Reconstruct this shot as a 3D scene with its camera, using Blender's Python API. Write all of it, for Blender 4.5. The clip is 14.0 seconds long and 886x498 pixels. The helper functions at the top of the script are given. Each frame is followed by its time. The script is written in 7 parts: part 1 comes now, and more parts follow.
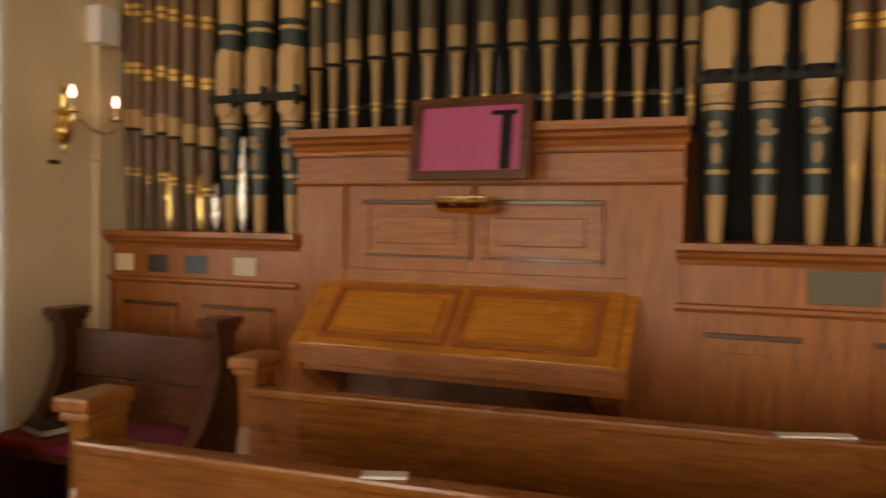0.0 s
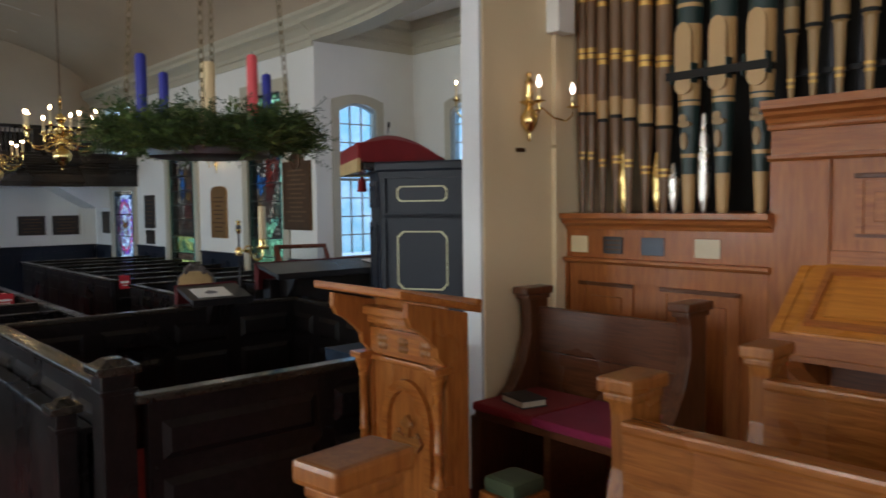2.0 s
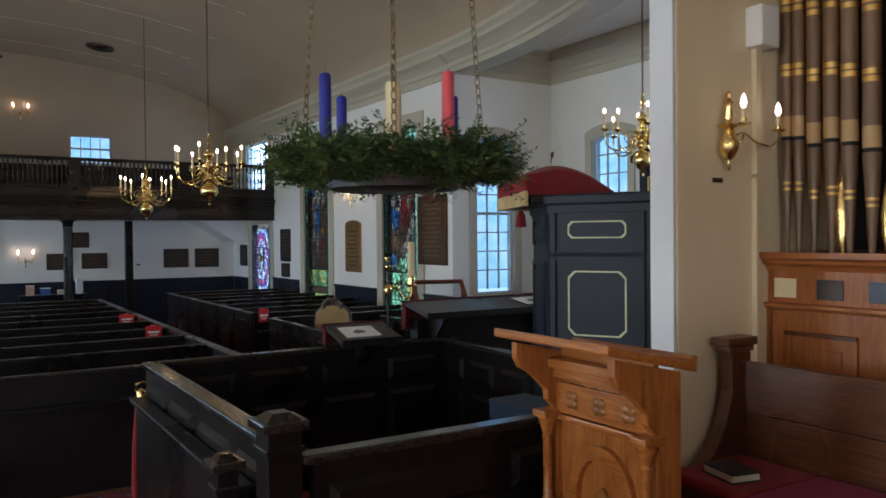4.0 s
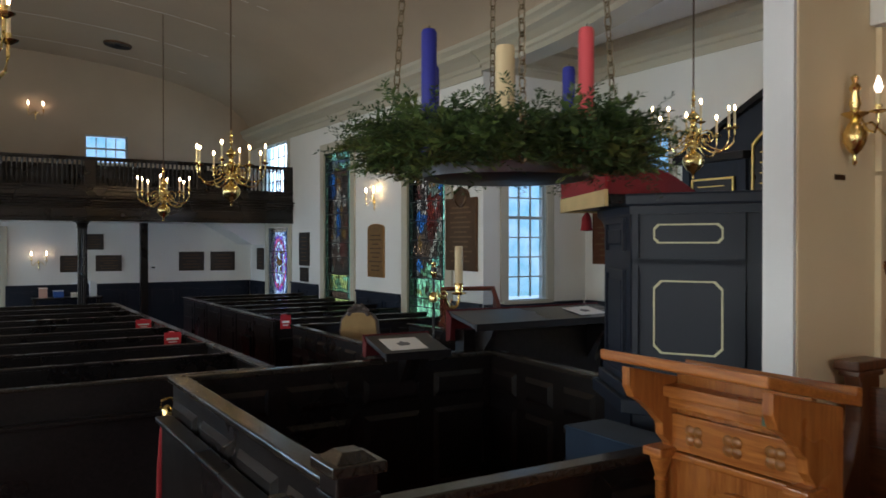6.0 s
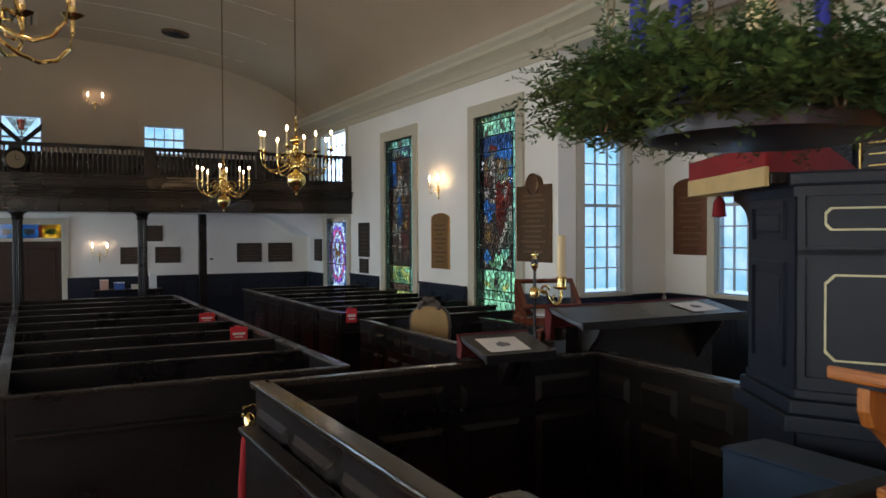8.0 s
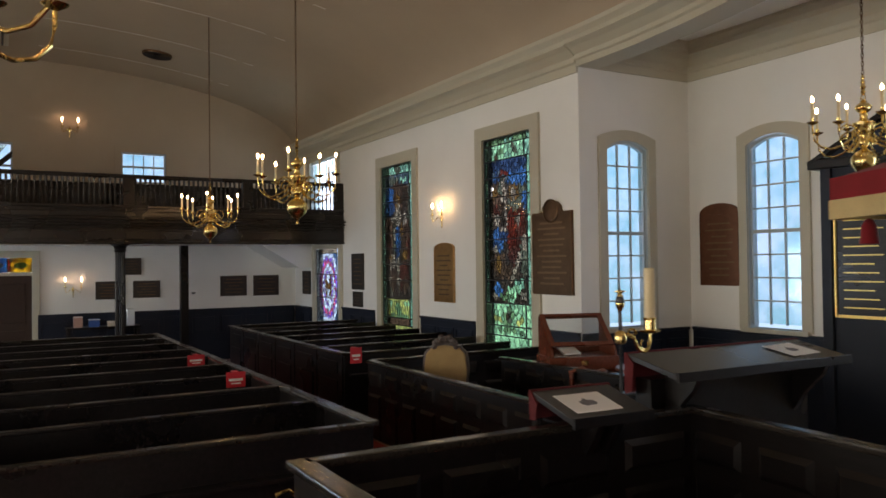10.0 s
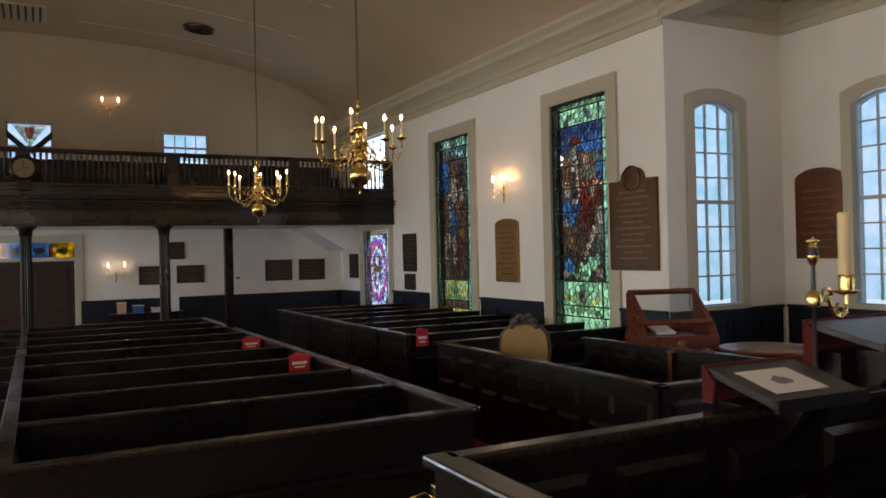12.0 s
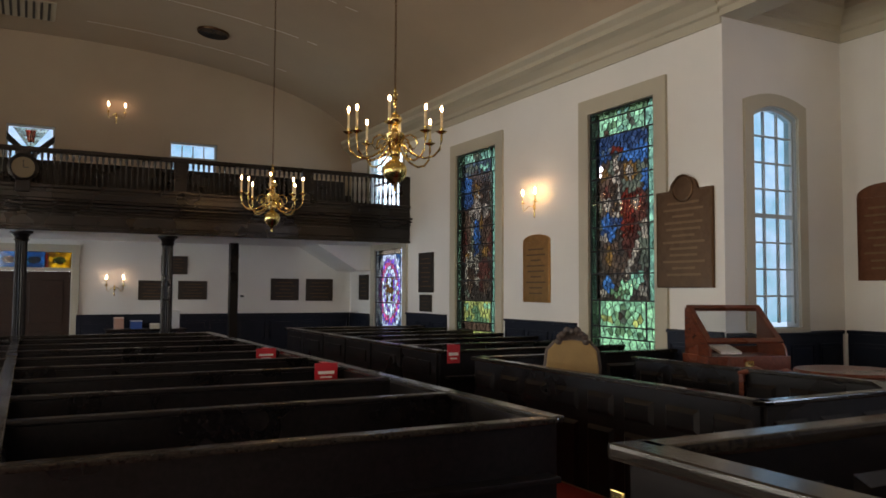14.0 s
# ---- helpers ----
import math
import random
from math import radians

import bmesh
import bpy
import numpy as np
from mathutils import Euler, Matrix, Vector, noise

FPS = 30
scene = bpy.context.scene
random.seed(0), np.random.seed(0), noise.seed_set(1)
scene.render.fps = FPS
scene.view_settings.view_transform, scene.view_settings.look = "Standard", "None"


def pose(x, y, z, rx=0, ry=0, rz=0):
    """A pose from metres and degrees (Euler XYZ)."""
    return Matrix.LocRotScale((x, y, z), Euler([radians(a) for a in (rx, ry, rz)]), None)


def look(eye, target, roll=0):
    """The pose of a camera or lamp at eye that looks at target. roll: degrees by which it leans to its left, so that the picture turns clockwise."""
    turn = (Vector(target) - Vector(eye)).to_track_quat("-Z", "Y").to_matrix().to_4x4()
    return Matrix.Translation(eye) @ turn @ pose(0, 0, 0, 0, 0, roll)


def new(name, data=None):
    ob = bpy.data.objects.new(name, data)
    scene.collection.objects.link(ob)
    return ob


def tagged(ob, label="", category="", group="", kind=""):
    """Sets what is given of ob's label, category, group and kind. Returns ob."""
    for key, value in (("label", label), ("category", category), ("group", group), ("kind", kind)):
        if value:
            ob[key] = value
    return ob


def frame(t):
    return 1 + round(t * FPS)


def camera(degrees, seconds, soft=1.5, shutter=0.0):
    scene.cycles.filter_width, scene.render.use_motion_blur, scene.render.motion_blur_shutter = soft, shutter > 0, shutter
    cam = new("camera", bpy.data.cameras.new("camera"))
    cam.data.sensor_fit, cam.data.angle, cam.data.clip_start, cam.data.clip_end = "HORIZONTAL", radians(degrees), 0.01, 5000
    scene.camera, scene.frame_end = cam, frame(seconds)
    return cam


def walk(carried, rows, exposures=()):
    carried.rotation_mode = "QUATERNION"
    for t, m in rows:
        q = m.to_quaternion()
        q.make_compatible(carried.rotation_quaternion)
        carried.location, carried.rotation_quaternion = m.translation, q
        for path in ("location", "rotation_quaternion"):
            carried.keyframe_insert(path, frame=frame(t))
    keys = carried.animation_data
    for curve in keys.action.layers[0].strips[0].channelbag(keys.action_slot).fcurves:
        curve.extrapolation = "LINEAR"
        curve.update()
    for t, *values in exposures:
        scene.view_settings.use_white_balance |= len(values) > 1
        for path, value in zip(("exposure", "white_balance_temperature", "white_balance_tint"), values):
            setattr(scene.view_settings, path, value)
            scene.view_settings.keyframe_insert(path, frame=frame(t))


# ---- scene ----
cam = camera(59.1, 14.0, 1.6, 0.6)
METRES, EYE, TILT, LEAN, TURN = 5.0, 2.0, 0.0, 0.0, 22.1
ROWS = [
    (0.0, 0.0, 0.0, 0.0, 0.03, -2.12, -0.78),
    (0.5, -0.0159, 0.0017, 0.0008, 9.5, -2.63, -0.48),
    (1.0, -0.0402, 0.0012, -0.002, 16.3, -2.9, 0.11),
    (1.5, -0.0658, 0.0006, -0.0023, 22.75, -3.29, 0.6),
    (2.0, -0.0861, 0.0035, -0.002, 27.14, -3.41, 0.68),
    (2.5, -0.1082, 0.0114, -0.002, 30.86, -2.95, 0.68),
    (3.0, -0.1293, 0.0215, 0.0001, 33.25, -2.11, 0.83),
    (3.5, -0.1533, 0.0342, 0.0023, 35.23, -1.13, 0.84),
    (6.0, -0.2822, 0.0921, 0.0003, 36.5, -0.47, 0.01),
    (6.5, -0.3101, 0.1073, 0.001, 37.46, -0.67, -0.26),
    (7.0, -0.3384, 0.1171, 0.0003, 38.8, -0.81, -0.38),
    (7.5, -0.3721, 0.1284, -0.0023, 40.04, -1.07, -0.24),
    (8.0, -0.3989, 0.1359, -0.0012, 39.94, -1.16, 0.27),
    (10.5, -0.6371, 0.2313, 0.0035, 38.07, 1.44, 0.59),
    (11.0, -0.689, 0.2471, -0.0003, 40.21, 1.56, 0.42),
    (11.5, -0.7212, 0.2548, -0.0102, 39.78, 0.69, 0.93),
    (12.0, -0.7495, 0.2729, -0.031, 40.41, 0.29, 1.32),
    (12.5, -0.7845, 0.2867, -0.047, 40.38, 0.89, 0.37),
    (13.0, -0.8232, 0.2935, -0.066, 39.85, 2.66, 0.42),
    (13.5, -0.8651, 0.3146, -0.0888, 40.71, 2.78, 0.09),
    (14.0, -0.9119, 0.3301, -0.0907, 39.95, 3.04, -0.31),
]
walk(cam, [(t, pose(0, 0, EYE, TILT, LEAN, TURN) @ pose(METRES * x, METRES * y, METRES * z, 90 + pitch, roll, yaw)) for t, x, y, z, yaw, pitch, roll in ROWS],
     [(0.0, 0.0, 8800, 36), (1.5, 0.05, 6500, 26), (3.5, 0.08, 5900, 26), (6.5, 0.02, 6300, 25), (8.0, 0.22, 6500, 28), (11.0, 0.0, 7500, 33), (14.0, 0.0, 7400, 34)])

# ---------- world and large lights ----------
world = bpy.data.worlds.new("world")
world.use_nodes = True
scene.world = world
wn = world.node_tree.nodes
sky = wn.new("ShaderNodeTexSky")
sky.sky_type = 'NISHITA'
sky.sun_disc = False
sky.sun_elevation = radians(38)
sky.sun_rotation = radians(200)
world.node_tree.links.new(sky.outputs[0], wn["Background"].inputs[0])
wn["Background"].inputs[1].default_value = 0.12

sun_data = bpy.data.lights.new("sun", 'SUN')
sun_data.energy = 1.0
sun_data.angle = radians(12)
sun_data.color = (1.0, 0.95, 0.88)
sun = new("sun", sun_data)
sun.matrix_world = look((0, 30, 25), (-8, 0, 0))


# lamp added behind an unseen window to fill the room
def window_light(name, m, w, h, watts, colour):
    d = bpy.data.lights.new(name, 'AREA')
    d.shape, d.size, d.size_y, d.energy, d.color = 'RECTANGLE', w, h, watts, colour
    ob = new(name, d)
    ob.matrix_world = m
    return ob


# colours and watts of the lamps added behind unseen windows
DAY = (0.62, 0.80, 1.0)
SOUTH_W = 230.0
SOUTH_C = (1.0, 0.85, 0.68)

# ---------- materials ----------


def material(name):
    m = bpy.data.materials.new(name)
    m.use_nodes = True
    nt = m.node_tree
    return m, nt, nt.nodes["Principled BSDF"]


def ramp(nt, fac, stops):
    r = nt.nodes.new("ShaderNodeValToRGB")
    e = r.color_ramp.elements
    while len(e) < len(stops):
        e.new(0.5)
    for el, (p, c) in zip(e, stops):
        el.position, el.color = p, (*c, 1)
    nt.links.new(fac, r.inputs[0])
    return r.outputs[0]


def coords(nt, scale=(1, 1, 1), kind="Object"):
    t = nt.nodes.new("ShaderNodeTexCoord")
    mp = nt.nodes.new("ShaderNodeMapping")
    mp.inputs["Scale"].default_value = scale
    nt.links.new(t.outputs[kind], mp.inputs[0])
    return mp.outputs[0]


def world_coords(nt, scale=(1, 1, 1)):
    t = nt.nodes.new("ShaderNodeNewGeometry")
    mp = nt.nodes.new("ShaderNodeMapping")
    mp.inputs["Scale"].default_value = scale
    nt.links.new(t.outputs["Position"], mp.inputs[0])
    return mp.outputs[0]


def noise_tex(nt, vec, scale, detail=4, rough=0.55, dist=0.0):
    n = nt.nodes.new("ShaderNodeTexNoise")
    n.inputs["Scale"].default_value, n.inputs["Detail"].default_value = scale, detail
    n.inputs["Roughness"].default_value, n.inputs["Distortion"].default_value = rough, dist
    nt.links.new(vec, n.inputs["Vector"])
    return n.outputs["Fac"]


def mix(nt, fac, a, b, mode='MIX'):
    n = nt.nodes.new("ShaderNodeMix")
    n.data_type, n.blend_type = 'RGBA', mode
    for socket, v in ((n.inputs[0], fac), (n.inputs[6], a), (n.inputs[7], b)):
        if isinstance(v, bpy.types.NodeSocket):
            nt.links.new(v, socket)
        elif isinstance(v, (int, float)):
            socket.default_value = v
        else:
            socket.default_value = (*v, 1)
    return n.outputs[2]


def bump(nt, bsdf, height, strength=0.2, dist=0.004):
    b = nt.nodes.new("ShaderNodeBump")
    b.inputs["Strength"].default_value, b.inputs["Distance"].default_value = strength, dist
    nt.links.new(height, b.inputs["Height"])
    nt.links.new(b.outputs[0], bsdf.inputs["Normal"])


def wood(name, dark, light, rough=0.35, grain=(1.2, 14, 14), coat=0.0):
    m, nt, b = material(name)
    v = world_coords(nt, grain)
    n = noise_tex(nt, v, 3.0, 6, 0.6, 0.6)
    n2 = noise_tex(nt, world_coords(nt), 1.3, 3)
    c = ramp(nt, n, [(0.3, dark), (0.7, light)])
    c2 = mix(nt, 0.6, c, ramp(nt, n2, [(0.35, (0.7, 0.68, 0.66)), (0.7, (1, 1, 1))]), 'MULTIPLY')
    nt.links.new(c2, b.inputs["Base Color"])
    r = ramp(nt, n2, [(0.3, (rough - 0.08,) * 3), (0.7, (rough + 0.12,) * 3)])
    nt.links.new(r, b.inputs["Roughness"])
    b.inputs["Coat Weight"].default_value = coat
    b.inputs["Coat Roughness"].default_value = 0.15
    bump(nt, b, n, 0.15, 0.002)
    return m


def paint(name, colour, rough=0.5, var=0.08, relief=0.15, size=0.7):
    m, nt, b = material(name)
    n = noise_tex(nt, world_coords(nt), size, 5)
    f = noise_tex(nt, world_coords(nt), 60, 3)
    lo = tuple(c * (1 - var) for c in colour)
    hi = tuple(min(1, c * (1 + var)) for c in colour)
    nt.links.new(ramp(nt, n, [(0.3, lo), (0.7, hi)]), b.inputs["Base Color"])
    nt.links.new(ramp(nt, n, [(0.3, (rough - 0.06,) * 3), (0.7, (rough + 0.08,) * 3)]), b.inputs["Roughness"])
    bump(nt, b, f, relief, 0.002)
    return m


def metal(name, colour, rough=0.25):
    m, nt, b = material(name)
    n = noise_tex(nt, world_coords(nt), 14, 4)
    nt.links.new(ramp(nt, n, [(0.3, tuple(c * 0.75 for c in colour)), (0.7, colour)]), b.inputs["Base Color"])
    nt.links.new(ramp(nt, n, [(0.3, (rough,) * 3), (0.7, (rough + 0.15,) * 3)]), b.inputs["Roughness"])
    b.inputs["Metallic"].default_value = 1.0
    return m


def cloth(name, colour, rough=0.9):
    m, nt, b = material(name)
    n = noise_tex(nt, world_coords(nt), 5, 4)
    f = noise_tex(nt, world_coords(nt), 220, 2)
    nt.links.new(mix(nt, 0.35, ramp(nt, n, [(0.3, tuple(c * 0.7 for c in colour)), (0.7, colour)]), ramp(nt, f, [(0.3, tuple(c * 0.6 for c in colour)), (0.7, colour)])), b.inputs["Base Color"])
    b.inputs["Roughness"].default_value = rough
    b.inputs["Sheen Weight"].default_value = 0.04
    bump(nt, b, f, 0.4, 0.002)
    return m


def glow(name, colour, strength):
    m, nt, b = material(name)
    b.inputs["Base Color"].default_value = (*colour, 1)
    b.inputs["Emission Color"].default_value = (*colour, 1)
    b.inputs["Emission Strength"].default_value = strength
    return m


PLASTER = paint("white_plaster", (0.80, 0.79, 0.755), 0.75, 0.05, 0.2)
CREAM = paint("cream_plaster", (0.80, 0.66, 0.43), 0.7, 0.05, 0.2)
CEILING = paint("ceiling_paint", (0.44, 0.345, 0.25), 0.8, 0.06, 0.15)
TRIM = paint("stone_grey_trim_paint", (0.50, 0.46, 0.36), 0.5, 0.06)
DARK = wood("dark_stained_wood", (0.0050, 0.0040, 0.0044), (0.0150, 0.0118, 0.0122), 0.30, (1.2, 10, 10))
# rail wood lighter than the rest: part of its sheen is in the colour
CAP = wood("sheen_rail_wood", (0.010, 0.008, 0.007), (0.040, 0.033, 0.028), 0.17, (2, 16, 16))
NAVY = paint("navy_paint", (0.011, 0.016, 0.029), 0.45, 0.2)
for m_, v_ in ((NAVY, 0.28), (DARK, 0.30)):
    m_.node_tree.nodes["Principled BSDF"].inputs["Specular IOR Level"].default_value = v_
GALW = wood("brown_black_gallery_wood", (0.005, 0.0036, 0.0032), (0.017, 0.011, 0.0085), 0.26, (10, 1.2, 10))
GALW.node_tree.nodes["Principled BSDF"].inputs["Specular IOR Level"].default_value = 0.46
OAK = wood("golden_oak", (0.27, 0.075, 0.014), (0.56, 0.205, 0.045), 0.32, (20, 20, 1.8))
OAKH = wood("golden_oak_level", (0.29, 0.080, 0.014), (0.58, 0.215, 0.045), 0.32, (1.5, 22, 22))
ORGAN = wood("reddish_oak", (0.29, 0.080, 0.018), (0.52, 0.180, 0.045), 0.36, (16, 16, 1.6))
ORGANH = wood("reddish_oak_level", (0.29, 0.080, 0.018), (0.52, 0.180, 0.045), 0.36, (1.6, 18, 18))
BRASS = metal("brass", (1.0, 0.74, 0.30), 0.16)
BRONZE = metal("bronze", (0.145, 0.080, 0.045), 0.32)
IRON = metal("dark_iron", (0.10, 0.10, 0.11), 0.45)
REDCLOTH = cloth("red_velvet", (0.26, 0.007, 0.012))
MAGENTA = cloth("magenta_cloth", (0.30, 0.012, 0.07))
CARPET = cloth("red_carpet", (0.30, 0.012, 0.012))
WHITE = paint("white_paper", (0.82, 0.81, 0.78), 0.7, 0.03)
FLAME = glow("lit_bulb", (1.0, 0.66, 0.30), 75.0)
SOFTBULB = glow("small_lit_bulb", (1.0, 0.64, 0.28), 105.0)
MIDBULB = glow("soft_lit_bulb", (1.0, 0.74, 0.44), 24.0)
DIMBULB = glow("dim_lit_bulb", (1.0, 0.80, 0.60), 5.0)
WAX = paint("ivory_candle_tube", (0.74, 0.60, 0.36), 0.5, 0.04)

RUG, nt_, b_ = material("oriental_rug")
v_ = nt_.nodes.new("ShaderNodeTexVoronoi")
v_.inputs["Scale"].default_value = 9.0
nt_.links.new(world_coords(nt_), v_.inputs["Vector"])
c_ = ramp(nt_, v_.outputs["Distance"], [(0.15, (0.30, 0.20, 0.12)), (0.3, (0.02, 0.03, 0.07)), (0.5, (0.20, 0.02, 0.02)), (0.75, (0.12, 0.012, 0.015))])
nt_.links.new(c_, b_.inputs["Base Color"])
b_.inputs["Roughness"].default_value = 0.95
bump(nt_, b_, noise_tex(nt_, world_coords(nt_), 200, 2), 0.4, 0.002)

# ---------- mesh helpers ----------


def box_bm(bm, x0, y0, z0, x1, y1, z1, bev=0.0):
    r = bmesh.ops.create_cube(bm, size=1.0)
    vs = r["verts"]
    bmesh.ops.scale(bm, verts=vs, vec=(abs(x1 - x0), abs(y1 - y0), abs(z1 - z0)))
    bmesh.ops.translate(bm, verts=vs, vec=((x0 + x1) / 2, (y0 + y1) / 2, (z0 + z1) / 2))
    if bev:
        es = list({e for v in vs for e in v.link_edges})
        bmesh.ops.bevel(bm, geom=es, offset=bev, segments=2, profile=0.6, affect='EDGES')
    return bm


def boxes(*bs, bev=0.0):
    bm = bmesh.new()
    for b in bs:
        box_bm(bm, *b, bev=bev)
    return bm


def lathe(profile, seg=20, bm=None, at=(0, 0, 0)):
    """Turned shape round z from (radius, height) pairs."""
    bm = bm or bmesh.new()
    rings = []
    for r, z in profile:
        if r < 1e-5:
            rings.append([bm.verts.new((at[0], at[1], at[2] + z))])
        else:
            rings.append([bm.verts.new((at[0] + r * math.cos(2 * math.pi * i / seg), at[1] + r * math.sin(2 * math.pi * i / seg), at[2] + z)) for i in range(seg)])
    for a, b in zip(rings, rings[1:]):
        for i in range(seg):
            j = (i + 1) % seg
            if len(a) == 1 and len(b) == 1:
                continue
            if len(a) == 1:
                bm.faces.new((a[0], b[j], b[i]))
            elif len(b) == 1:
                bm.faces.new((a[i], a[j], b[0]))
            else:
                bm.faces.new((a[i], a[j], b[j], b[i]))
    bmesh.ops.recalc_face_normals(bm, faces=bm.faces)
    return bm


def tube(points, radius, seg=8, bm=None, taper=None):
    bm = bm or bmesh.new()
    pts = [Vector(p) for p in points]
    rings = []
    for k, p in enumerate(pts):
        d = (pts[min(k + 1, len(pts) - 1)] - pts[max(k - 1, 0)]).normalized()
        up = Vector((0, 0, 1)) if abs(d.z) < 0.95 else Vector((1, 0, 0))
        u = d.cross(up).normalized()
        v = d.cross(u).normalized()
        r = radius if taper is None else radius + (taper - radius) * k / (len(pts) - 1)
        rings.append([bm.verts.new(p + r * (math.cos(2 * math.pi * i / seg) * u + math.sin(2 * math.pi * i / seg) * v)) for i in range(seg)])
    for a, b in zip(rings, rings[1:]):
        for i in range(seg):
            j = (i + 1) % seg
            bm.faces.new((a[i], a[j], b[j], b[i]))
    bm.faces.new(rings[0])
    bm.faces.new(rings[-1][::-1])
    bmesh.ops.recalc_face_normals(bm, faces=bm.faces)
    return bm


def prism(outline, lo, hi, axis="y", bm=None, bev=0.0):
    """A flat outline (pairs) drawn in the other two axes and given thickness along axis."""
    bm = bm or bmesh.new()

    def at(p, d):
        a, b = p
        return {"x": (d, a, b), "y": (a, d, b), "z": (a, b, d)}[axis]
    f = bm.faces.new([bm.verts.new(at(p, lo)) for p in outline])
    r = bmesh.ops.extrude_face_region(bm, geom=[f])
    vs = [g for g in r["geom"] if isinstance(g, bmesh.types.BMVert)]
    off = {"x": (hi - lo, 0, 0), "y": (0, hi - lo, 0), "z": (0, 0, hi - lo)}[axis]
    bmesh.ops.translate(bm, verts=vs, vec=off)
    bmesh.ops.recalc_face_normals(bm, faces=bm.faces)
    if bev:
        bmesh.ops.bevel(bm, geom=bm.edges[:], offset=bev, segments=2, profile=0.6, affect='EDGES')
    return bm


def sweep(profile, path, bm=None, closed=False):
    """A moulding: (out, up) pairs carried along level points; out is to the right of the way."""
    bm = bm or bmesh.new()
    pts = [Vector(p) for p in path]
    n = len(pts)
    rings = []
    for k, p in enumerate(pts):
        a = (p - pts[k - 1]).normalized() if (k > 0 or closed) else None
        b = (pts[(k + 1) % n] - p).normalized() if (k < n - 1 or closed) else None
        a, b = a or b, b or a
        na, nb = Vector((a.y, -a.x, 0)).normalized(), Vector((b.y, -b.x, 0)).normalized()
        m = (na + nb).normalized()
        m = m / max(0.3, m.dot(na))
        rings.append([bm.verts.new(p + m * o + Vector((0, 0, u))) for o, u in profile])
    pairs = list(zip(rings, rings[1:])) + ([(rings[-1], rings[0])] if closed else [])
    for r0, r1 in pairs:
        for i in range(len(profile)):
            j = (i + 1) % len(profile)
            bm.faces.new((r0[i], r0[j], r1[j], r1[i]))
    if not closed:
        bm.faces.new(rings[0])
        bm.faces.new(rings[-1][::-1])
    bmesh.ops.recalc_face_normals(bm, faces=bm.faces)
    return bm


def mesh_of(name, bm, mat, smooth=False):
    me = bpy.data.meshes.new(name)
    bm.to_mesh(me)
    bm.free()
    me.materials.append(mat)
    if smooth:
        for p in me.polygons:
            p.use_smooth = True
        me.set_sharp_from_angle(angle=radians(40))
    return me


def thing(name, label, category, m=None, group="", kind=""):
    ob = new(name)
    ob.empty_display_size = 0.1
    if m is not None:
        ob.matrix_world = m
    return tagged(ob, label, category, group, kind)


def part(name, bm, mat, parent, label="", smooth=False):
    ob = new(name, mesh_of(name, bm, mat, smooth))
    ob.parent = parent
    if label:
        ob["label"] = label
    return ob


def solid(name, bm, mat, label, category, kind="", smooth=False, group=""):
    return tagged(new(name, mesh_of(name, bm, mat, smooth)), label, category, group, kind)


def structure(name, bm, mat, label, category, smooth=False):
    return solid(name, bm, mat, label, category, "structure", smooth)


# ---------- the large structure ----------
F0, F1 = -0.10, 0.42          # nave floor, choir platform
WY, FX = 6.08, -21.0          # window wall, far wall
XE, YS = 3.2, -6.7            # wall behind the choir, opposite wall
SPR, TOP = 4.78, 6.6
VY = -0.31                    # middle line of the vault


def vault_z(y):
    u = min(1.0, abs(y - VY) / 6.42)
    return 4.70 + 1.58 * math.sqrt(1 - u ** 2.2)


structure("floor", boxes((FX - 0.3, YS - 0.3, F0 - 0.2, XE + 0.3, 8.4, F0)), wood("floor_boards", (0.10, 0.045, 0.02), (0.22, 0.11, 0.05), 0.4, (2, 18, 18)), "worn brown wooden floor boards", "floor")
plat = boxes((-3.62, -3.0, F0, XE, WY, F1))
box_bm(plat, -6.10, 0.96, F0, -3.62, 4.5, 0.24)
box_bm(plat, -3.95, -3.0, F0, -3.62, 0.90, 0.24)
box_bm(plat, -4.28, -3.0, F0, -3.95, 0.90, 0.07)
structure("platform_floor", plat, CARPET, "raised chancel platform with red carpet and steps", "platform")
structure("cross_aisle_rug", boxes((-7.85, -2.4, F0, -6.18, 2.30, F0 + 0.010)), RUG, "dark patterned oriental rug on the floor", "rug")
structure("aisle_floor", boxes((FX + 0.6, 2.17, F0, -6.6, 3.50, 0.085)), bpy.data.materials["floor_boards"], "raised boarded aisle floor", "floor")
structure("aisle_carpet", boxes((FX + 0.7, 2.26, 0.085, -6.62, 3.44, 0.097)), CARPET, "long red carpet runner in the nave aisle", "carpet")


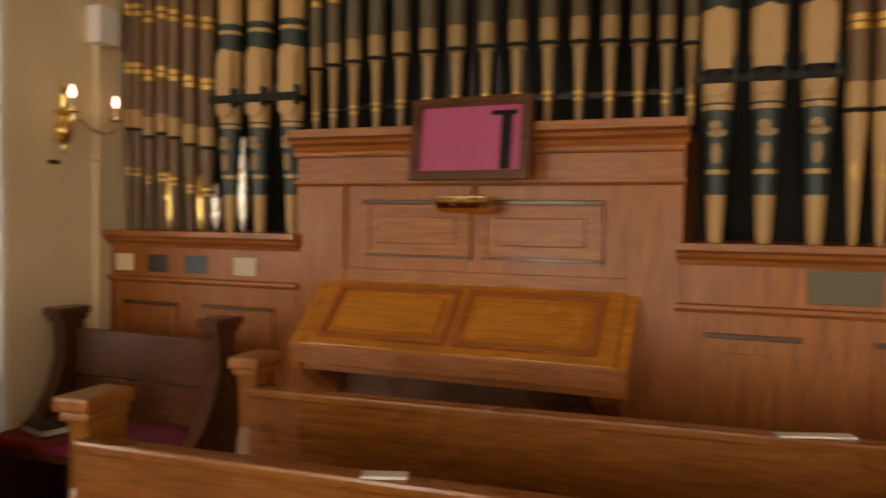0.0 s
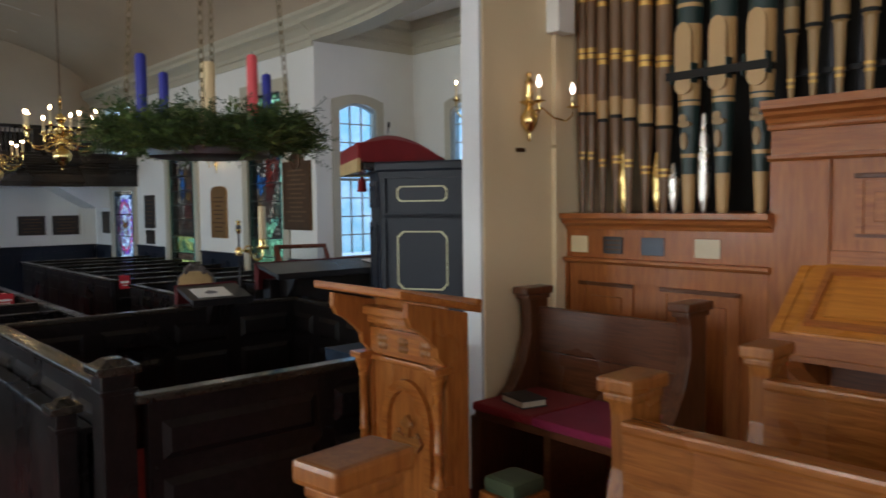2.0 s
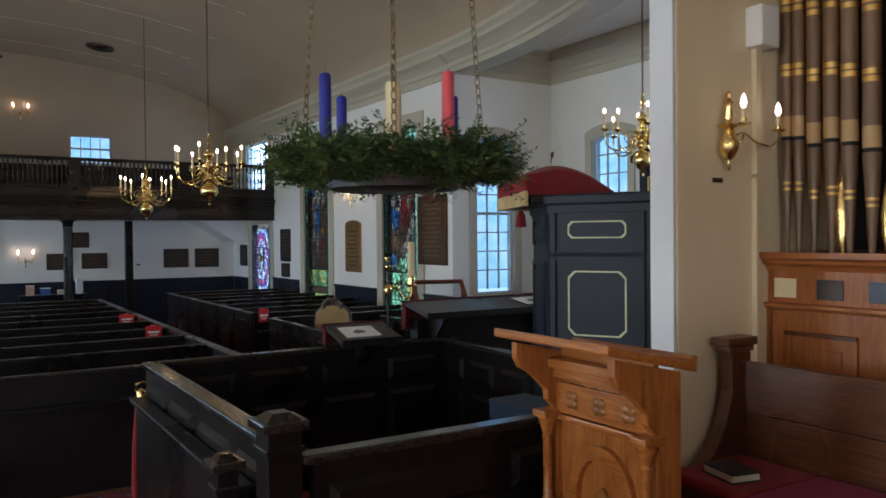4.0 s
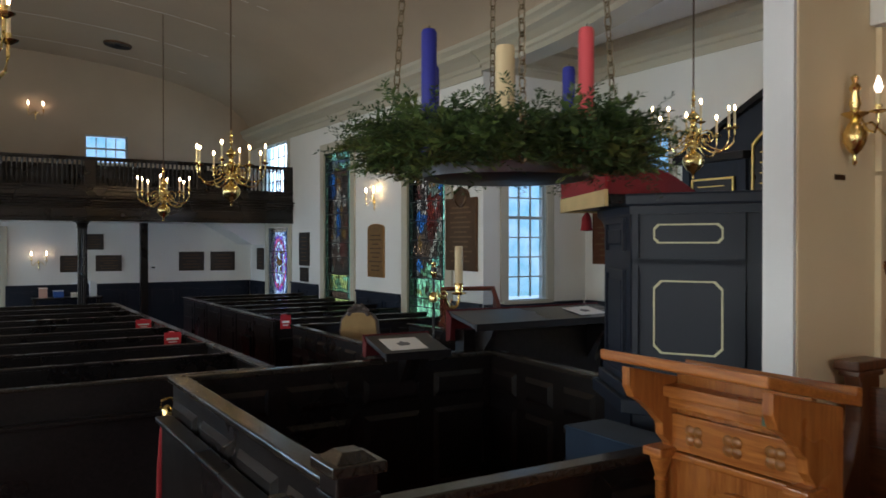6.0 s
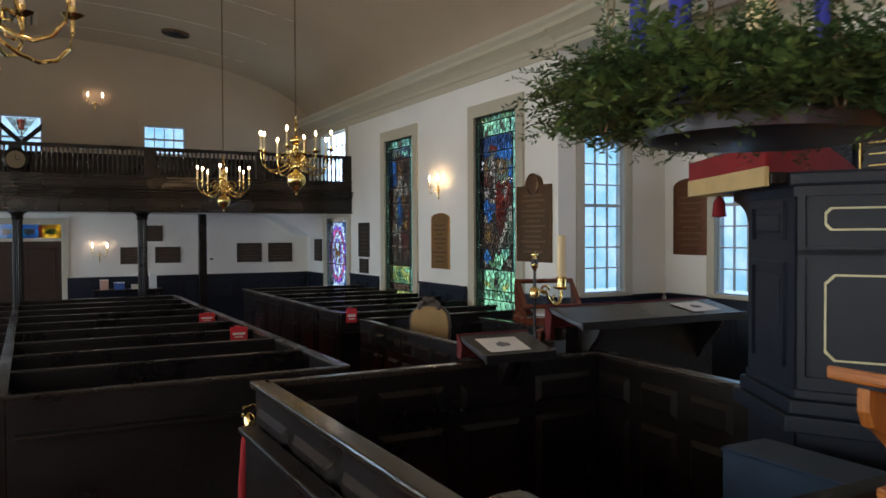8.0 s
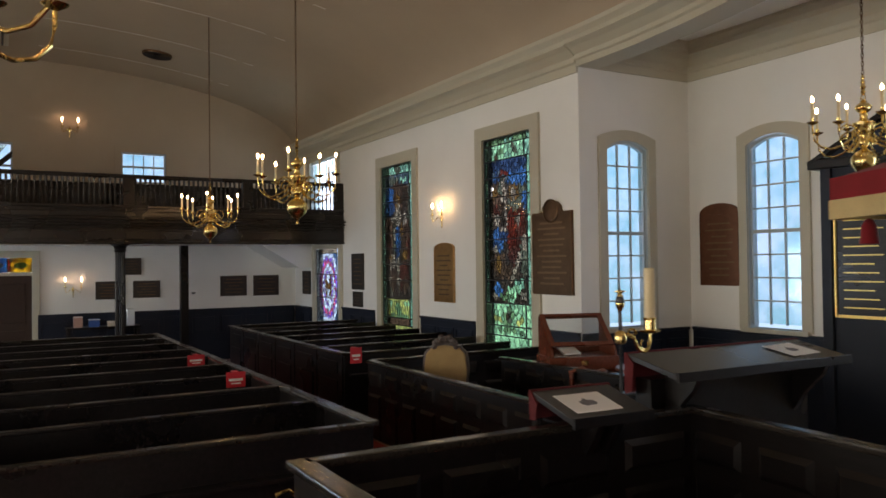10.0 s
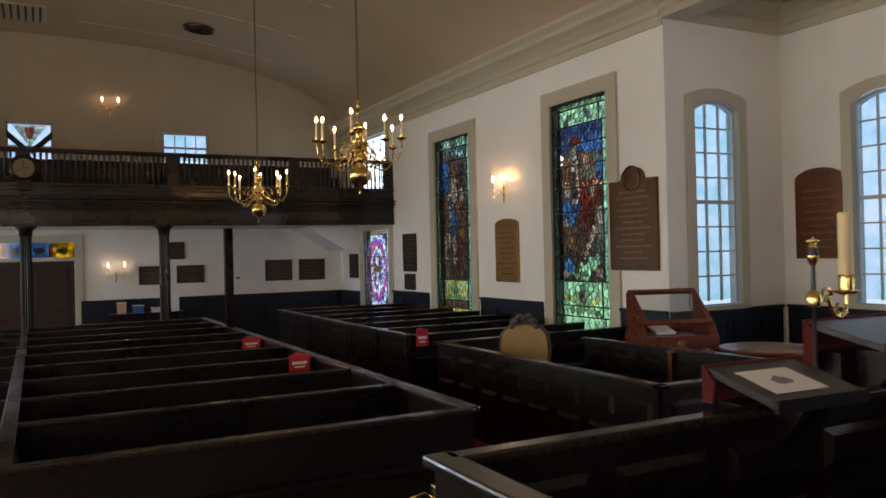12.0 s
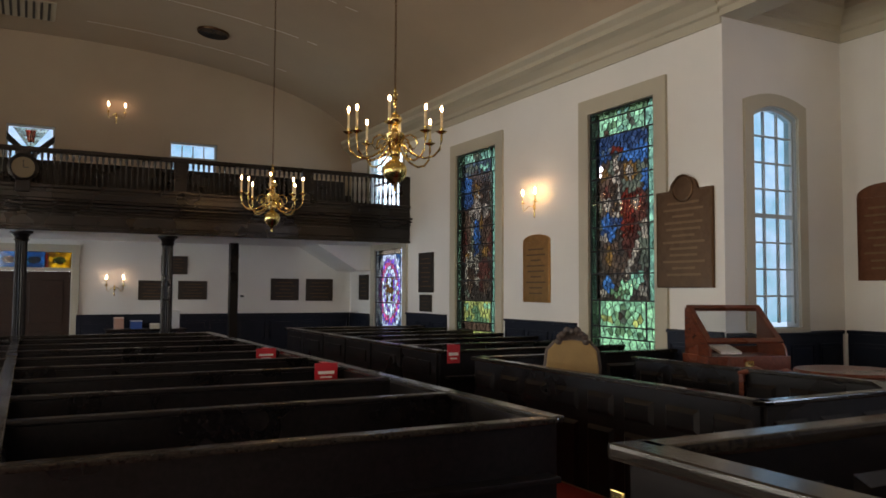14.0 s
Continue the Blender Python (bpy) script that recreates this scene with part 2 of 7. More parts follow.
def wall_with_holes(name, axis, at, thick, a0, a1, z0, z1, holes, mat, label):
    """A wall in pieces round its openings; holes are (a0, a1, z0, z1)."""
    bm = bmesh.new()
    aa = sorted({a0, a1, *[h[0] for h in holes], *[h[1] for h in holes]})
    zz = sorted({z0, z1, *[h[2] for h in holes], *[h[3] for h in holes]})
    cells = {}

    def vert(i, k, s):
        key = (i, k, s)
        if key not in cells:
            d = at + (thick if s else 0)
            cells[key] = bm.verts.new((aa[i], d, zz[k]) if axis == "y" else (d, aa[i], zz[k]))
        return cells[key]

    def open_at(i, k):
        if not (0 <= i < len(aa) - 1 and 0 <= k < len(zz) - 1):
            return True
        ca, cz = (aa[i] + aa[i + 1]) / 2, (zz[k] + zz[k + 1]) / 2
        return any(h[0] < ca < h[1] and h[2] < cz < h[3] for h in holes)
    for i in range(len(aa) - 1):
        for k in range(len(zz) - 1):
            if open_at(i, k):
                continue
            for s in (0, 1):
                bm.faces.new([vert(i, k, s), vert(i + 1, k, s), vert(i + 1, k + 1, s), vert(i, k + 1, s)])
            for di, dk, e in ((-1, 0, ((i, k), (i, k + 1))), (1, 0, ((i + 1, k), (i + 1, k + 1))), (0, -1, ((i, k), (i + 1, k))), (0, 1, ((i, k + 1), (i + 1, k + 1)))):
                if open_at(i + di, k + dk):
                    (p, q), (u, w) = e
                    bm.faces.new([vert(p, q, 0), vert(u, w, 0), vert(u, w, 1), vert(p, q, 1)])
    bmesh.ops.recalc_face_normals(bm, faces=bm.faces)
    return structure(name, bm, mat, label, "wall")


# openings: x0, x1, z0, z1
WIN_A = (-16.17, -14.92, 0.62, 3.78)
WIN_B = (-12.69, -11.51, 0.62, 3.79)
WIN_I = (-19.60, -18.25, 0.62, 2.36)
WIN_G = (-19.90, -18.30, 3.10, 4.30)
WIN_C = (6.50, 7.20, 1.17, 3.54)      # along y, in the recess's side wall
WIN_D = (-9.60, -8.86, 1.17, 3.56)
# unseen opening, added by symmetry to let cool light into the recess
WIN_E = (-5.04, -4.30, 1.17, 3.56)
WIN_W = (2.22, 3.14, 3.85, 4.48)      # along y, far wall
WIN_M = (-0.62, 0.18, 3.60, 4.55)
DOOR_W = (-1.10, 0.52, F0, 2.22)

wall_with_holes("wall_north", "y", WY, 0.16, FX, -10.53, F0 - 0.2, TOP, [WIN_A, WIN_B, WIN_I, WIN_G], PLASTER, "white plaster nave wall with tall stained windows")
wall_with_holes("wall_recess_side", "x", -10.53, -0.16, WY + 0.16, 8.13, F0 - 0.2, TOP, [WIN_C], PLASTER, "white plaster side wall of the recess")
wall_with_holes("wall_recess_back", "y", 7.97, 0.16, -10.53, -3.0, F0 - 0.2, TOP, [WIN_D, WIN_E], PLASTER, "white plaster back wall of the recess")
wall_with_holes("wall_west", "x", FX, -0.20, YS, WY + 0.16, F0 - 0.2, 2.55, [DOOR_W], PLASTER, "white plaster end wall below the gallery")
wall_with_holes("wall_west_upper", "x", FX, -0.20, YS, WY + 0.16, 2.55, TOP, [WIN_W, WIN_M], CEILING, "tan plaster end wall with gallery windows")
# openings added for light in a wall that stays out of view
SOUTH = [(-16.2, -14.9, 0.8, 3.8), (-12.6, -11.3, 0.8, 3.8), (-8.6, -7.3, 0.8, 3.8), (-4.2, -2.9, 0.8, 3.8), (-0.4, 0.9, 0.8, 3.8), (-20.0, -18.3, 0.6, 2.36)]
wall_with_holes("wall_south", "y", YS, -0.4, FX, XE, F0 - 0.2, TOP, SOUTH, PLASTER, "unseen white plaster wall with openings for added windows")
wall_with_holes("wall_east", "x", XE, 0.3, YS, 8.4, F0 - 0.2, TOP, [(-2.6, -1.2, 1.0, 3.6)], PLASTER, "unseen white plaster wall with an opening for an added window")
structure("wall_partition", boxes((-3.53, 2.72, F0, -3.40, 7.97, TOP), bev=0.008), CREAM, "cream plaster partition beside the organ", "wall")
structure("wall_organ_back", boxes((-3.40, 4.35, F0, XE, 4.5, TOP)), CREAM, "dark plain wall behind the organ", "wall")

# vaulted ceiling
bm = bmesh.new()
ys = [VY - 6.42 * math.cos(math.pi * i / 24) for i in range(25)]
rows_v = []
for x in (FX - 0.2, XE + 0.2):
    rows_v.append([(bm.verts.new((x, y, vault_z(y))), bm.verts.new((x, y, vault_z(y) + 0.15))) for y in ys])
for i in range(24):
    a, b = rows_v[0][i], rows_v[0][i + 1]
    c, d = rows_v[1][i], rows_v[1][i + 1]
    bm.faces.new((a[0], b[0], d[0], c[0]))
    bm.faces.new((a[1], c[1], d[1], b[1]))
    bm.faces.new((a[0], a[1], b[1], b[0]))
    bm.faces.new((c[0], d[0], d[1], c[1]))
bm.faces.new((rows_v[0][0][0], rows_v[1][0][0], rows_v[1][0][1], rows_v[0][0][1]))
bm.faces.new((rows_v[0][24][0], rows_v[0][24][1], rows_v[1][24][1], rows_v[1][24][0]))
bmesh.ops.recalc_face_normals(bm, faces=bm.faces)
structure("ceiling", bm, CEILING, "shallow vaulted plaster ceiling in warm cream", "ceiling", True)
# recess ceiling behind a fascia that bows out into the nave


def bow_y(x):
    return WY - 0.0466 * (x + 10.53) ** 2


bx_ = [-10.53 + i * 7.0 / 36 for i in range(37)]
bow = [(x, bow_y(x)) for x in bx_]
structure("ceiling_recess", prism([(x, y + 0.03) for x, y in bow] + [(-3.4, 8.13), (-10.69, 8.13)], 4.86, 5.0, "z"), PLASTER, "flat white plaster ceiling of the recess", "ceiling")
bm = bmesh.new()
rings = []
for x, y in bow:
    rings.append([bm.verts.new((x, y + d, z)) for d, z in ((0, 4.72), (0, vault_z(y) + 0.08), (0.12, vault_z(y) + 0.08), (0.12, 4.72))])
for r0, r1 in zip(rings, rings[1:]):
    for i in range(4):
        bm.faces.new((r0[i], r0[(i + 1) % 4], r1[(i + 1) % 4], r1[i]))
bm.faces.new(rings[0])
bm.faces.new(rings[-1][::-1])
bmesh.ops.recalc_face_normals(bm, faces=bm.faces)
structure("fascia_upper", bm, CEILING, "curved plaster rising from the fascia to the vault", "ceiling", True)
FASCIA = [(-0.30, 0), (0.0, 0), (0.03, 0), (0.03, 0.07), (0.06, 0.09), (0.06, 0.14), (0.14, 0.21), (0.22, 0.25), (0.22, 0.30), (0.27, 0.35), (0.27, 0.40), (-0.02, 0.40), (-0.02, 0.45), (-0.30, 0.45)]
structure("fascia_beam", sweep(FASCIA, [(x, y, 4.40) for x, y in bow]), TRIM, "grey painted moulded beam bowing out over the chancel", "beam")
# board added on the end face; cool daylight is put into its pale colour
structure("corner_board", boxes((-3.545, 2.700, F0, -3.405, 2.718, TOP - 0.3)), paint("daylit_end_paint", (0.74, 0.75, 0.77), 0.6), "pale board added on the partition end, cool daylight in its colour", "trim")

# ---------- daylight beyond the windows ----------


def daylight(name, strength, top, low):
    m, nt, b = material(name)
    nt.nodes.remove(b)
    n = noise_tex(nt, world_coords(nt), 1.1, 5, 0.6)
    sep = nt.nodes.new("ShaderNodeSeparateXYZ")
    g = nt.nodes.new("ShaderNodeNewGeometry")
    nt.links.new(g.outputs["Position"], sep.inputs[0])
    h = nt.nodes.new("ShaderNodeMapRange")
    h.inputs[1].default_value, h.inputs[2].default_value = 0.8, 3.6
    nt.links.new(sep.outputs[2], h.inputs[0])
    add = nt.nodes.new("ShaderNodeMath")
    add.operation = 'ADD'
    nt.links.new(h.outputs[0], add.inputs[0])
    sc = nt.nodes.new("ShaderNodeMath")
    sc.operation = 'MULTIPLY_ADD'
    sc.inputs[1].default_value, sc.inputs[2].default_value = 1.6, -0.8
    nt.links.new(n, sc.inputs[0])
    nt.links.new(sc.outputs[0], add.inputs[1])
    e = nt.nodes.new("ShaderNodeEmission")
    nt.links.new(ramp(nt, add.outputs[0], [(0.25, low), (0.8, top)]), e.inputs[0])
    e.inputs[1].default_value = strength
    nt.links.new(e.outputs[0], nt.nodes["Material Output"].inputs[0])
    return m


OUT = daylight("bright_overcast_distance", 1.35, (0.46, 0.72, 1.0), (0.36, 0.62, 0.80))
OUT_A = daylight("overcast_distance", 5.4, (0.80, 0.88, 1.0), (0.66, 0.78, 0.80))
structure("backdrop_recess", boxes((-11.50, 6.56, 0.2, -11.45, 9.3, 5.0)), OUT, "pale daylight and trees outside", "backdrop")
structure("backdrop_recess_back", boxes((-11.0, 9.4, 0.2, -3.4, 9.45, 5.0)), OUT, "pale daylight and trees outside", "backdrop")
structure("backdrop_nave", boxes((-27.0, 7.6, -0.1, -11.52, 7.65, 5.0)), OUT_A, "pale daylight outside the nave windows", "backdrop")
structure("backdrop_west", boxes((-22.6, -2.0, 3.0, -22.55, 4.2, 5.2)), OUT, "pale daylight outside the end windows", "backdrop")


def glass(name, colour_of):
    """Thin glass: daylight passes tinted, with a faint sheen."""
    m, nt, b = material(name)
    nt.nodes.remove(b)
    t = nt.nodes.new("ShaderNodeBsdfTransparent")
    c = colour_of(nt)
    if isinstance(c, bpy.types.NodeSocket):
        nt.links.new(c, t.inputs[0])
    else:
        t.inputs[0].default_value = (*c, 1)
    gl = nt.nodes.new("ShaderNodeBsdfGlossy")
    gl.inputs["Roughness"].default_value = 0.08
    mx = nt.nodes.new("ShaderNodeMixShader")
    mx.inputs[0].default_value = 0.05
    nt.links.new(t.outputs[0], mx.inputs[1])
    nt.links.new(gl.outputs[0], mx.inputs[2])
    nt.links.new(mx.outputs[0], nt.nodes["Material Output"].inputs[0])
    return m


def mottled(stops, scale):
    def f(nt):
        v = nt.nodes.new("ShaderNodeTexVoronoi")
        v.inputs["Scale"].default_value = scale
        nt.links.new(world_coords(nt), v.inputs["Vector"])
        sep = nt.nodes.new("ShaderNodeSeparateColor")
        nt.links.new(v.outputs["Color"], sep.inputs[0])
        c = ramp(nt, sep.outputs[0], stops)
        n = noise_tex(nt, world_coords(nt), 9, 4)
        v2 = nt.nodes.new("ShaderNodeTexVoronoi")
        v2.feature = 'DISTANCE_TO_EDGE'
        v2.inputs["Scale"].default_value = scale
        nt.links.new(world_coords(nt), v2.inputs["Vector"])
        lead = ramp(nt, v2.outputs["Distance"], [(0.0, (0.04, 0.04, 0.04)), (0.045, (1, 1, 1))])
        c = mix(nt, 1.0, c, ramp(nt, n, [(0.3, (0.6, 0.6, 0.6)), (0.65, (1.1, 1.1, 1.1))]), 'MULTIPLY')
        return mix(nt, 1.0, c, lead, 'MULTIPLY')
    return f


CLEAR = glass("old_clear_glass", lambda nt: ramp(nt, noise_tex(nt, world_coords(nt), 2.2, 3), [(0.3, (0.62, 0.84, 0.86)), (0.7, (0.95, 0.98, 1.0))]))
G_BROWN = glass("dark_amber_glass", mottled([(0.0, (0.42, 0.28, 0.20)), (0.5, (0.70, 0.48, 0.30)), (1.0, (0.95, 0.75, 0.55))], 18))
G_RED = glass("ruby_glass", mottled([(0.0, (0.80, 0.24, 0.18)), (0.6, (1.0, 0.34, 0.26)), (1.0, (1.0, 0.55, 0.42))], 10))
G_PALE = glass("pale_opal_glass", mottled([(0.0, (0.75, 0.72, 0.60)), (1.0, (1.0, 0.98, 0.88))], 14))
G_BORDER2 = glass("teal_tint_glass", mottled([(0.0, (0.25, 0.60, 0.55)), (1.0, (0.55, 0.90, 0.85))], 12))
LEAD = paint("black_lead", (0.015, 0.015, 0.017), 0.5)


def frame_bm(x0, x1, z0, z1, w, y0, y1, head=0.0, n=10):
    """A moulded surround; head: rise of a segmental top."""
    def loop(d):
        pts = [(x0 - d, z0), (x0 - d, z1 - head + d)]
        if head:
            pts = [(x0 - d, z0)]
            for i in range(n + 1):
                u = -1 + 2 * i / n
                pts.append(((x0 + x1) / 2 + u * ((x1 - x0) / 2 + d), z1 + d - head * u * u))
            pts.append((x1 + d, z0))
        else:
            pts += [(x1 + d, z1 + d), (x1 + d, z0)]
        return pts
    bm = bmesh.new()
    a, b = loop(0), loop(w)
    va = [[bm.verts.new((p[0], y, p[1])) for p in a] for y in (y0, y1)]
    vb = [[bm.verts.new((p[0], y, p[1])) for p in b] for y in (y0, y1)]
    for i in range(len(a) - 1):
        bm.faces.new((va[0][i], va[0][i + 1], vb[0][i + 1], vb[0][i]))
        bm.faces.new((va[1][i], vb[1][i], vb[1][i + 1], va[1][i + 1]))
        bm.faces.new((va[0][i], va[1][i], va[1][i + 1], va[0][i + 1]))
        bm.faces.new((vb[0][i], vb[0][i + 1], vb[1][i + 1], vb[1][i]))
    for e in (0, -1):
        bm.faces.new((va[0][e], vb[0][e], vb[1][e], va[1][e]))
    bmesh.ops.recalc_face_normals(bm, faces=bm.faces)
    return bm


SASH = paint("white_sash_paint", (0.44, 0.50, 0.52), 0.5)


def clear_window(name, w, z0, z1, cols, rws, m, head=0.1, label="", trim=None):
    """Sash window in the plane y=0 of m, looking from -y; centred in x."""
    win = thing(name, label or "tall white sash window with small panes and pale grey arched surround", "window", m, kind="structure")
    x0, x1 = -w / 2, w / 2
    part("window_surround", frame_bm(x0, x1, z0 - 0.02, z1, 0.13, -0.03, 0.003, head), trim or TRIM, win)
    part("window_reveal", frame_bm(x0 + 0.010, x1 - 0.010, z0, z1 - 0.010, 0.006, 0.004, 0.152, head), SASH, win)
    part("window_sill", boxes((x0 - 0.10, -0.06, z0 - 0.06, x1 + 0.10, 0.15, z0), bev=0.008), TRIM, win)
    part("window_frame", frame_bm(x0 + 0.036, x1 - 0.036, z0 + 0.04, z1 - 0.036, 0.034, 0.035, 0.10, head), SASH, win)
    gx0, gx1, gz0, gz1 = x0 + 0.036, x1 - 0.036, z0 + 0.05, z1 - 0.036
    bars = bmesh.new()
    for i in range(1, cols):
        x = gx0 + (gx1 - gx0) * i / cols
        box_bm(bars, x - 0.009, 0.050, gz0, x + 0.009, 0.080, gz1 - 0.02)
    for k in range(1, rws):
        z = gz0 + (gz1 - gz0) * k / rws
        t = 0.022 if k == rws // 2 else 0.009
        box_bm(bars, gx0, 0.049, z - t, gx1, 0.081, z + t)
    part("glazing_bars", bars, SASH, win)
    for i in range(cols):
        for k in range(rws):
            xa, xb = gx0 + (gx1 - gx0) * i / cols, gx0 + (gx1 - gx0) * (i + 1) / cols
            za, zb = gz0 + (gz1 - gz0) * k / rws, gz0 + (gz1 - gz0) * (k + 1) / rws
            part("pane", boxes((xa + 0.009, 0.063, za + 0.009, xb - 0.009, 0.067, zb - 0.009)), CLEAR, win)
    return win


def painted(name, colour):
    """Painted glass: one tint, each piece a little lighter or darker, with brush shading inside."""
    def f(nt):
        info = nt.nodes.new("ShaderNodeObjectInfo")
        geo = nt.nodes.new("ShaderNodeNewGeometry")
        both = nt.nodes.new("ShaderNodeMath")
        both.operation = 'ADD'
        nt.links.new(info.outputs["Random"], both.inputs[0])
        nt.links.new(geo.outputs["Random Per Island"], both.inputs[1])
        wrap = nt.nodes.new("ShaderNodeMath")
        wrap.operation = 'FRACT'
        nt.links.new(both.outputs[0], wrap.inputs[0])
        own = ramp(nt, wrap.outputs[0], [(0.0, (0.82, 0.83, 0.85)), (0.5, (1, 1, 1)), (1.0, (1.16, 1.14, 1.12))])
        brush = ramp(nt, noise_tex(nt, world_coords(nt), 13, 8, 0.75, 0.8), [(0.36, (0.42, 0.42, 0.42)), (0.50, (0.95, 0.95, 0.95)), (0.64, (1.45, 1.42, 1.38))])
        c = mix(nt, 1.0, mix(nt, 1.0, colour, own, 'MULTIPLY'), brush, 'MULTIPLY')
        return c
    return glass(name, f)


TINT = {
    "green": painted("green_glass", (0.235, 0.39, 0.30)), "teal": painted("teal_border_glass", (0.18, 0.31, 0.265)),
    "moss": painted("moss_glass", (0.15, 0.24, 0.17)), "lime": painted("yellow_green_glass", (0.27, 0.31, 0.175)),
    "sky": painted("bright_blue_glass", (0.08, 0.18, 0.285)), "deep": painted("deep_blue_glass", (0.068, 0.115, 0.175)),
    "red": painted("ruby_glass_field", (0.17, 0.072, 0.058)), "wine": painted("wine_glass", (0.125, 0.078, 0.068)),
    "brown": painted("brown_glass", (0.125, 0.106, 0.088)), "dark": painted("umber_glass", (0.098, 0.094, 0.084)),
    "amber": painted("amber_glass", (0.20, 0.155, 0.085)), "pale": painted("opal_glass", (0.245, 0.245, 0.215)),
    "grey": painted("grey_green_glass", (0.14, 0.165, 0.14)), "slate": painted("slate_glass", (0.11, 0.15, 0.17)),
    "ice": painted("ice_blue_glass", (0.42, 0.50, 0.56)), "rose": painted("rose_glass", (0.42, 0.20, 0.32)),
    "violet": painted("violet_glass", (0.26, 0.20, 0.46)),
}


def tint_at(paint_list, base, u, z):
    """The last painted oval that covers the place gives the tint."""
    kind = base
    for k, cu, cz, ru, rz, lean in paint_list:
        du, dz = u - cu - lean * (z - cz), z - cz
        if (du / ru) ** 2 + (dz / rz) ** 2 < 1:
            kind = k
    return kind


def cut(poly, p, q):
    """The part of a polygon that lies nearer to p than to q."""
    mx, mz, nx, nz = (p[0] + q[0]) / 2, (p[1] + q[1]) / 2, q[0] - p[0], q[1] - p[1]
    side = [(x - mx) * nx + (z - mz) * nz for x, z in poly]
    res = []
    for i, (x, z) in enumerate(poly):
        j = (i + 1) % len(poly)
        if side[i] <= 0:
            res.append((x, z))
        if (side[i] < 0 < side[j]) or (side[j] < 0 < side[i]):
            f = side[i] / (side[i] - side[j])
            res.append((x + f * (poly[j][0] - x), z + f * (poly[j][1] - z)))
    return res


def prism_into(bm, outline):
    """One glass piece added to a mesh that holds many."""
    f, k = ([bm.verts.new((x, y, z)) for x, z in outline] for y in (0.012, 0.016))
    bm.faces.new(f)
    bm.faces.new(k[::-1])
    for i in range(len(f)):
        j = (i + 1) % len(f)
        bm.faces.new((f[j], f[i], k[i], k[j]))


def leaded(win, leads, name, x0, x1, z0, z1, paint_list, base, gap, rnd, came=0.0014):
    """A field of cut glass pieces with lead between them."""
    seeds, joined = [], {}
    for _ in range(9000):
        p = (rnd.uniform(x0, x1), rnd.uniform(z0, z1))
        kind = tint_at(paint_list, base, (p[0] - x0) / (x1 - x0), p[1])
        g = gap * {"pale": 0.62, "amber": 0.7, "red": 0.85, "sky": 0.9}.get(kind, 1.0)
        if all((p[0] - q[0]) ** 2 + (p[1] - q[1]) ** 2 > (g * g if kind == k else g * g * 0.6) for *q, k in seeds):
            seeds.append((*p, kind))
    for p in seeds:
        poly = [(x0, z0), (x1, z0), (x1, z1), (x0, z1)]
        for q in sorted(seeds, key=lambda q: (q[0] - p[0]) ** 2 + (q[1] - p[1]) ** 2)[1:19]:
            poly = cut(poly, p, q)
        if len(poly) < 3:
            continue
        cx, cz = sum(v[0] for v in poly) / len(poly), sum(v[1] for v in poly) / len(poly)
        inner = []
        for x, z in poly:
            d = math.hypot(x - cx, z - cz)
            f = 1 - min(0.5, came * 1.25 / max(d, 1e-4))
            inner.append((cx + (x - cx) * f, cz + (z - cz) * f))
        if min(math.hypot(inner[i][0] - inner[i - 1][0], inner[i][1] - inner[i - 1][1]) for i in range(len(inner))) < 1e-5:
            continue
        if base == "dark" and p[2] in ("dark", "brown", "grey", "slate", "moss", "wine"):
            prism_into(joined.setdefault(p[2], bmesh.new()), inner)
        else:
            part(name, prism(inner, 0.012, 0.016, "y"), TINT[p[2]], win)
        o = [leads.verts.new((x, 0.008, z)) for x, z in poly]
        i_ = [leads.verts.new((x, 0.008, z)) for x, z in inner]
        k_ = [leads.verts.new((x, 0.019, z)) for x, z in inner]
        for i in range(len(poly)):
            j = (i + 1) % len(poly)
            leads.faces.new((o[i], o[j], i_[j], i_[i]))
            leads.faces.new((i_[i], i_[j], k_[j], k_[i]))
    for kind, bm in joined.items():
        part("background_glass", bm, TINT[kind], win)["kind"] = "stuff"


def stained_window(name, opening, label, scheme):
    x0, x1, z0, z1 = opening
    w = x1 - x0
    win = thing(name, label, "window", pose((x0 + x1) / 2, WY, 0), kind="structure")
    a, b = -w / 2, w / 2
    part("window_surround", frame_bm(a, b, z0 - 0.3, z1, 0.19, -0.035, 0.003), TRIM, win)
    part("window_reveal", frame_bm(a + 0.010, b - 0.010, z0, z1 - 0.010, 0.006, 0.004, 0.14), TRIM, win)
    part("window_sill", boxes((a - 0.12, -0.05, z0 - 0.06, b + 0.12, 0.14, z0), bev=0.008), TRIM, win)
    a, b, z0, z1 = a + 0.012, b - 0.012, z0 + 0.02, z1 - 0.012
    rnd = random.Random(int(-x0 * 10))
    leads, bars = bmesh.new(), bmesh.new()
    for x in (a, b):
        box_bm(bars, x - 0.010, 0.0, z0, x + 0.010, 0.020, z1)
    for z in scheme["levels"]:
        box_bm(bars, a, -0.006, z - 0.008, b, 0.007, z + 0.008)
    bw = scheme["border"]
    for za, zb, inset, kind, paint_list, gap in scheme["zones"]:
        i = bw + inset
        leaded(win, leads, "glass_piece", a + i, b - i, za, zb, paint_list, kind, gap, rnd)
        for x in (a + i, b - i):
            t = 0.011 if inset else 0.005
            box_bm(bars, x - t, 0.0, za, x + t, 0.007, zb)
        for xa, xb in ((a, a + i), (b - i, b)):
            leaded(win, leads, "border_pane", xa, xb, za, zb, [], scheme["edge"](za), 0.10, rnd)
    part("lead_cames", leads, LEAD, win)
    part("saddle_bars", bars, LEAD, win)
    return win


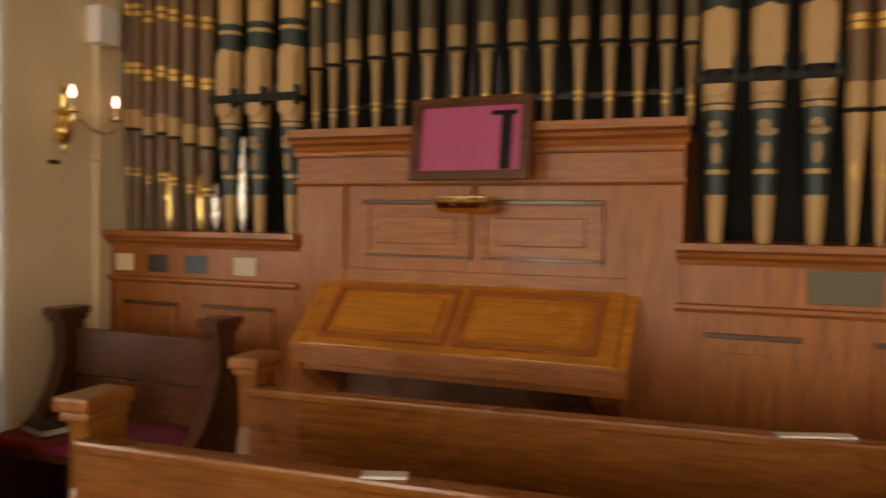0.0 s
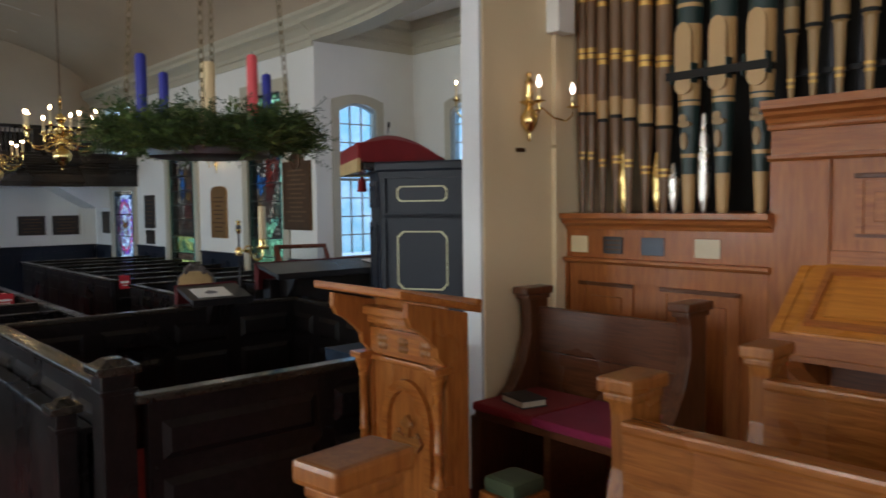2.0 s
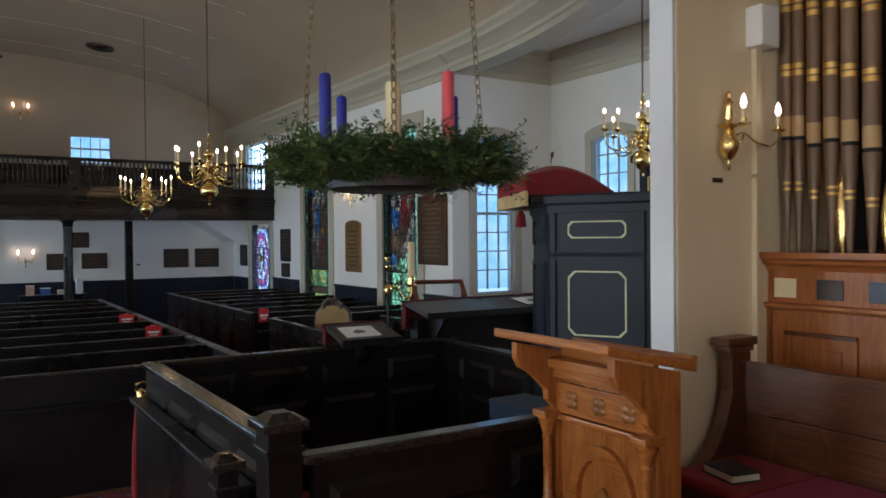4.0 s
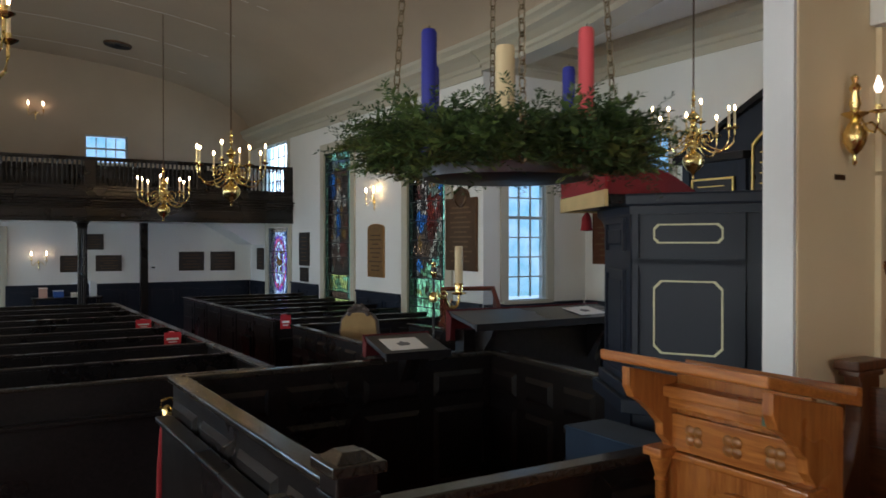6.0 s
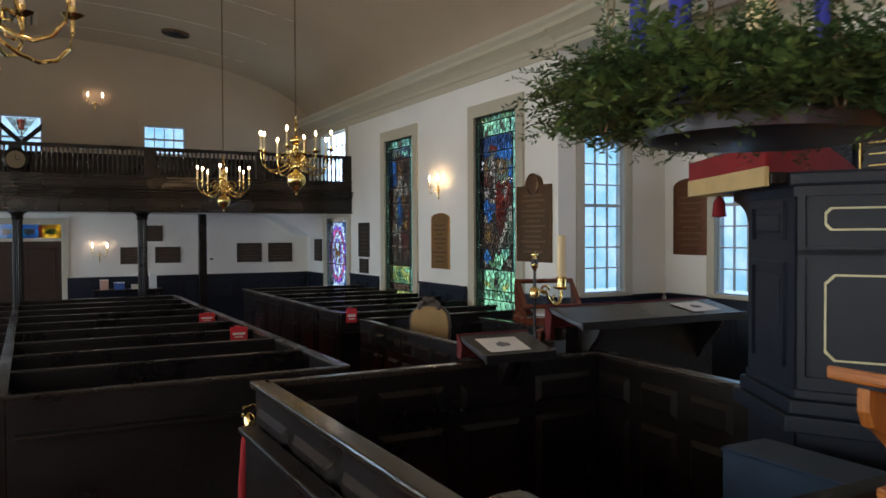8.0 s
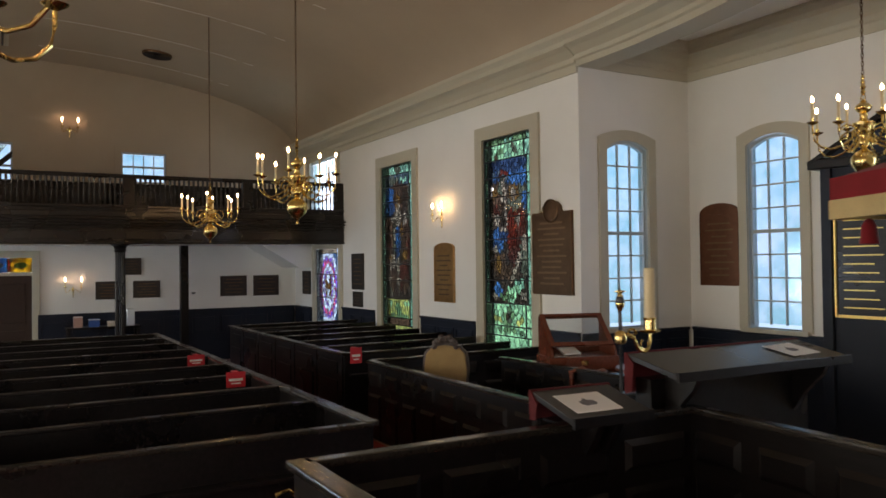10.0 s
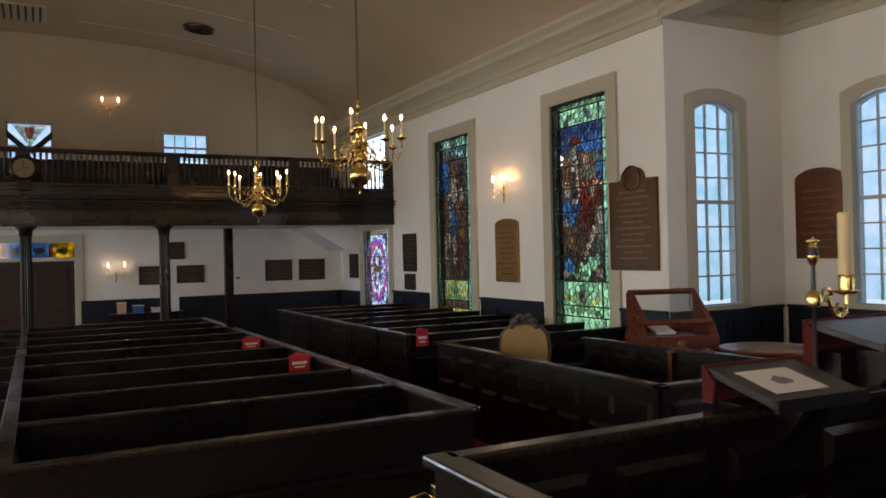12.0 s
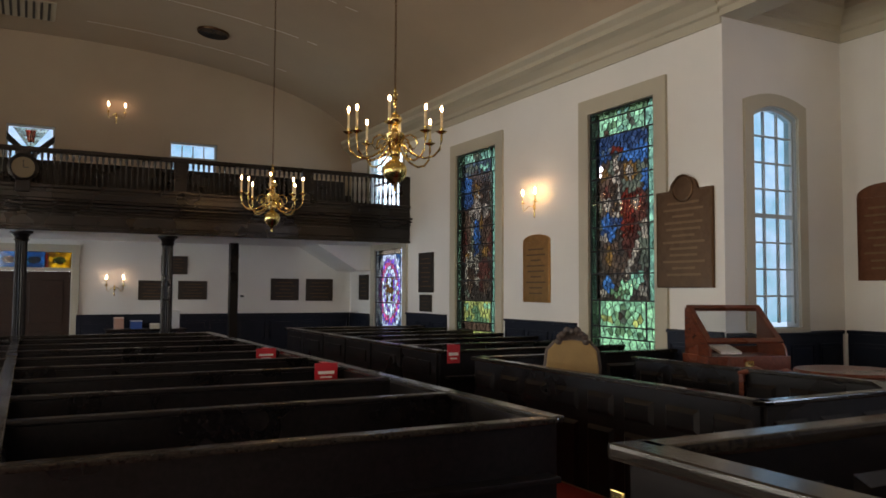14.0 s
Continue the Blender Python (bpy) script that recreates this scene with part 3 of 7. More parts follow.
S_A = dict(border=0.13, levels=[0.92, 1.05, 1.385, 1.71, 2.0, 2.28, 2.56, 2.85, 3.12, 3.39, 3.60, 3.768],
           edge=lambda z: "lime" if z < 0.8 else "teal",
           zones=[(0.64, 0.92, 0.0, "lime", [("moss", 0.5, 0.75, 0.2, 0.1, 0)], 0.10),
                  (0.92, 1.05, 0.03, "brown", [], 0.09),
                  (1.05, 1.385, 0.03, "lime", [("moss", 0.5, 1.22, 0.16, 0.09, 0), ("green", 0.15, 1.3, 0.12, 0.05, 0), ("green", 0.85, 1.3, 0.12, 0.05, 0), ("moss", 0.5, 1.08, 0.5, 0.03, 0)], 0.08),
                  (1.385, 3.39, 0.0, "dark", [
                      ("brown", 0.2, 3.1, 0.5, 0.4, 0), ("sky", 0.14, 3.22, 0.22, 0.16, 0), ("deep", 0.18, 2.98, 0.22, 0.13, 0), ("sky", 0.05, 2.98, 0.08, 0.05, 0), ("brown", 0.78, 3.15, 0.20, 0.26, 0), ("dark", 0.76, 3.0, 0.10, 0.3, 0), ("grey", 0.95, 3.0, 0.05, 0.4, 0),
                      ("brown", 0.18, 2.45, 0.17, 0.34, 0), ("wine", 0.10, 2.30, 0.08, 0.25, 0), ("brown", 0.82, 2.45, 0.17, 0.34, 0), ("wine", 0.93, 2.25, 0.07, 0.2, 0),
                      ("pale", 0.50, 2.88, 0.12, 0.20, 0), ("amber", 0.50, 3.12, 0.10, 0.10, 0), ("pale", 0.50, 3.09, 0.05, 0.06, 0),
                      ("deep", 0.50, 2.38, 0.11, 0.32, 0), ("sky", 0.47, 2.50, 0.05, 0.16, 0), ("grey", 0.34, 2.40, 0.05, 0.30, 0), ("pale", 0.30, 2.80, 0.06, 0.06, 0), ("pale", 0.78, 2.80, 0.08, 0.10, 0),
                      ("pale", 0.38, 2.55, 0.03, 0.12, 0.1), ("amber", 0.66, 2.62, 0.05, 0.09, 0), ("pale", 0.26, 2.05, 0.13, 0.12, 0), ("amber", 0.20, 2.12, 0.06, 0.05, 0), ("pale", 0.50, 1.98, 0.06, 0.14, 0), ("amber", 0.78, 2.15, 0.10, 0.08, 0),
                      ("brown", 0.28, 1.72, 0.14, 0.20, 0), ("wine", 0.72, 1.78, 0.18, 0.28, 0), ("brown", 0.80, 1.66, 0.10, 0.16, 0), ("pale", 0.52, 1.70, 0.07, 0.06, 0), ("pale", 0.16, 1.80, 0.05, 0.12, 0), ("grey", 0.20, 1.50, 0.10, 0.06, 0)], 0.058),
                  (3.39, 3.60, 0.03, "slate", [("grey", 0.3, 3.5, 0.2, 0.05, 0), ("teal", 0.75, 3.5, 0.15, 0.05, 0), ("brown", 0.5, 3.42, 0.2, 0.03, 0)], 0.085),
                  (3.60, 3.768, 0.0, "teal", [("grey", 0.5, 3.68, 0.1, 0.05, 0)], 0.085)])
S_B = dict(border=0.115, levels=[0.98, 1.12, 1.436, 1.76, 2.04, 2.34, 2.65, 2.94, 3.22, 3.46, 3.68, 3.778],
           edge=lambda z: "green" if z < 1.3 else "teal",
           zones=[(0.64, 0.98, 0.0, "green", [], 0.10),
                  (0.98, 1.436, 0.05, "green", [("moss", 0.5, 1.24, 0.16, 0.12, 0), ("brown", 0.5, 1.25, 0.08, 0.08, 0), ("lime", 0.16, 1.2, 0.10, 0.06, 0), ("lime", 0.84, 1.2, 0.10, 0.06, 0), ("grey", 0.5, 1.24, 0.03, 0.07, 0), ("moss", 0.5, 1.05, 0.4, 0.03, 0)], 0.078),
                  (1.436, 3.46, 0.0, "dark", [
                      ("slate", 0.5, 3.32, 0.6, 0.20, 0), ("deep", 0.5, 3.38, 0.6, 0.09, 0), ("sky", 0.80, 3.19, 0.30, 0.12, 0), ("deep", 0.62, 3.30, 0.20, 0.04, 0), ("deep", 0.14, 3.17, 0.20, 0.09, 0), ("sky", 0.10, 3.22, 0.07, 0.04, 0), ("grey", 0.85, 2.98, 0.15, 0.10, 0), ("sky", 0.95, 2.85, 0.06, 0.14, 0),
                      ("brown", 0.22, 2.92, 0.26, 0.22, 0), ("amber", 0.13, 2.98, 0.10, 0.06, 0.2), ("grey", 0.33, 3.08, 0.06, 0.14, 0.3), ("brown", 0.10, 2.75, 0.14, 0.12, 0), ("red", 0.40, 3.27, 0.12, 0.045, 0), ("pale", 0.38, 3.10, 0.03, 0.12, 0),
                      ("dark", 0.50, 2.45, 0.12, 0.5, 0), ("grey", 0.68, 2.78, 0.20, 0.14, 0), ("wine", 0.82, 2.45, 0.14, 0.34, 0), ("red", 0.60, 2.44, 0.11, 0.34, -0.05), ("red", 0.80, 2.62, 0.07, 0.10, 0), ("wine", 0.62, 2.10, 0.14, 0.14, 0),
                      ("amber", 0.65, 2.99, 0.12, 0.12, 0), ("pale", 0.65, 2.96, 0.06, 0.085, 0), ("pale", 0.78, 2.60, 0.05, 0.06, 0), ("pale", 0.44, 2.80, 0.02, 0.26, -0.12), ("pale", 0.36, 2.93, 0.03, 0.05, 0),
                      ("wine", 0.20, 2.72, 0.10, 0.09, 0), ("pale", 0.20, 2.62, 0.06, 0.08, 0), ("sky", 0.22, 2.32, 0.18, 0.16, 0), ("deep", 0.36, 2.40, 0.13, 0.08, 0), ("deep", 0.14, 2.24, 0.12, 0.07, 0), ("pale", 0.14, 2.20, 0.10, 0.04, 0), ("pale", 0.36, 2.48, 0.06, 0.03, 0), ("grey", 0.05, 2.5, 0.04, 0.25, 0),
                      ("brown", 0.28, 1.95, 0.16, 0.22, 0), ("amber", 0.24, 1.98, 0.06, 0.13, 0), ("brown", 0.50, 1.90, 0.12, 0.12, 0), ("grey", 0.90, 2.10, 0.10, 0.30, 0), ("pale", 0.70, 1.95, 0.035, 0.22, 0.55), ("pale", 0.92, 2.28, 0.04, 0.12, 0),
                      ("sky", 0.22, 1.62, 0.10, 0.10, 0), ("green", 0.62, 1.62, 0.20, 0.07, 0), ("teal", 0.80, 1.72, 0.12, 0.05, 0), ("pale", 0.88, 1.55, 0.09, 0.04, 0), ("moss", 0.45, 1.52, 0.20, 0.06, 0), ("pale", 0.12, 1.52, 0.06, 0.03, 0), ("green", 0.62, 1.48, 0.08, 0.03, 0)], 0.058),
                  (3.46, 3.68, 0.05, "green", [("moss", 0.3, 3.56, 0.1, 0.05, 0), ("grey", 0.7, 3.6, 0.1, 0.05, 0), ("teal", 0.5, 3.5, 0.12, 0.04, 0), ("brown", 0.15, 3.5, 0.05, 0.04, 0)], 0.075),
                  (3.68, 3.778, 0.0, "moss", [("teal", 0.5, 3.73, 0.2, 0.04, 0)], 0.085)])
S_I = dict(border=0.14, levels=[0.80, 1.30, 1.80, 2.25], edge=lambda z: "ice",
           zones=[(0.64, 0.80, 0.0, "ice", [("sky", 0.5, 0.7, 0.3, 0.08, 0)], 0.11),
                  (0.80, 2.25, 0.0, "sky", [("ice", 0.5, 1.52, 0.60, 0.80, 0), ("violet", 0.5, 1.52, 0.48, 0.64, 0), ("rose", 0.5, 1.52, 0.42, 0.58, 0), ("ice", 0.5, 1.52, 0.36, 0.50, 0), ("violet", 0.5, 1.52, 0.25, 0.36, 0), ("ice", 0.5, 1.52, 0.20, 0.32, 0), ("amber", 0.38, 1.54, 0.045, 0.24, 0), ("amber", 0.62, 1.54, 0.045, 0.24, 0), ("amber", 0.5, 1.54, 0.14, 0.05, 0)], 0.075),
                  (2.25, 2.348, 0.0, "pale", [], 0.12)])
stained_window("window_1", WIN_A, "tall stained-glass window in teal, blue and amber with black lead bars", S_A)
stained_window("window_2", WIN_B, "tall stained-glass window in blue, ruby and green with black lead bars", S_B)
stained_window("window_3", WIN_I, "bright blue and violet stained-glass window below the gallery", S_I)
clear_window("window_4", 0.70, 1.17, 3.54, 3, 8, pose(-10.53, 6.85, 0, 0, 0, 90))
clear_window("window_5", 0.74, 1.17, 3.52, 3, 8, pose(-9.23, 7.97, 0))
# unseen twin of window_5, added for the lamp behind it
clear_window("unseen_window_9", 0.74, 1.17, 3.52, 3, 8, pose(-4.67, 7.97, 0))
clear_window("window_6", 1.60, 3.10, 4.30, 4, 4, pose(-19.1, WY, 0), 0.0, "plain white window above the gallery")
clear_window("window_7", 0.92, 3.85, 4.48, 4, 2, pose(FX, 2.68, 0, 0, 0, 90), 0.0, "small square white window above the gallery rail", CEILING)
w8 = clear_window("window_8", 0.80, 3.60, 4.55, 2, 2, pose(FX, -0.22, 0, 0, 0, 90), 0.0, "gallery window with a coloured emblem pane and dark braces", CEILING)
part("coloured_pane", prism([(-0.3, 4.5), (0.3, 4.5), (0, 4.08)], 0.040, 0.044, "y"), G_PALE, w8)
part("coloured_pane", prism([(-0.09, 4.46), (0.09, 4.46), (0.05, 4.24), (-0.05, 4.24)], 0.030, 0.034, "y"), G_RED, w8)
for s in (-1, 1):
    part("brace", prism([(s * 0.42, 4.42), (s * 0.42, 4.28), (s * 0.03, 3.92), (0, 4.02)], 0.01, 0.06, "y"), DARK, w8)

# ---------- cornice, wainscot ----------
CORNICE = [(0, 0), (0.03, 0), (0.03, 0.10), (0.06, 0.12), (0.06, 0.18), (0.14, 0.26), (0.22, 0.30), (0.22, 0.36), (0.27, 0.42), (0.27, 0.47), (0, 0.47)]
structure("cornice_nave", sweep(CORNICE, [(FX + 0.02, WY - 0.001, 4.33), (-10.53, WY - 0.001, 4.33)]), TRIM, "grey painted moulded cornice along the nave wall", "cornice")
structure("cornice_recess", sweep(CORNICE, [(-10.53 + 0.001, WY + 0.30, 4.40), (-10.53 + 0.001, 7.97 - 0.001, 4.40), (-3.55, 7.97 - 0.001, 4.40)]), TRIM, "grey painted moulded cornice round the recess", "cornice")


def wainscot(name, m, length, z0, z1, n):
    ob = thing(name, "dark navy panelled wooden wainscot with moulded cap", "wainscot", m, kind="structure")
    part("boarding", boxes((0, -0.03, z0, length, -0.002, z1)), NAVY, ob)
    part("cap_rail", boxes((0, -0.06, z1, length, -0.002, z1 + 0.04), bev=0.01), NAVY, ob)
    for i in range(n):
        a, b = length * i / n + 0.06, length * (i + 1) / n - 0.06
        part("panel", frame_bm(a, b, z0 + 0.62, z1 - 0.12, 0.02, -0.045, -0.028), NAVY, ob)
        part("panel", boxes((a + 0.02, -0.042, z0 + 0.64, b - 0.02, -0.029, z1 - 0.14), bev=0.005), NAVY, ob)


wainscot("wainscot_end", pose(FX + 0.06, 0.62, 0, 0, 0, 90), 5.4, F0, 1.02, 9)
for x0, x1, n in ((-18.05, -16.50, 3), (-14.65, -12.95, 3), (-11.32, -10.54, 2)):
    wainscot("wainscot_nave", pose(x0, WY, 0), x1 - x0, F0, 1.10, n)
wainscot("wainscot_nave", pose(FX + 0.03, WY, 0), 1.1, F0, 1.02, 2)
wainscot("wainscot_recess", pose(-10.53, WY, 0, 0, 0, 90), 1.80, F0, 1.09, 4)
wainscot("wainscot_recess", pose(-10.48, 7.97, 0), 5.4, F0, 1.09, 9)

# ---------- gallery ----------
GX = -18.0
gal = thing("gallery", "dark stained wooden gallery with turned balusters", "gallery", kind="structure")
part("gallery_floor", boxes((FX, YS, 2.46, GX - 0.02, WY, 2.60)), PLASTER, gal, "white plaster underside")
part("front_beam", boxes((GX - 0.10, YS, 2.42, GX, WY, 3.10)), GALW, gal)
for z, o, h in ((2.42, 0.05, 0.05), (2.50, 0.03, 0.16), (2.69, 0.045, 0.03), (2.74, 0.07, 0.03), (2.79, 0.11, 0.04), (2.85, 0.14, 0.035), (2.905, 0.025, 0.10), (3.06, 0.05, 0.06)):
    part("moulding", boxes((GX, YS, z, GX + o, WY - 0.002, z + h), bev=0.012), GALW, gal)
part("handrail", boxes((GX - 0.10, YS, 3.60, GX + 0.02, WY, 3.67), bev=0.015), GALW, gal)
bal = mesh_of("baluster", lathe([(0.022, 0), (0.022, 0.05), (0.012, 0.07), (0.022, 0.17), (0.014, 0.30), (0.012, 0.38), (0.022, 0.42), (0.022, 0.49)], 8), GALW, True)
y = -3.2
while y < WY - 0.05:
    b = new("baluster", bal)
    b.parent = gal
    b.location = (GX - 0.04, y, 3.11)
    y += 0.085
for y in (-1.6, -0.30, 1.95, 4.1, 6.0):
    part("newel", boxes((GX - 0.10, y - 0.10, 3.10, GX + 0.01, y + 0.10, 3.66), bev=0.01), GALW, gal)


part("bench_back", boxes((-18.62, YS, 2.60, -18.55, 5.0, 3.56)), GALW, gal)
part("bench_back", boxes((-19.55, YS, 2.60, -19.48, 4.6, 3.62)), GALW, gal)
part("gallery_wainscot", boxes((FX + 0.002, YS, 2.60, FX + 0.03, WY - 0.01, 3.62)), GALW, gal)


def fluted_post(x, y, z0, z1, r, label):
    post = thing("gallery_post", label, "column", pose(x, y, 0), kind="structure", group="gallery posts")
    bm = bmesh.new()
    seg = 32
    for zz0, zz1 in ((z0 + 0.15, z1 - 0.16),):
        lo, hi = [], []
        for i in range(seg):
            t = 2 * math.pi * i / seg
            q = r * (1.0 if i % 2 else 0.86)
            lo.append(bm.verts.new((q * math.cos(t), q * math.sin(t), zz0)))
            hi.append(bm.verts.new((q * 0.9 * math.cos(t), q * 0.9 * math.sin(t), zz1)))
        for i in range(seg):
            j = (i + 1) % seg
            bm.faces.new((lo[i], lo[j], hi[j], hi[i]))
    part("shaft", bm, DARK, post)
    part("base", lathe([(r * 1.5, z0), (r * 1.5, z0 + 0.08), (r * 1.2, z0 + 0.12), (r, z0 + 0.16)], 20), DARK, post)
    part("capital", lathe([(r * 0.9, z1 - 0.17), (r * 1.15, z1 - 0.14), (r * 0.95, z1 - 0.11), (r * 1.3, z1 - 0.05), (r * 1.7, z1 - 0.03), (r * 1.7, z1)], 20), DARK, post)


fluted_post(-19.0, 1.93, F0, 2.46, 0.10, "dark fluted wooden post carrying the gallery")
fluted_post(-19.0, -0.30, F0, 2.46, 0.10, "dark fluted wooden post carrying the gallery")
structure("gallery_stair_wall", boxes((-20.45, 3.30, F0, -20.30, 3.46, 2.455)), DARK, "plain dark square post under the gallery", "column")
structure("stair_soffit", prism([(4.9, 2.455), (6.07, 2.455), (6.07, 1.95), (5.75, 1.95)], FX + 0.002, FX + 1.2, "x"), PLASTER, "sloping white plaster underside of a stair", "soffit")

# west door
dw = thing("door_1", "double wooden doors in shadow under a coloured transom", "door", pose(FX, 0, 0), kind="structure")
part("door_frame", boxes((-0.02, DOOR_W[1], F0, 0.05, DOOR_W[1] + 0.14, 2.36), (-0.02, DOOR_W[0] - 0.14, F0, 0.05, DOOR_W[0], 2.36), (-0.02, DOOR_W[0], 2.22, 0.05, DOOR_W[1], 2.36), (-0.02, DOOR_W[0], 1.86, 0.04, DOOR_W[1], 1.93), bev=0.006), TRIM, dw)
DOORW = wood("brown_door_wood", (0.020, 0.007, 0.003), (0.050, 0.018, 0.008), 0.6)
for y0, y1 in ((DOOR_W[0], -0.295), (-0.285, DOOR_W[1])):
    leaf = part("door_leaf", boxes((-0.10, y0, F0, -0.05, y1, 1.86), bev=0.004), DOORW, dw)
    for z0, z1 in ((0.1, 0.75), (0.9, 1.7)):
        part("panel", boxes((-0.06, y0 + 0.12, z0, -0.035, y1 - 0.12, z1), bev=0.01), DOORW, leaf)
T_BLUE = glass("turquoise_glass", mottled([(0.0, (0.010, 0.08, 0.16)), (0.6, (0.02, 0.16, 0.28)), (1.0, (0.05, 0.25, 0.36))], 9))
T_AMBER = glass("golden_glass", mottled([(0.0, (0.14, 0.085, 0.01)), (0.6, (0.30, 0.21, 0.02)), (1.0, (0.42, 0.33, 0.06))], 14))
T_RED = glass("dark_ruby_glass", mottled([(0.0, (0.22, 0.02, 0.02)), (1.0, (0.40, 0.08, 0.04))], 12))
for y0, y1, mat in ((-1.10, -0.70, T_AMBER), (-0.69, -0.32, T_BLUE), (-0.31, 0.10, T_BLUE), (0.11, 0.52, T_AMBER)):
    p = part("transom_pane", boxes((-0.09, y0, 1.93, -0.085, y1, 2.22)), mat, dw)
    part("coloured_piece", prism([((y0 + y1) / 2 + 0.12 * math.cos(t * 0.785), 2.07 + 0.07 * math.sin(t * 0.785)) for t in range(8)], -0.080, -0.077, "x"), G_BROWN if mat is T_BLUE else G_BORDER2, p)
for yc in (-0.695, -0.315, 0.105):
    part("transom_strip", boxes((-0.076, yc - 0.035, 1.935, -0.073, yc + 0.035, 2.215)), T_RED, dw)
structure("backdrop_transom", boxes((FX - 0.6, -1.3, 1.5, FX - 0.58, 0.7, 2.6)), OUT_A, "pale daylight behind the transom", "backdrop")

# ---------- box pews ----------


def panel_row(parent, x0, x1, z0, z1, n, y, side, mat, name="panel"):
    """Raised panels on the face y of a partition running in x; side: the way that the face looks."""
    w = (x1 - x0) / n
    for i in range(n):
        a, b = x0 + i * w + 0.055, x0 + (i + 1) * w - 0.055
        bm = bmesh.new()
        v = [bm.verts.new(p) for p in ((a, y, z0), (b, y, z0), (b, y, z1), (a, y, z1))]
        q = [bm.verts.new(p) for p in ((a + 0.03, y + side * 0.022, z0 + 0.03), (b - 0.03, y + side * 0.022, z0 + 0.03), (b - 0.03, y + side * 0.022, z1 - 0.03), (a + 0.03, y + side * 0.022, z1 - 0.03))]
        for k in range(4):
            j = (k + 1) % 4
            bm.faces.new((v[k], v[j], q[j], q[k]))
        bm.faces.new(q)
        bm.faces.new(v[::-1])
        bmesh.ops.recalc_face_normals(bm, faces=bm.faces)
        part(name, bm, mat, parent)


def partition(parent, p, q, z0, z1, panels=0, thick=0.05, name="partition", cap=0.09, split=None):
    """A panelled partition from p to q with a lighter, shinier cap rail, as parts of parent."""
    p, q = Vector(p), Vector(q)
    d = q - p
    L = d.length
    m = pose(p.x, p.y, 0, 0, 0, math.degrees(math.atan2(d.y, d.x)))
    ob = part(name, boxes((0, -thick / 2, z0, L, thick / 2, z1 - 0.035)), DARK, parent)
    ob.matrix_local = parent.matrix_world.inverted() @ m
    part("cap_rail", boxes((-cap / 2, -cap / 2, z1 - 0.035, L + cap / 2, cap / 2, z1), bev=0.010), CAP, ob)
    if panels:
        top = z1 - 0.12
        for s in (-1, 1):
            panel_row(ob, 0, L, top - 0.16, top, panels, s * thick / 2, s, DARK)
            panel_row(ob, 0, L, z0 + 0.12, top - 0.24, panels, s * thick / 2, s, DARK)
    return ob


def box_pew(x, y0, y1, pitch, aisle, last, group):
    """One pew: the back towards +x, a bench, and a panelled door on the aisle."""
    pew = thing("box_pew", "black-stained wooden box pew with lighter, shinier cap rails", "pew", pose(x, y0, F0), group=group)
    L = y1 - y0
    back = part("backrest", boxes((-0.022, 0, 0, 0.022, L, 1.0)), DARK, pew)
    # lighter sheen wood on front row and side pews, other backrests plain dark
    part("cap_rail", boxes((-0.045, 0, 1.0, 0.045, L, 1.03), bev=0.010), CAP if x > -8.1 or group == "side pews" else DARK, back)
    part("seat", boxes((-0.42, 0.03, 0.42, -0.022, L - 0.03, 0.46), bev=0.008), DARK, pew)
    part("book_rail", boxes((0.022, 0.05, 0.74, 0.13, L - 0.05, 0.77), bev=0.006), DARK, pew)
    for yy in (L * 0.33, L * 0.67):
        part("seat_support", boxes((-0.38, yy - 0.02, 0, -0.05, yy + 0.02, 0.42)), DARK, pew)
    yd = L if aisle > 0 else 0.0
    door = part("door", boxes((-pitch + 0.02, yd - 0.022, 0.02, -0.02, yd + 0.022, 0.995), bev=0.004), DARK, pew)
    part("cap_rail", boxes((-pitch - 0.02, yd - 0.05, 1.0, 0.02, yd + 0.05, 1.034), bev=0.010), CAP, pew)
    s = 1 if aisle > 0 else -1
    f = yd + s * 0.022
    for z0, z1 in ((0.12, 0.68), (0.76, 0.91)):
        pr = prism([(-pitch + 0.14, z0), (-0.14, z0), (-0.14, z1), (-pitch + 0.14, z1)], f, f + s * 0.016, "y", bev=0.006)
        part("panel", pr, DARK, door)
    part("hinge", boxes((-0.10, f, 0.80, -0.03, f + s * 0.006, 0.86)), IRON, door)
    return pew


SX0 = -12.00
CX = [-8.02, -9.06, -9.97, -10.88, -11.80, -12.73, -13.64, -14.56, -15.48, -16.40]
for x, xn in zip(CX, CX[1:]):
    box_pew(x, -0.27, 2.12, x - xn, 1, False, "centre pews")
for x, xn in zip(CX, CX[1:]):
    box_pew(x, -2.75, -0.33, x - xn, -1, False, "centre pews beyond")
pew_end = thing("pew_partition", "black-stained low partition closing the pews", "pew", pose(CX[-1], 0, 0))
partition(pew_end, (CX[-1], -2.75), (CX[-1], 2.12), F0, 0.93, 6)
cross = thing("pew_divider", "black-stained partition between the two rows of pews", "pew", pose(-12, -0.30, 0))
partition(cross, (-16.4, -0.30), (-8.02, -0.30), F0, 0.935, 9, 0.05)

SX = [-12.00 - 0.88 * i for i in range(6)]
for x in SX:
    box_pew(x, 3.57, WY - 0.07, 0.88, -1, False, "side pews")
side_end = thing("pew_partition", "black-stained low partition closing the pews", "pew", pose(SX[-1] - 0.88, 0, 0))
partition(side_end, (SX[-1] - 0.88, 3.57), (SX[-1] - 0.88, WY - 0.07), F0, 0.93, 3)

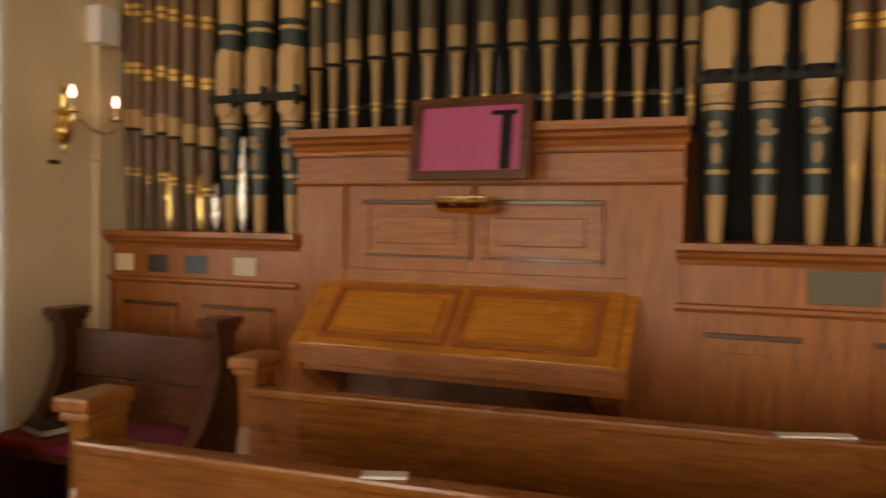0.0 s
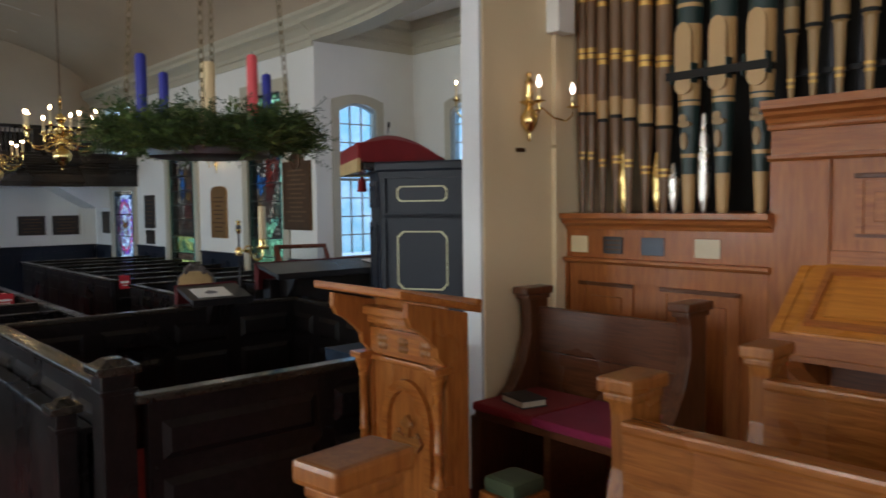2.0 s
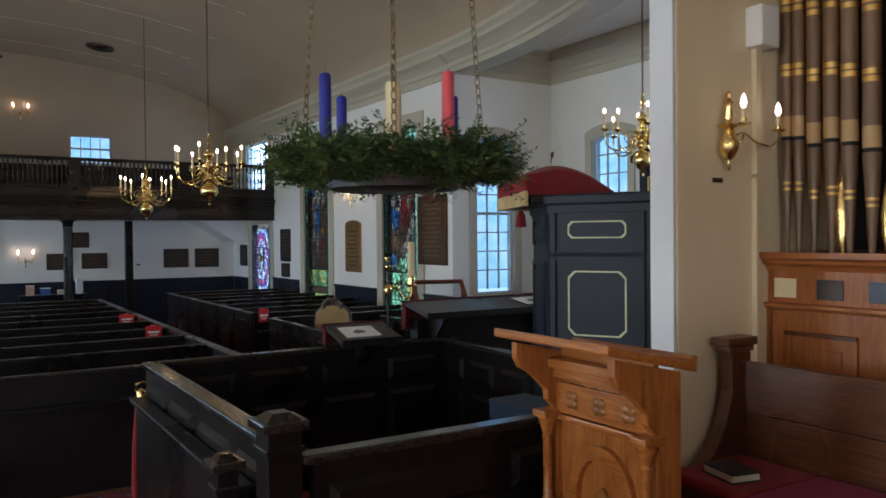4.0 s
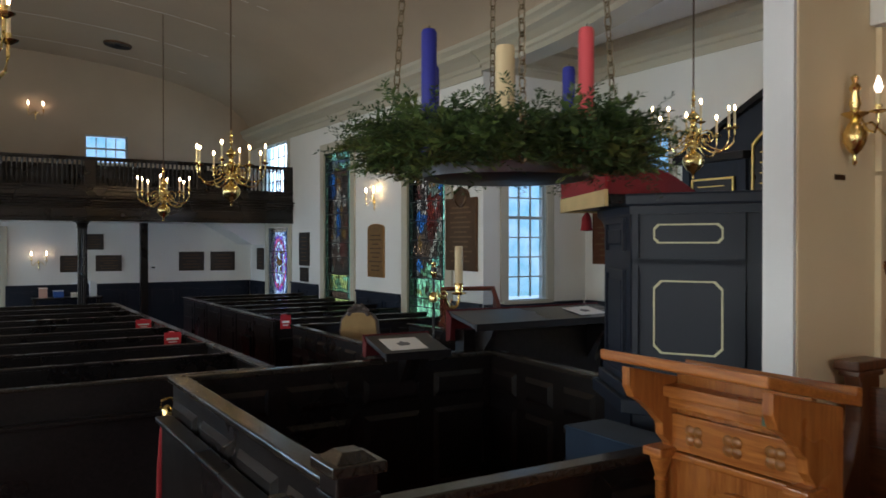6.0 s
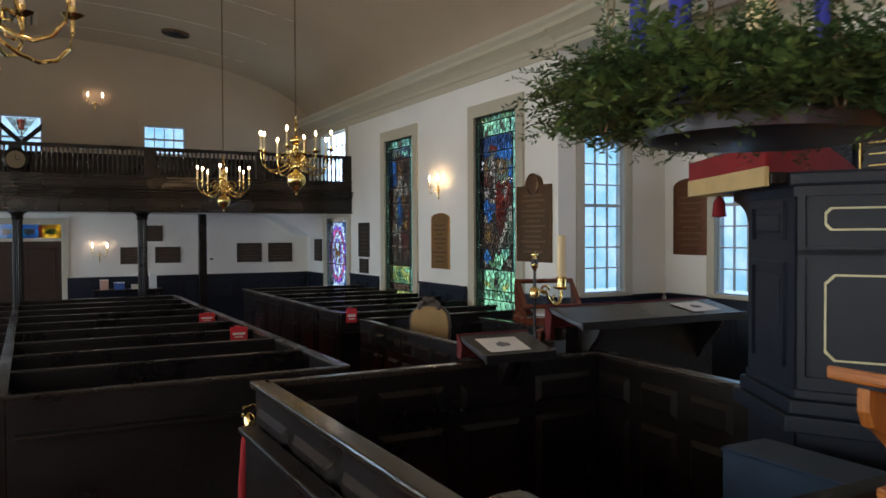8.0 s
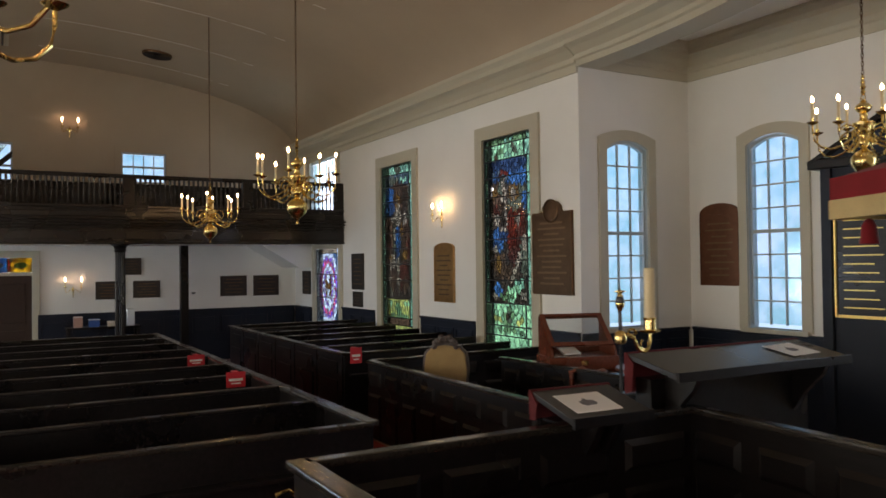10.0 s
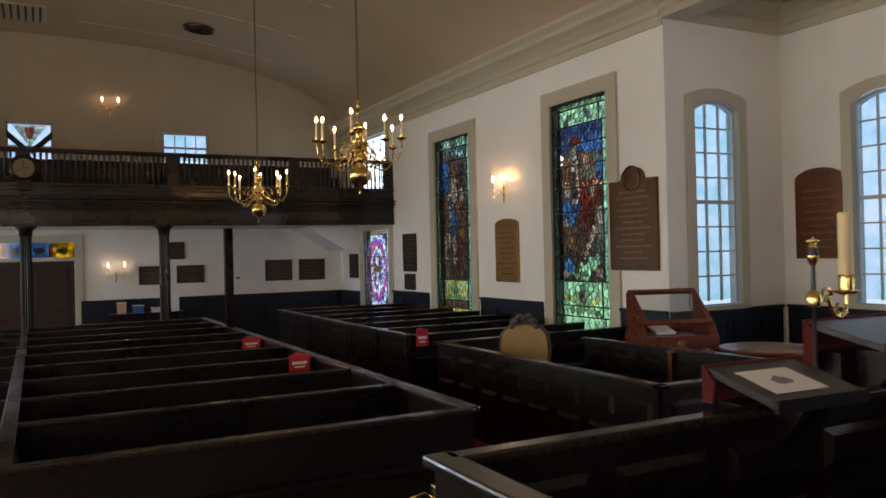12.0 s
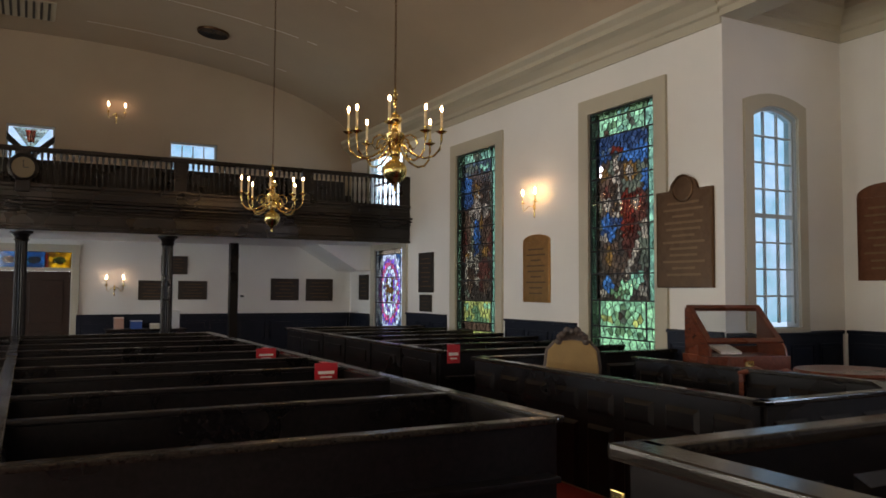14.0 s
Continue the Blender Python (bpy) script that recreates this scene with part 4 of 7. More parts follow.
front = thing("family_pew", "large black-stained box pew with panelled sides", "pew", pose(-9.5, 4.5, F0))
partition(front, (-11.20, 3.55), (-7.97, 3.55), F0, 0.93, 8)
partition(front, (-7.97, 3.55), (-7.97, 4.75), F0, 0.93, 3)
partition(front, (-7.97, 4.75), (-8.25, 5.05), F0, 0.93, 1)
partition(front, (-8.25, 5.10), (-10.55, 4.93), F0, 0.93, 6)
partition(front, (-11.20, 3.55), (-11.20, WY - 0.08), F0, 0.93, 5)

# ---------- the clerk's enclosure in the chancel ----------
pen = thing("chancel_enclosure", "black-stained panelled enclosure with lighter, shinier cap rails and newel posts", "box pew", pose(-4.8, 2.0, 0.24))
BT = 1.235
partition(pen, (-6.08, 0.93), (-3.66, 0.93), 0.24, BT, 4, 0.06, cap=0.10)
partition(pen, (-3.56, 0.97), (-3.56, 2.62), 0.24, BT, 2, 0.06, cap=0.09)
partition(pen, (-6.08, 0.98), (-6.08, 3.08), 0.24, BT, 4, 0.06, cap=0.08)
partition(pen, (-6.08, 3.12), (-4.40, 3.00), 0.24, BT, 4, 0.06, cap=0.08)


def newel(parent, x, y, z0, z1, w):
    ob = part("newel_post", boxes((x - w / 2, y - w / 2, z0, x + w / 2, y + w / 2, z1 - 0.05), bev=0.006), DARK, parent)
    h = w / 2
    part("post_neck", boxes((x - h - 0.008, y - h - 0.008, z1 - 0.13, x + h + 0.008, y + h + 0.008, z1 - 0.11), bev=0.004), DARK, ob)
    bm = boxes((x - h - 0.022, y - h - 0.022, z1 - 0.05, x + h + 0.022, y + h + 0.022, z1 - 0.015), bev=0.006)
    q = [bm.verts.new((x + sx * h, y + sy * h, z1 - 0.015)) for sx, sy in ((-1, -1), (1, -1), (1, 1), (-1, 1))]
    t = [bm.verts.new((x + sx * h * 0.5, y + sy * h * 0.5, z1 + 0.01)) for sx, sy in ((-1, -1), (1, -1), (1, 1), (-1, 1))]
    for i in range(4):
        j = (i + 1) % 4
        bm.faces.new((q[i], q[j], t[j], t[i]))
    bm.faces.new(t)
    part("post_cap", bm, CAP, ob)


pen_posts = thing("newel_posts", "square black newel posts with lighter, shinier caps beside the steps", "newel post", pose(0, 0, 0))
newel(pen_posts, -3.60, 0.86, F1, 1.38, 0.13)
newel(pen_posts, -3.86, 0.74, 0.24, 1.19, 0.085)
bm = boxes((-5.9, 0.80, F0, -3.90, 0.84, 1.02))
part("stair_side_panel", bm, DARK, pen_posts)
part("stair_rail", boxes((-5.95, 0.775, 1.02, -3.88, 0.865, 1.05), bev=0.010), DARK, pen_posts)
kd = thing("kneeling_desk", "low dark desk hung with a dark blue cloth inside the enclosure", "desk", pose(-4.285, 2.29, 0.24))
part("desk_body", boxes((0.0, 0.0, 0, 0.62, 0.22, 0.89), bev=0.006), DARK, kd)
part("cloth_front", boxes((0.0, -0.014, 0.30, 0.62, -0.002, 0.905), bev=0.003), cloth("blue_grey_cloth", (0.020, 0.050, 0.105)), kd)
part("desk_top", boxes((-0.01, -0.014, 0.892, 0.63, 0.24, 0.912), bev=0.006), bpy.data.materials["blue_grey_cloth"], kd)


HANG = cloth("dark_red_hanging", (0.11, 0.004, 0.007))


def reading_desk(name, label, p, length, depth, z_back, z_front, turn, z0, paper_at):
    """Sloped desk; local x along the back edge, y towards the reader."""
    d = thing(name, label, "reading desk", pose(p[0], p[1], z0, 0, 0, turn))
    zb, zf = z_back - z0, z_front - z0
    part("desk_top", prism([(0, zb - 0.03), (depth, zf - 0.03), (depth, zf), (0, zb)], 0, length, "x", bev=0.004), paint("matt_black_leather", (0.022, 0.021, 0.023), 0.28, 0.25), d)
    part("desk_lip", prism([(depth - 0.02, zf - 0.04), (depth + 0.005, zf - 0.04), (depth + 0.005, zf + 0.012), (depth - 0.02, zf + 0.012)], 0, length, "x", bev=0.003), DARK, d)
    part("hanging", boxes((-0.012, -0.012, max(0.0, zb - 0.22), length + 0.012, -0.002, zb + 0.008)), HANG, d, "red velvet hanging at the back of the desk")
    for x in (-0.012, length + 0.002):
        part("hanging", prism([(0, zb + 0.004), (depth * 0.16, zb - 0.030 - (zb - zf) * 0.28), (depth * 0.12, max(0.0, zb - 0.20)), (0, max(0.0, zb - 0.22))], x, x + 0.010, "x"), HANG, d)
    part("desk_body", boxes((0.06, 0.0, 0, length - 0.06, 0.12, zf - 0.06)), DARK, d)
    for x in (0.16, length - 0.2):
        part("bracket", prism([(0.12, zf - 0.05), (depth - 0.03, zf - 0.045), (depth - 0.06, zf - 0.10), (0.20, zf - 0.22), (0.12, zf - 0.34 if zf > 0.36 else 0.0)], x, x + 0.04, "x"), DARK, d)
    s = thing("paper_sheet", "white printed sheet with a grey drawing lying on the desk", "paper", d.matrix_world @ pose(paper_at[0], paper_at[1], zb + (zf - zb) * paper_at[1] / depth + 0.003, math.degrees(math.atan2(zf - zb, depth)), 0, paper_at[2]))
    w, h = paper_at[3] / 2, paper_at[4] / 2
    part("sheet", boxes((-w, -h, 0, w, h, 0.0015)), WHITE, s)
    rnd = random.Random(5)
    part("print", prism([(0.05 * math.cos(t * 0.52) * rnd.uniform(0.5, 1.2), 0.04 * math.sin(t * 0.52) * rnd.uniform(0.5, 1.2)) for t in range(12)], 0.0017, 0.0022, "z"), paint("grey_print", (0.18, 0.18, 0.19), 0.8), s)
    return d


reading_desk("prayer_desk", "small sloped black desk with a red velvet hanging", (-6.22, 2.655), 0.47, 0.35, 1.372, 1.285, -90 - 3, 1.235, (0.27, 0.185, 0, 0.27, 0.21))
reading_desk("clerk_desk", "long sloped black desk with a red velvet hanging", (-6.32, 4.33), 1.42, 0.38, 1.50, 1.425, -90 - 1, 0.24, (0.28, 0.18, 8, 0.30, 0.21))

# brass candle stand on the rail
cs = thing("candle_stand", "tall brass candle stand, thick ivory candle on its scrolled arm", "candelabrum", pose(-6.10, 2.64, 1.235))
part("base", lathe([(0.06, 0), (0.06, 0.012), (0.03, 0.03), (0.012, 0.05)], 16), BRASS, cs, smooth=True)
part("rod", lathe([(0.010, 0.03), (0.008, 0.36), (0.016, 0.37), (0.020, 0.40), (0.010, 0.43), (0.008, 0.52), (0.014, 0.545), (0.024, 0.565), (0.018, 0.595), (0.010, 0.610), (0.006, 0.625), (0, 0.64)], 14), IRON, cs, smooth=True)
part("finial", lathe([(0.010, 0.525), (0.020, 0.545), (0.024, 0.565), (0.016, 0.60), (0.012, 0.615), (0.026, 0.622), (0.026, 0.626), (0.004, 0.632), (0, 0.65)], 14), BRASS, cs, smooth=True)
part("collar", lathe([(0.014, 0.355), (0.030, 0.365), (0.034, 0.39), (0.026, 0.415), (0.012, 0.425)], 14), BRASS, cs, smooth=True)
arm = part("arm", tube([(0, 0.02, 0.385), (0, 0.06, 0.40), (0, 0.09, 0.385), (0, 0.105, 0.35), (0, 0.13, 0.315), (0, 0.165, 0.305), (0, 0.195, 0.325), (0, 0.205, 0.36), (0, 0.205, 0.41)], 0.009, 10), BRASS, cs, smooth=True)
part("scroll", tube([(0.0, 0.075 + 0.034 * (1 - t * 0.05) * math.cos(t * 0.55), 0.40 + 0.034 * (1 - t * 0.05) * math.sin(t * 0.55)) for t in range(13)], 0.007), BRASS, arm, smooth=True)
part("scroll", tube([(0.0, 0.165 + 0.028 * math.cos(2.2 + t * 0.5), 0.345 + 0.028 * math.sin(2.2 + t * 0.5)) for t in range(10)], 0.006), BRASS, arm, smooth=True)
part("drip_pan", lathe([(0.010, 0.395), (0.052, 0.408), (0.056, 0.415), (0.050, 0.418), (0.030, 0.420), (0.030, 0.470), (0.036, 0.476), (0.030, 0.482), (0, 0.482)], 20, at=(0, 0.205, 0)), BRASS, cs, smooth=True)
part("candle", lathe([(0.029, 0.470), (0.028, 0.735), (0.022, 0.742), (0, 0.738)], 20, at=(0, 0.205, 0)), WAX, cs, smooth=True)

# ---------- pulpit ----------
pul = thing("pulpit", "navy blue panelled pulpit with thin gilt panel lines", "pulpit", pose(-4.33, 2.664, 0.24, 0, 0, 29))
PH = 2.24 - 0.24
GILT = paint("pale_gilt_paint", (0.62, 0.60, 0.38), 0.45)
W1 = 0.62
hexo = [(0.065, 0), (W1 + 0.42, 0), (W1 + 0.42, 0.75), (0.10, 0.95), (-0.215, 0.46)]
part("body", prism(hexo, 0.0, PH - 0.06, "z"), NAVY, pul)
top = [(0.040, -0.04), (W1 + 0.42, -0.04), (W1 + 0.42, 0.80), (0.08, 1.0), (-0.265, 0.465)]
part("top_rail", prism(top, PH - 0.06, PH, "z", bev=0.012), NAVY, pul)
part("cornice", prism([(0.052, -0.02), (W1 + 0.42, -0.02), (W1 + 0.42, 0.78), (0.09, 0.97), (-0.24, 0.463)], PH - 0.10, PH - 0.06, "z"), NAVY, pul)


def gilt_panel(parent, x0, x1, z0, z1, y=0.0):
    part("panel_recess", frame_bm(x0 - 0.07, x1 + 0.07, z0 - 0.07, z1 + 0.07, 0.03, y - 0.018, y + 0.002), NAVY, parent)
    part("panel_recess", boxes((x0 - 0.10, y - 0.018, z0 - 0.10, x1 + 0.10, y + 0.002, z0 - 0.07)), NAVY, parent)
    c = min(0.035, (z1 - z0) * 0.22)
    path = [(x0 + c, z0), (x1 - c, z0), (x1, z0 + c), (x1, z1 - c), (x1 - c, z1), (x0 + c, z1), (x0, z1 - c), (x0, z0 + c)]
    bm = bmesh.new()
    w = 0.008
    cx, cz = (x0 + x1) / 2, (z0 + z1) / 2
    inner = [(px + math.copysign(w, cx - px), pz + math.copysign(w, cz - pz)) for px, pz in path]
    for (ya) in (y - 0.006,):
        o = [bm.verts.new((px, ya, pz)) for px, pz in path]
        i_ = [bm.verts.new((px, ya, pz)) for px, pz in inner]
        o2 = [bm.verts.new((px, y, pz)) for px, pz in path]
        i2 = [bm.verts.new((px, y, pz)) for px, pz in inner]
        for k in range(8):
            j = (k + 1) % 8
            bm.faces.new((o[k], o[j], i_[j], i_[k]))
            bm.faces.new((o[k], o2[k], o2[j], o[j]))
            bm.faces.new((i_[k], i_[j], i2[j], i2[k]))
    bmesh.ops.recalc_face_normals(bm, faces=bm.faces)
    part("gilt_line", bm, GILT, parent, "thin pale gilt line")


gilt_panel(pul, 0.165, 0.49, 1.757, 1.852)
gilt_panel(pul, 0.165, 0.49, 1.225, 1.58)
for d, z0, z1 in ((0.020, 1.06, 1.10), (0.045, 1.00, 1.06), (0.075, 0.93, 1.00)):
    part("base_moulding", prism([(0.065 - d * 0.5, -d), (W1 + 0.42, -d), (W1 + 0.42, 0.75), (0.10, 0.95 + d), (-0.215 - d * 1.1, 0.46)], z0, z1, "z", bev=0.008), NAVY, pul)
part("middle_rail", boxes((0.065, -0.012, 1.63, W1 + 0.42, 0.0, 1.66)), NAVY, pul)
# the narrow side face
side = part("side_face", boxes((0.004, -0.012, 0.02, 0.535, 0.0, PH - 0.1)), NAVY, pul)
side.matrix_local = pose(-0.215, 0.46, 0, 0, 0, -58.7)
for z0, z1 in ((1.18, 1.60), (1.72, 1.86)):
    part("panel", frame_bm(0.10, 0.43, z0, z1, 0.025, -0.03, -0.010), NAVY, side)
    part("panel", boxes((0.13, -0.026, z0 + 0.03, 0.40, -0.010, z1 - 0.03), bev=0.008), NAVY, side)
# carved scroll brackets and the ledge that stands out before the side face
LEDGE = pose(-5.15, 2.99, 0, 0, 0, -26.9)
brk = [(0.395, 1.84), (0.37, 1.86), (0.345, 1.85), (0.335, 1.88), (0.35, 1.91), (0.33, 1.94), (0.345, 1.98), (0.335, 2.02), (0.30, 2.05), (0.27, 2.09), (0.24, 2.11), (0.20, 2.13), (0.13, 2.15), (0.12, 2.19), (0.395, 2.19)]
for m in (LEDGE @ pose(0, 0.21, 0), LEDGE @ pose(0.87, 0.545, 0, 0, 0, 90)):
    br = part("scroll_bracket", prism(brk, -0.035, 0.035, "y", bev=0.006), DARK, pul, "dark carved scroll bracket")
    br.matrix_local = pul.matrix_world.inverted() @ m
desk = part("book_desk", boxes((0.03, 0.02, 2.192, 0.40, 0.64, 2.240), (0.40, 0.02, 2.192, 0.915, 0.135, 2.240), bev=0.005), DARK, pul)
desk.matrix_local = pul.matrix_world.inverted() @ LEDGE

# draped cushion
pc = thing("pulpit_cushion", "red velvet fall over a pulpit cushion with gold band", "cushion", LEDGE)
bm = bmesh.new()
NX, NY = 22, 16
grid = []
for i in range(NX + 1):
    u = i / NX
    row = []
    for j in range(NY + 1):
        v = j / NY
        x, y = (0.93 - 0.50 * v) * u, 0.66 * v
        z = 2.355 - 0.075 * v + 0.125 * math.sin(math.pi * v) * (0.55 + 0.45 * math.sin(math.pi * u) ** 0.6)
        row.append(bm.verts.new((x, y, z + 0.008 * noise.noise((x * 5, y * 5, 0)))))
    grid.append(row)
for i in range(NX):
    for j in range(NY):
        bm.faces.new((grid[i][j], grid[i + 1][j], grid[i + 1][j + 1], grid[i][j + 1]))
r = bmesh.ops.extrude_face_region(bm, geom=bm.faces[:])
for v in [g for g in r["geom"] if isinstance(g, bmesh.types.BMVert)]:
    v.co.z = 2.243
bmesh.ops.recalc_face_normals(bm, faces=bm.faces)
part("cushion", bm, REDCLOTH, pc, smooth=True)
GOLD = cloth("gold_silk_band", (0.62, 0.46, 0.22))
part("fall", boxes((-0.012, -0.012, 2.262, 0.935, 0.004, 2.358), (-0.012, 0.004, 2.262, 0.0, 0.64, 2.345), bev=0.004), REDCLOTH, pc)
part("band", boxes((-0.016, -0.016, 2.180, 0.937, 0.004, 2.263), (-0.016, 0.004, 2.180, 0.0, 0.64, 2.263), bev=0.004), GOLD, pc, "dull gold silk band")
part("tassel", lathe([(0, 2.185), (0.012, 2.18), (0.030, 2.15), (0.034, 2.10), (0.038, 2.075), (0, 2.07)], 12, at=(0.02, 0.14, 0)), REDCLOTH, pc, smooth=True)

mic = thing("microphone", "thin black gooseneck microphone on the pulpit", "microphone", LEDGE @ pose(0.20, 0.30, 2.41))
part("gooseneck", tube([(0, 0, 0), (0.005, 0, 0.04), (0.02, 0, 0.08), (0.045, 0, 0.11)], 0.004), IRON, mic)
part("capsule", tube([(0.045, 0, 0.11), (0.065, 0, 0.135)], 0.010), LEAD, mic)
for sx, sy in ((0.78, 0.10),):
    pcs = thing("pulpit_candlestick", "slim brass candlestick with a lit candle bulb", "candlestick", pul.matrix_world @ pose(sx, sy, PH))
    part("foot", lathe([(0.055, 0), (0.055, 0.012), (0.02, 0.03), (0.012, 0.05)], 14), BRASS, pcs, smooth=True)
    part("stem", lathe([(0.013, 0.03), (0.013, 0.30), (0.02, 0.31), (0.035, 0.33), (0.036, 0.335), (0.012, 0.34)], 12), BRASS, pcs, smooth=True)
    part("candle", lathe([(0.012, 0.335), (0.012, 0.40), (0, 0.40)], 10), WAX, pcs, smooth=True)
    part("bulb", lathe([(0.006, 0.40), (0.012, 0.42), (0.010, 0.445), (0, 0.475)], 10), FLAME, pcs, smooth=True)

# ---------- lectern ----------
lec = thing("lectern", "carved golden oak lectern with corner colonnettes and a cross panel", "lectern", pose(-3.07, 1.72, F1))
LH = 1.655 - F1


def L(*pts):
    return [(y, z - F1) for y, z in pts]


sidep = L((0.00, 1.60), (0.32, 1.53), (0.32, 0.42), (-0.01, 0.42), (-0.04, 0.48), (-0.04, 0.56), (0.0, 0.63), (0.07, 0.68), (0.14, 0.74), (0.18, 0.82), (0.20, 0.95), (0.20, 1.27), (0.185, 1.33), (0.155, 1.36), (0.15, 1.40), (0.11, 1.44), (0.06, 1.48), (0.02, 1.50), (0.0, 1.54))
for x in (-0.28, 0.245):
    part("side_panel", prism(sidep, x, x + 0.035, "x", bev=0.004), OAK, lec)
part("sloped_top", prism(L((-0.05, 1.620), (0.36, 1.530), (0.365, 1.560), (-0.05, 1.655)), -0.33, 0.30, "x", bev=0.008), OAKH, lec)
part("book_ledge", prism(L((0.345, 1.535), (0.38, 1.525), (0.385, 1.582), (0.355, 1.588)), -0.33, 0.30, "x", bev=0.006), OAKH, lec)
part("front_board", boxes((-0.245, 0.22, 0, 0.245, 0.245, 1.15)), OAK, lec)
part("top_moulding", boxes((-0.245, 0.15, 1.07, 0.245, 0.22, 1.11), (-0.245, 0.175, 1.03, 0.245, 0.22, 1.07), bev=0.008), OAKH, lec)
part("frieze", boxes((-0.245, 0.195, 0.89, 0.245, 0.22, 1.01), bev=0.004), OAKH, lec)
part("string_moulding", boxes((-0.245, 0.185, 0.86, 0.245, 0.22, 0.885), bev=0.006), OAKH, lec)
CARVE = wood("carved_oak", (0.20, 0.07, 0.016), (0.42, 0.17, 0.04), 0.4)
for cx in (-0.15, 0.0, 0.15):
    for k in range(4):
        t = math.pi / 4 + k * math.pi / 2
        ob = part("rosette_petal", lathe([(0, -0.007), (0.013, -0.005), (0.019, 0), (0.013, 0.005), (0, 0.007)], 12), CARVE, lec, smooth=True)
        ob.matrix_local = pose(cx + 0.022 * math.cos(t), 0.192, 0.95 + 0.022 * math.sin(t), 90)
# arched recess with a cross of leaves
n = 12
arch_o = [(-0.17, 0.12), (-0.17, 0.60)] + [(-0.17 * math.cos(math.pi * i / n), 0.60 + 0.20 * math.sin(math.pi * i / n)) for i in range(1, n)] + [(0.17, 0.60), (0.17, 0.12)]
arch_i = [(-0.13, 0.12), (-0.13, 0.59)] + [(-0.13 * math.cos(math.pi * i / n), 0.59 + 0.16 * math.sin(math.pi * i / n)) for i in range(1, n)] + [(0.13, 0.59), (0.13, 0.12)]
bm = bmesh.new()
A = [[bm.verts.new((p[0], y, p[1])) for p in arch_o] for y in (0.195, 0.222)]
B = [[bm.verts.new((p[0], y, p[1])) for p in arch_i] for y in (0.195, 0.222)]
for i in range(len(arch_o) - 1):
    bm.faces.new((A[0][i], A[0][i + 1], B[0][i + 1], B[0][i]))
    bm.faces.new((A[0][i], A[1][i], A[1][i + 1], A[0][i + 1]))
    bm.faces.new((B[0][i], B[0][i + 1], B[1][i + 1], B[1][i]))
bmesh.ops.recalc_face_normals(bm, faces=bm.faces)
part("arch_moulding", bm, OAKH, lec)
cross_p = []
for k in range(4):
    t = k * math.pi / 2
    for r_, a in ((0.02, -0.78), (0.085, -0.28), (0.10, 0.0), (0.085, 0.28)):
        cross_p.append((r_ * math.cos(t + a), 0.53 + r_ * 1.15 * math.sin(t + a)))
part("carved_cross", prism(cross_p, 0.200, 0.222, "y", bev=0.004), CARVE, lec, "carved leafy cross")
for k in range(8):
    t = k * math.pi / 4 + 0.39
    ob = part("carved_leaf", lathe([(0, -0.008), (0.012, -0.005), (0.016, 0), (0.012, 0.005), (0, 0.008)], 10), CARVE, lec, smooth=True)
    ob.matrix_local = pose(0.07 * math.cos(t), 0.207, 0.53 + 0.08 * math.sin(t), 90)
COL = [(r, z + 0.10) for r, z in [(0.030, 0.30), (0.030, 0.325), (0.022, 0.335), (0.018, 0.35), (0.018, 0.43), (0.025, 0.44), (0.018, 0.45), (0.018, 0.68), (0.024, 0.69), (0.018, 0.70), (0.030, 0.74), (0.036, 0.755), (0.036, 0.77)]]
for x in (-0.265, 0.262):
    part("colonnette", lathe(COL, 14, at=(x, 0.165, 0)), OAKH, lec, smooth=True)
    part("colonnette_block", boxes((x - 0.04, 0.12, 0.87, x + 0.04, 0.22, 0.90), bev=0.006), OAKH, lec)
    part("colonnette_base", boxes((x - 0.03, 0.13, 0.33, x + 0.03, 0.22, 0.40), bev=0.006), OAKH, lec)
part("plinth", boxes((-0.31, 0.00, 0, 0.29, 0.36, 0.05), bev=0.01), OAKH, lec)
part("green_card", boxes((0.14, 0.144, 1.05, 0.215, 0.149, 1.10)), paint("green_felt", (0.05, 0.10, 0.06), 0.9), lec, "small dull green card")

# ---------- choir stalls ----------
STALL = wood("stall_oak", (0.21, 0.062, 0.012), (0.43, 0.155, 0.032), 0.28, (1.5, 20, 20), 0.25)
STALLV = wood("stall_end_oak", (0.21, 0.065, 0.013), (0.42, 0.155, 0.034), 0.28, (20, 20, 1.6), 0.25)


def stall_end(parent, x, y, z1, mat, base=0.36, cap=0.15):
    """A shaped bench end: broad foot, concave waist, block top. Lies across the bench."""
    h = z1 - F1
    ol = [(-base, 0), (0.10, 0), (0.10, h - 0.045), (-0.05, h - 0.045), (-0.035, h - 0.10), (-0.03, h - 0.25), (-0.08, h - 0.40), (-0.16, h - 0.52), (-0.28, h - 0.60), (-base, h - 0.64)]
    ob = part("bench_end", prism([(y + a, F1 + b) for a, b in ol], x - 0.035, x + 0.035, "x", bev=0.006), mat, parent)
    part("end_cap", boxes((x - 0.055, y - cap * 0.55, z1 - 0.042, x + 0.055, y + cap * 0.85, z1), bev=0.010), mat, ob)
    part("end_neck", boxes((x - 0.045, y - cap * 0.42, z1 - 0.068, x + 0.045, y + cap * 0.75, z1 - 0.042), bev=0.008), mat, ob)


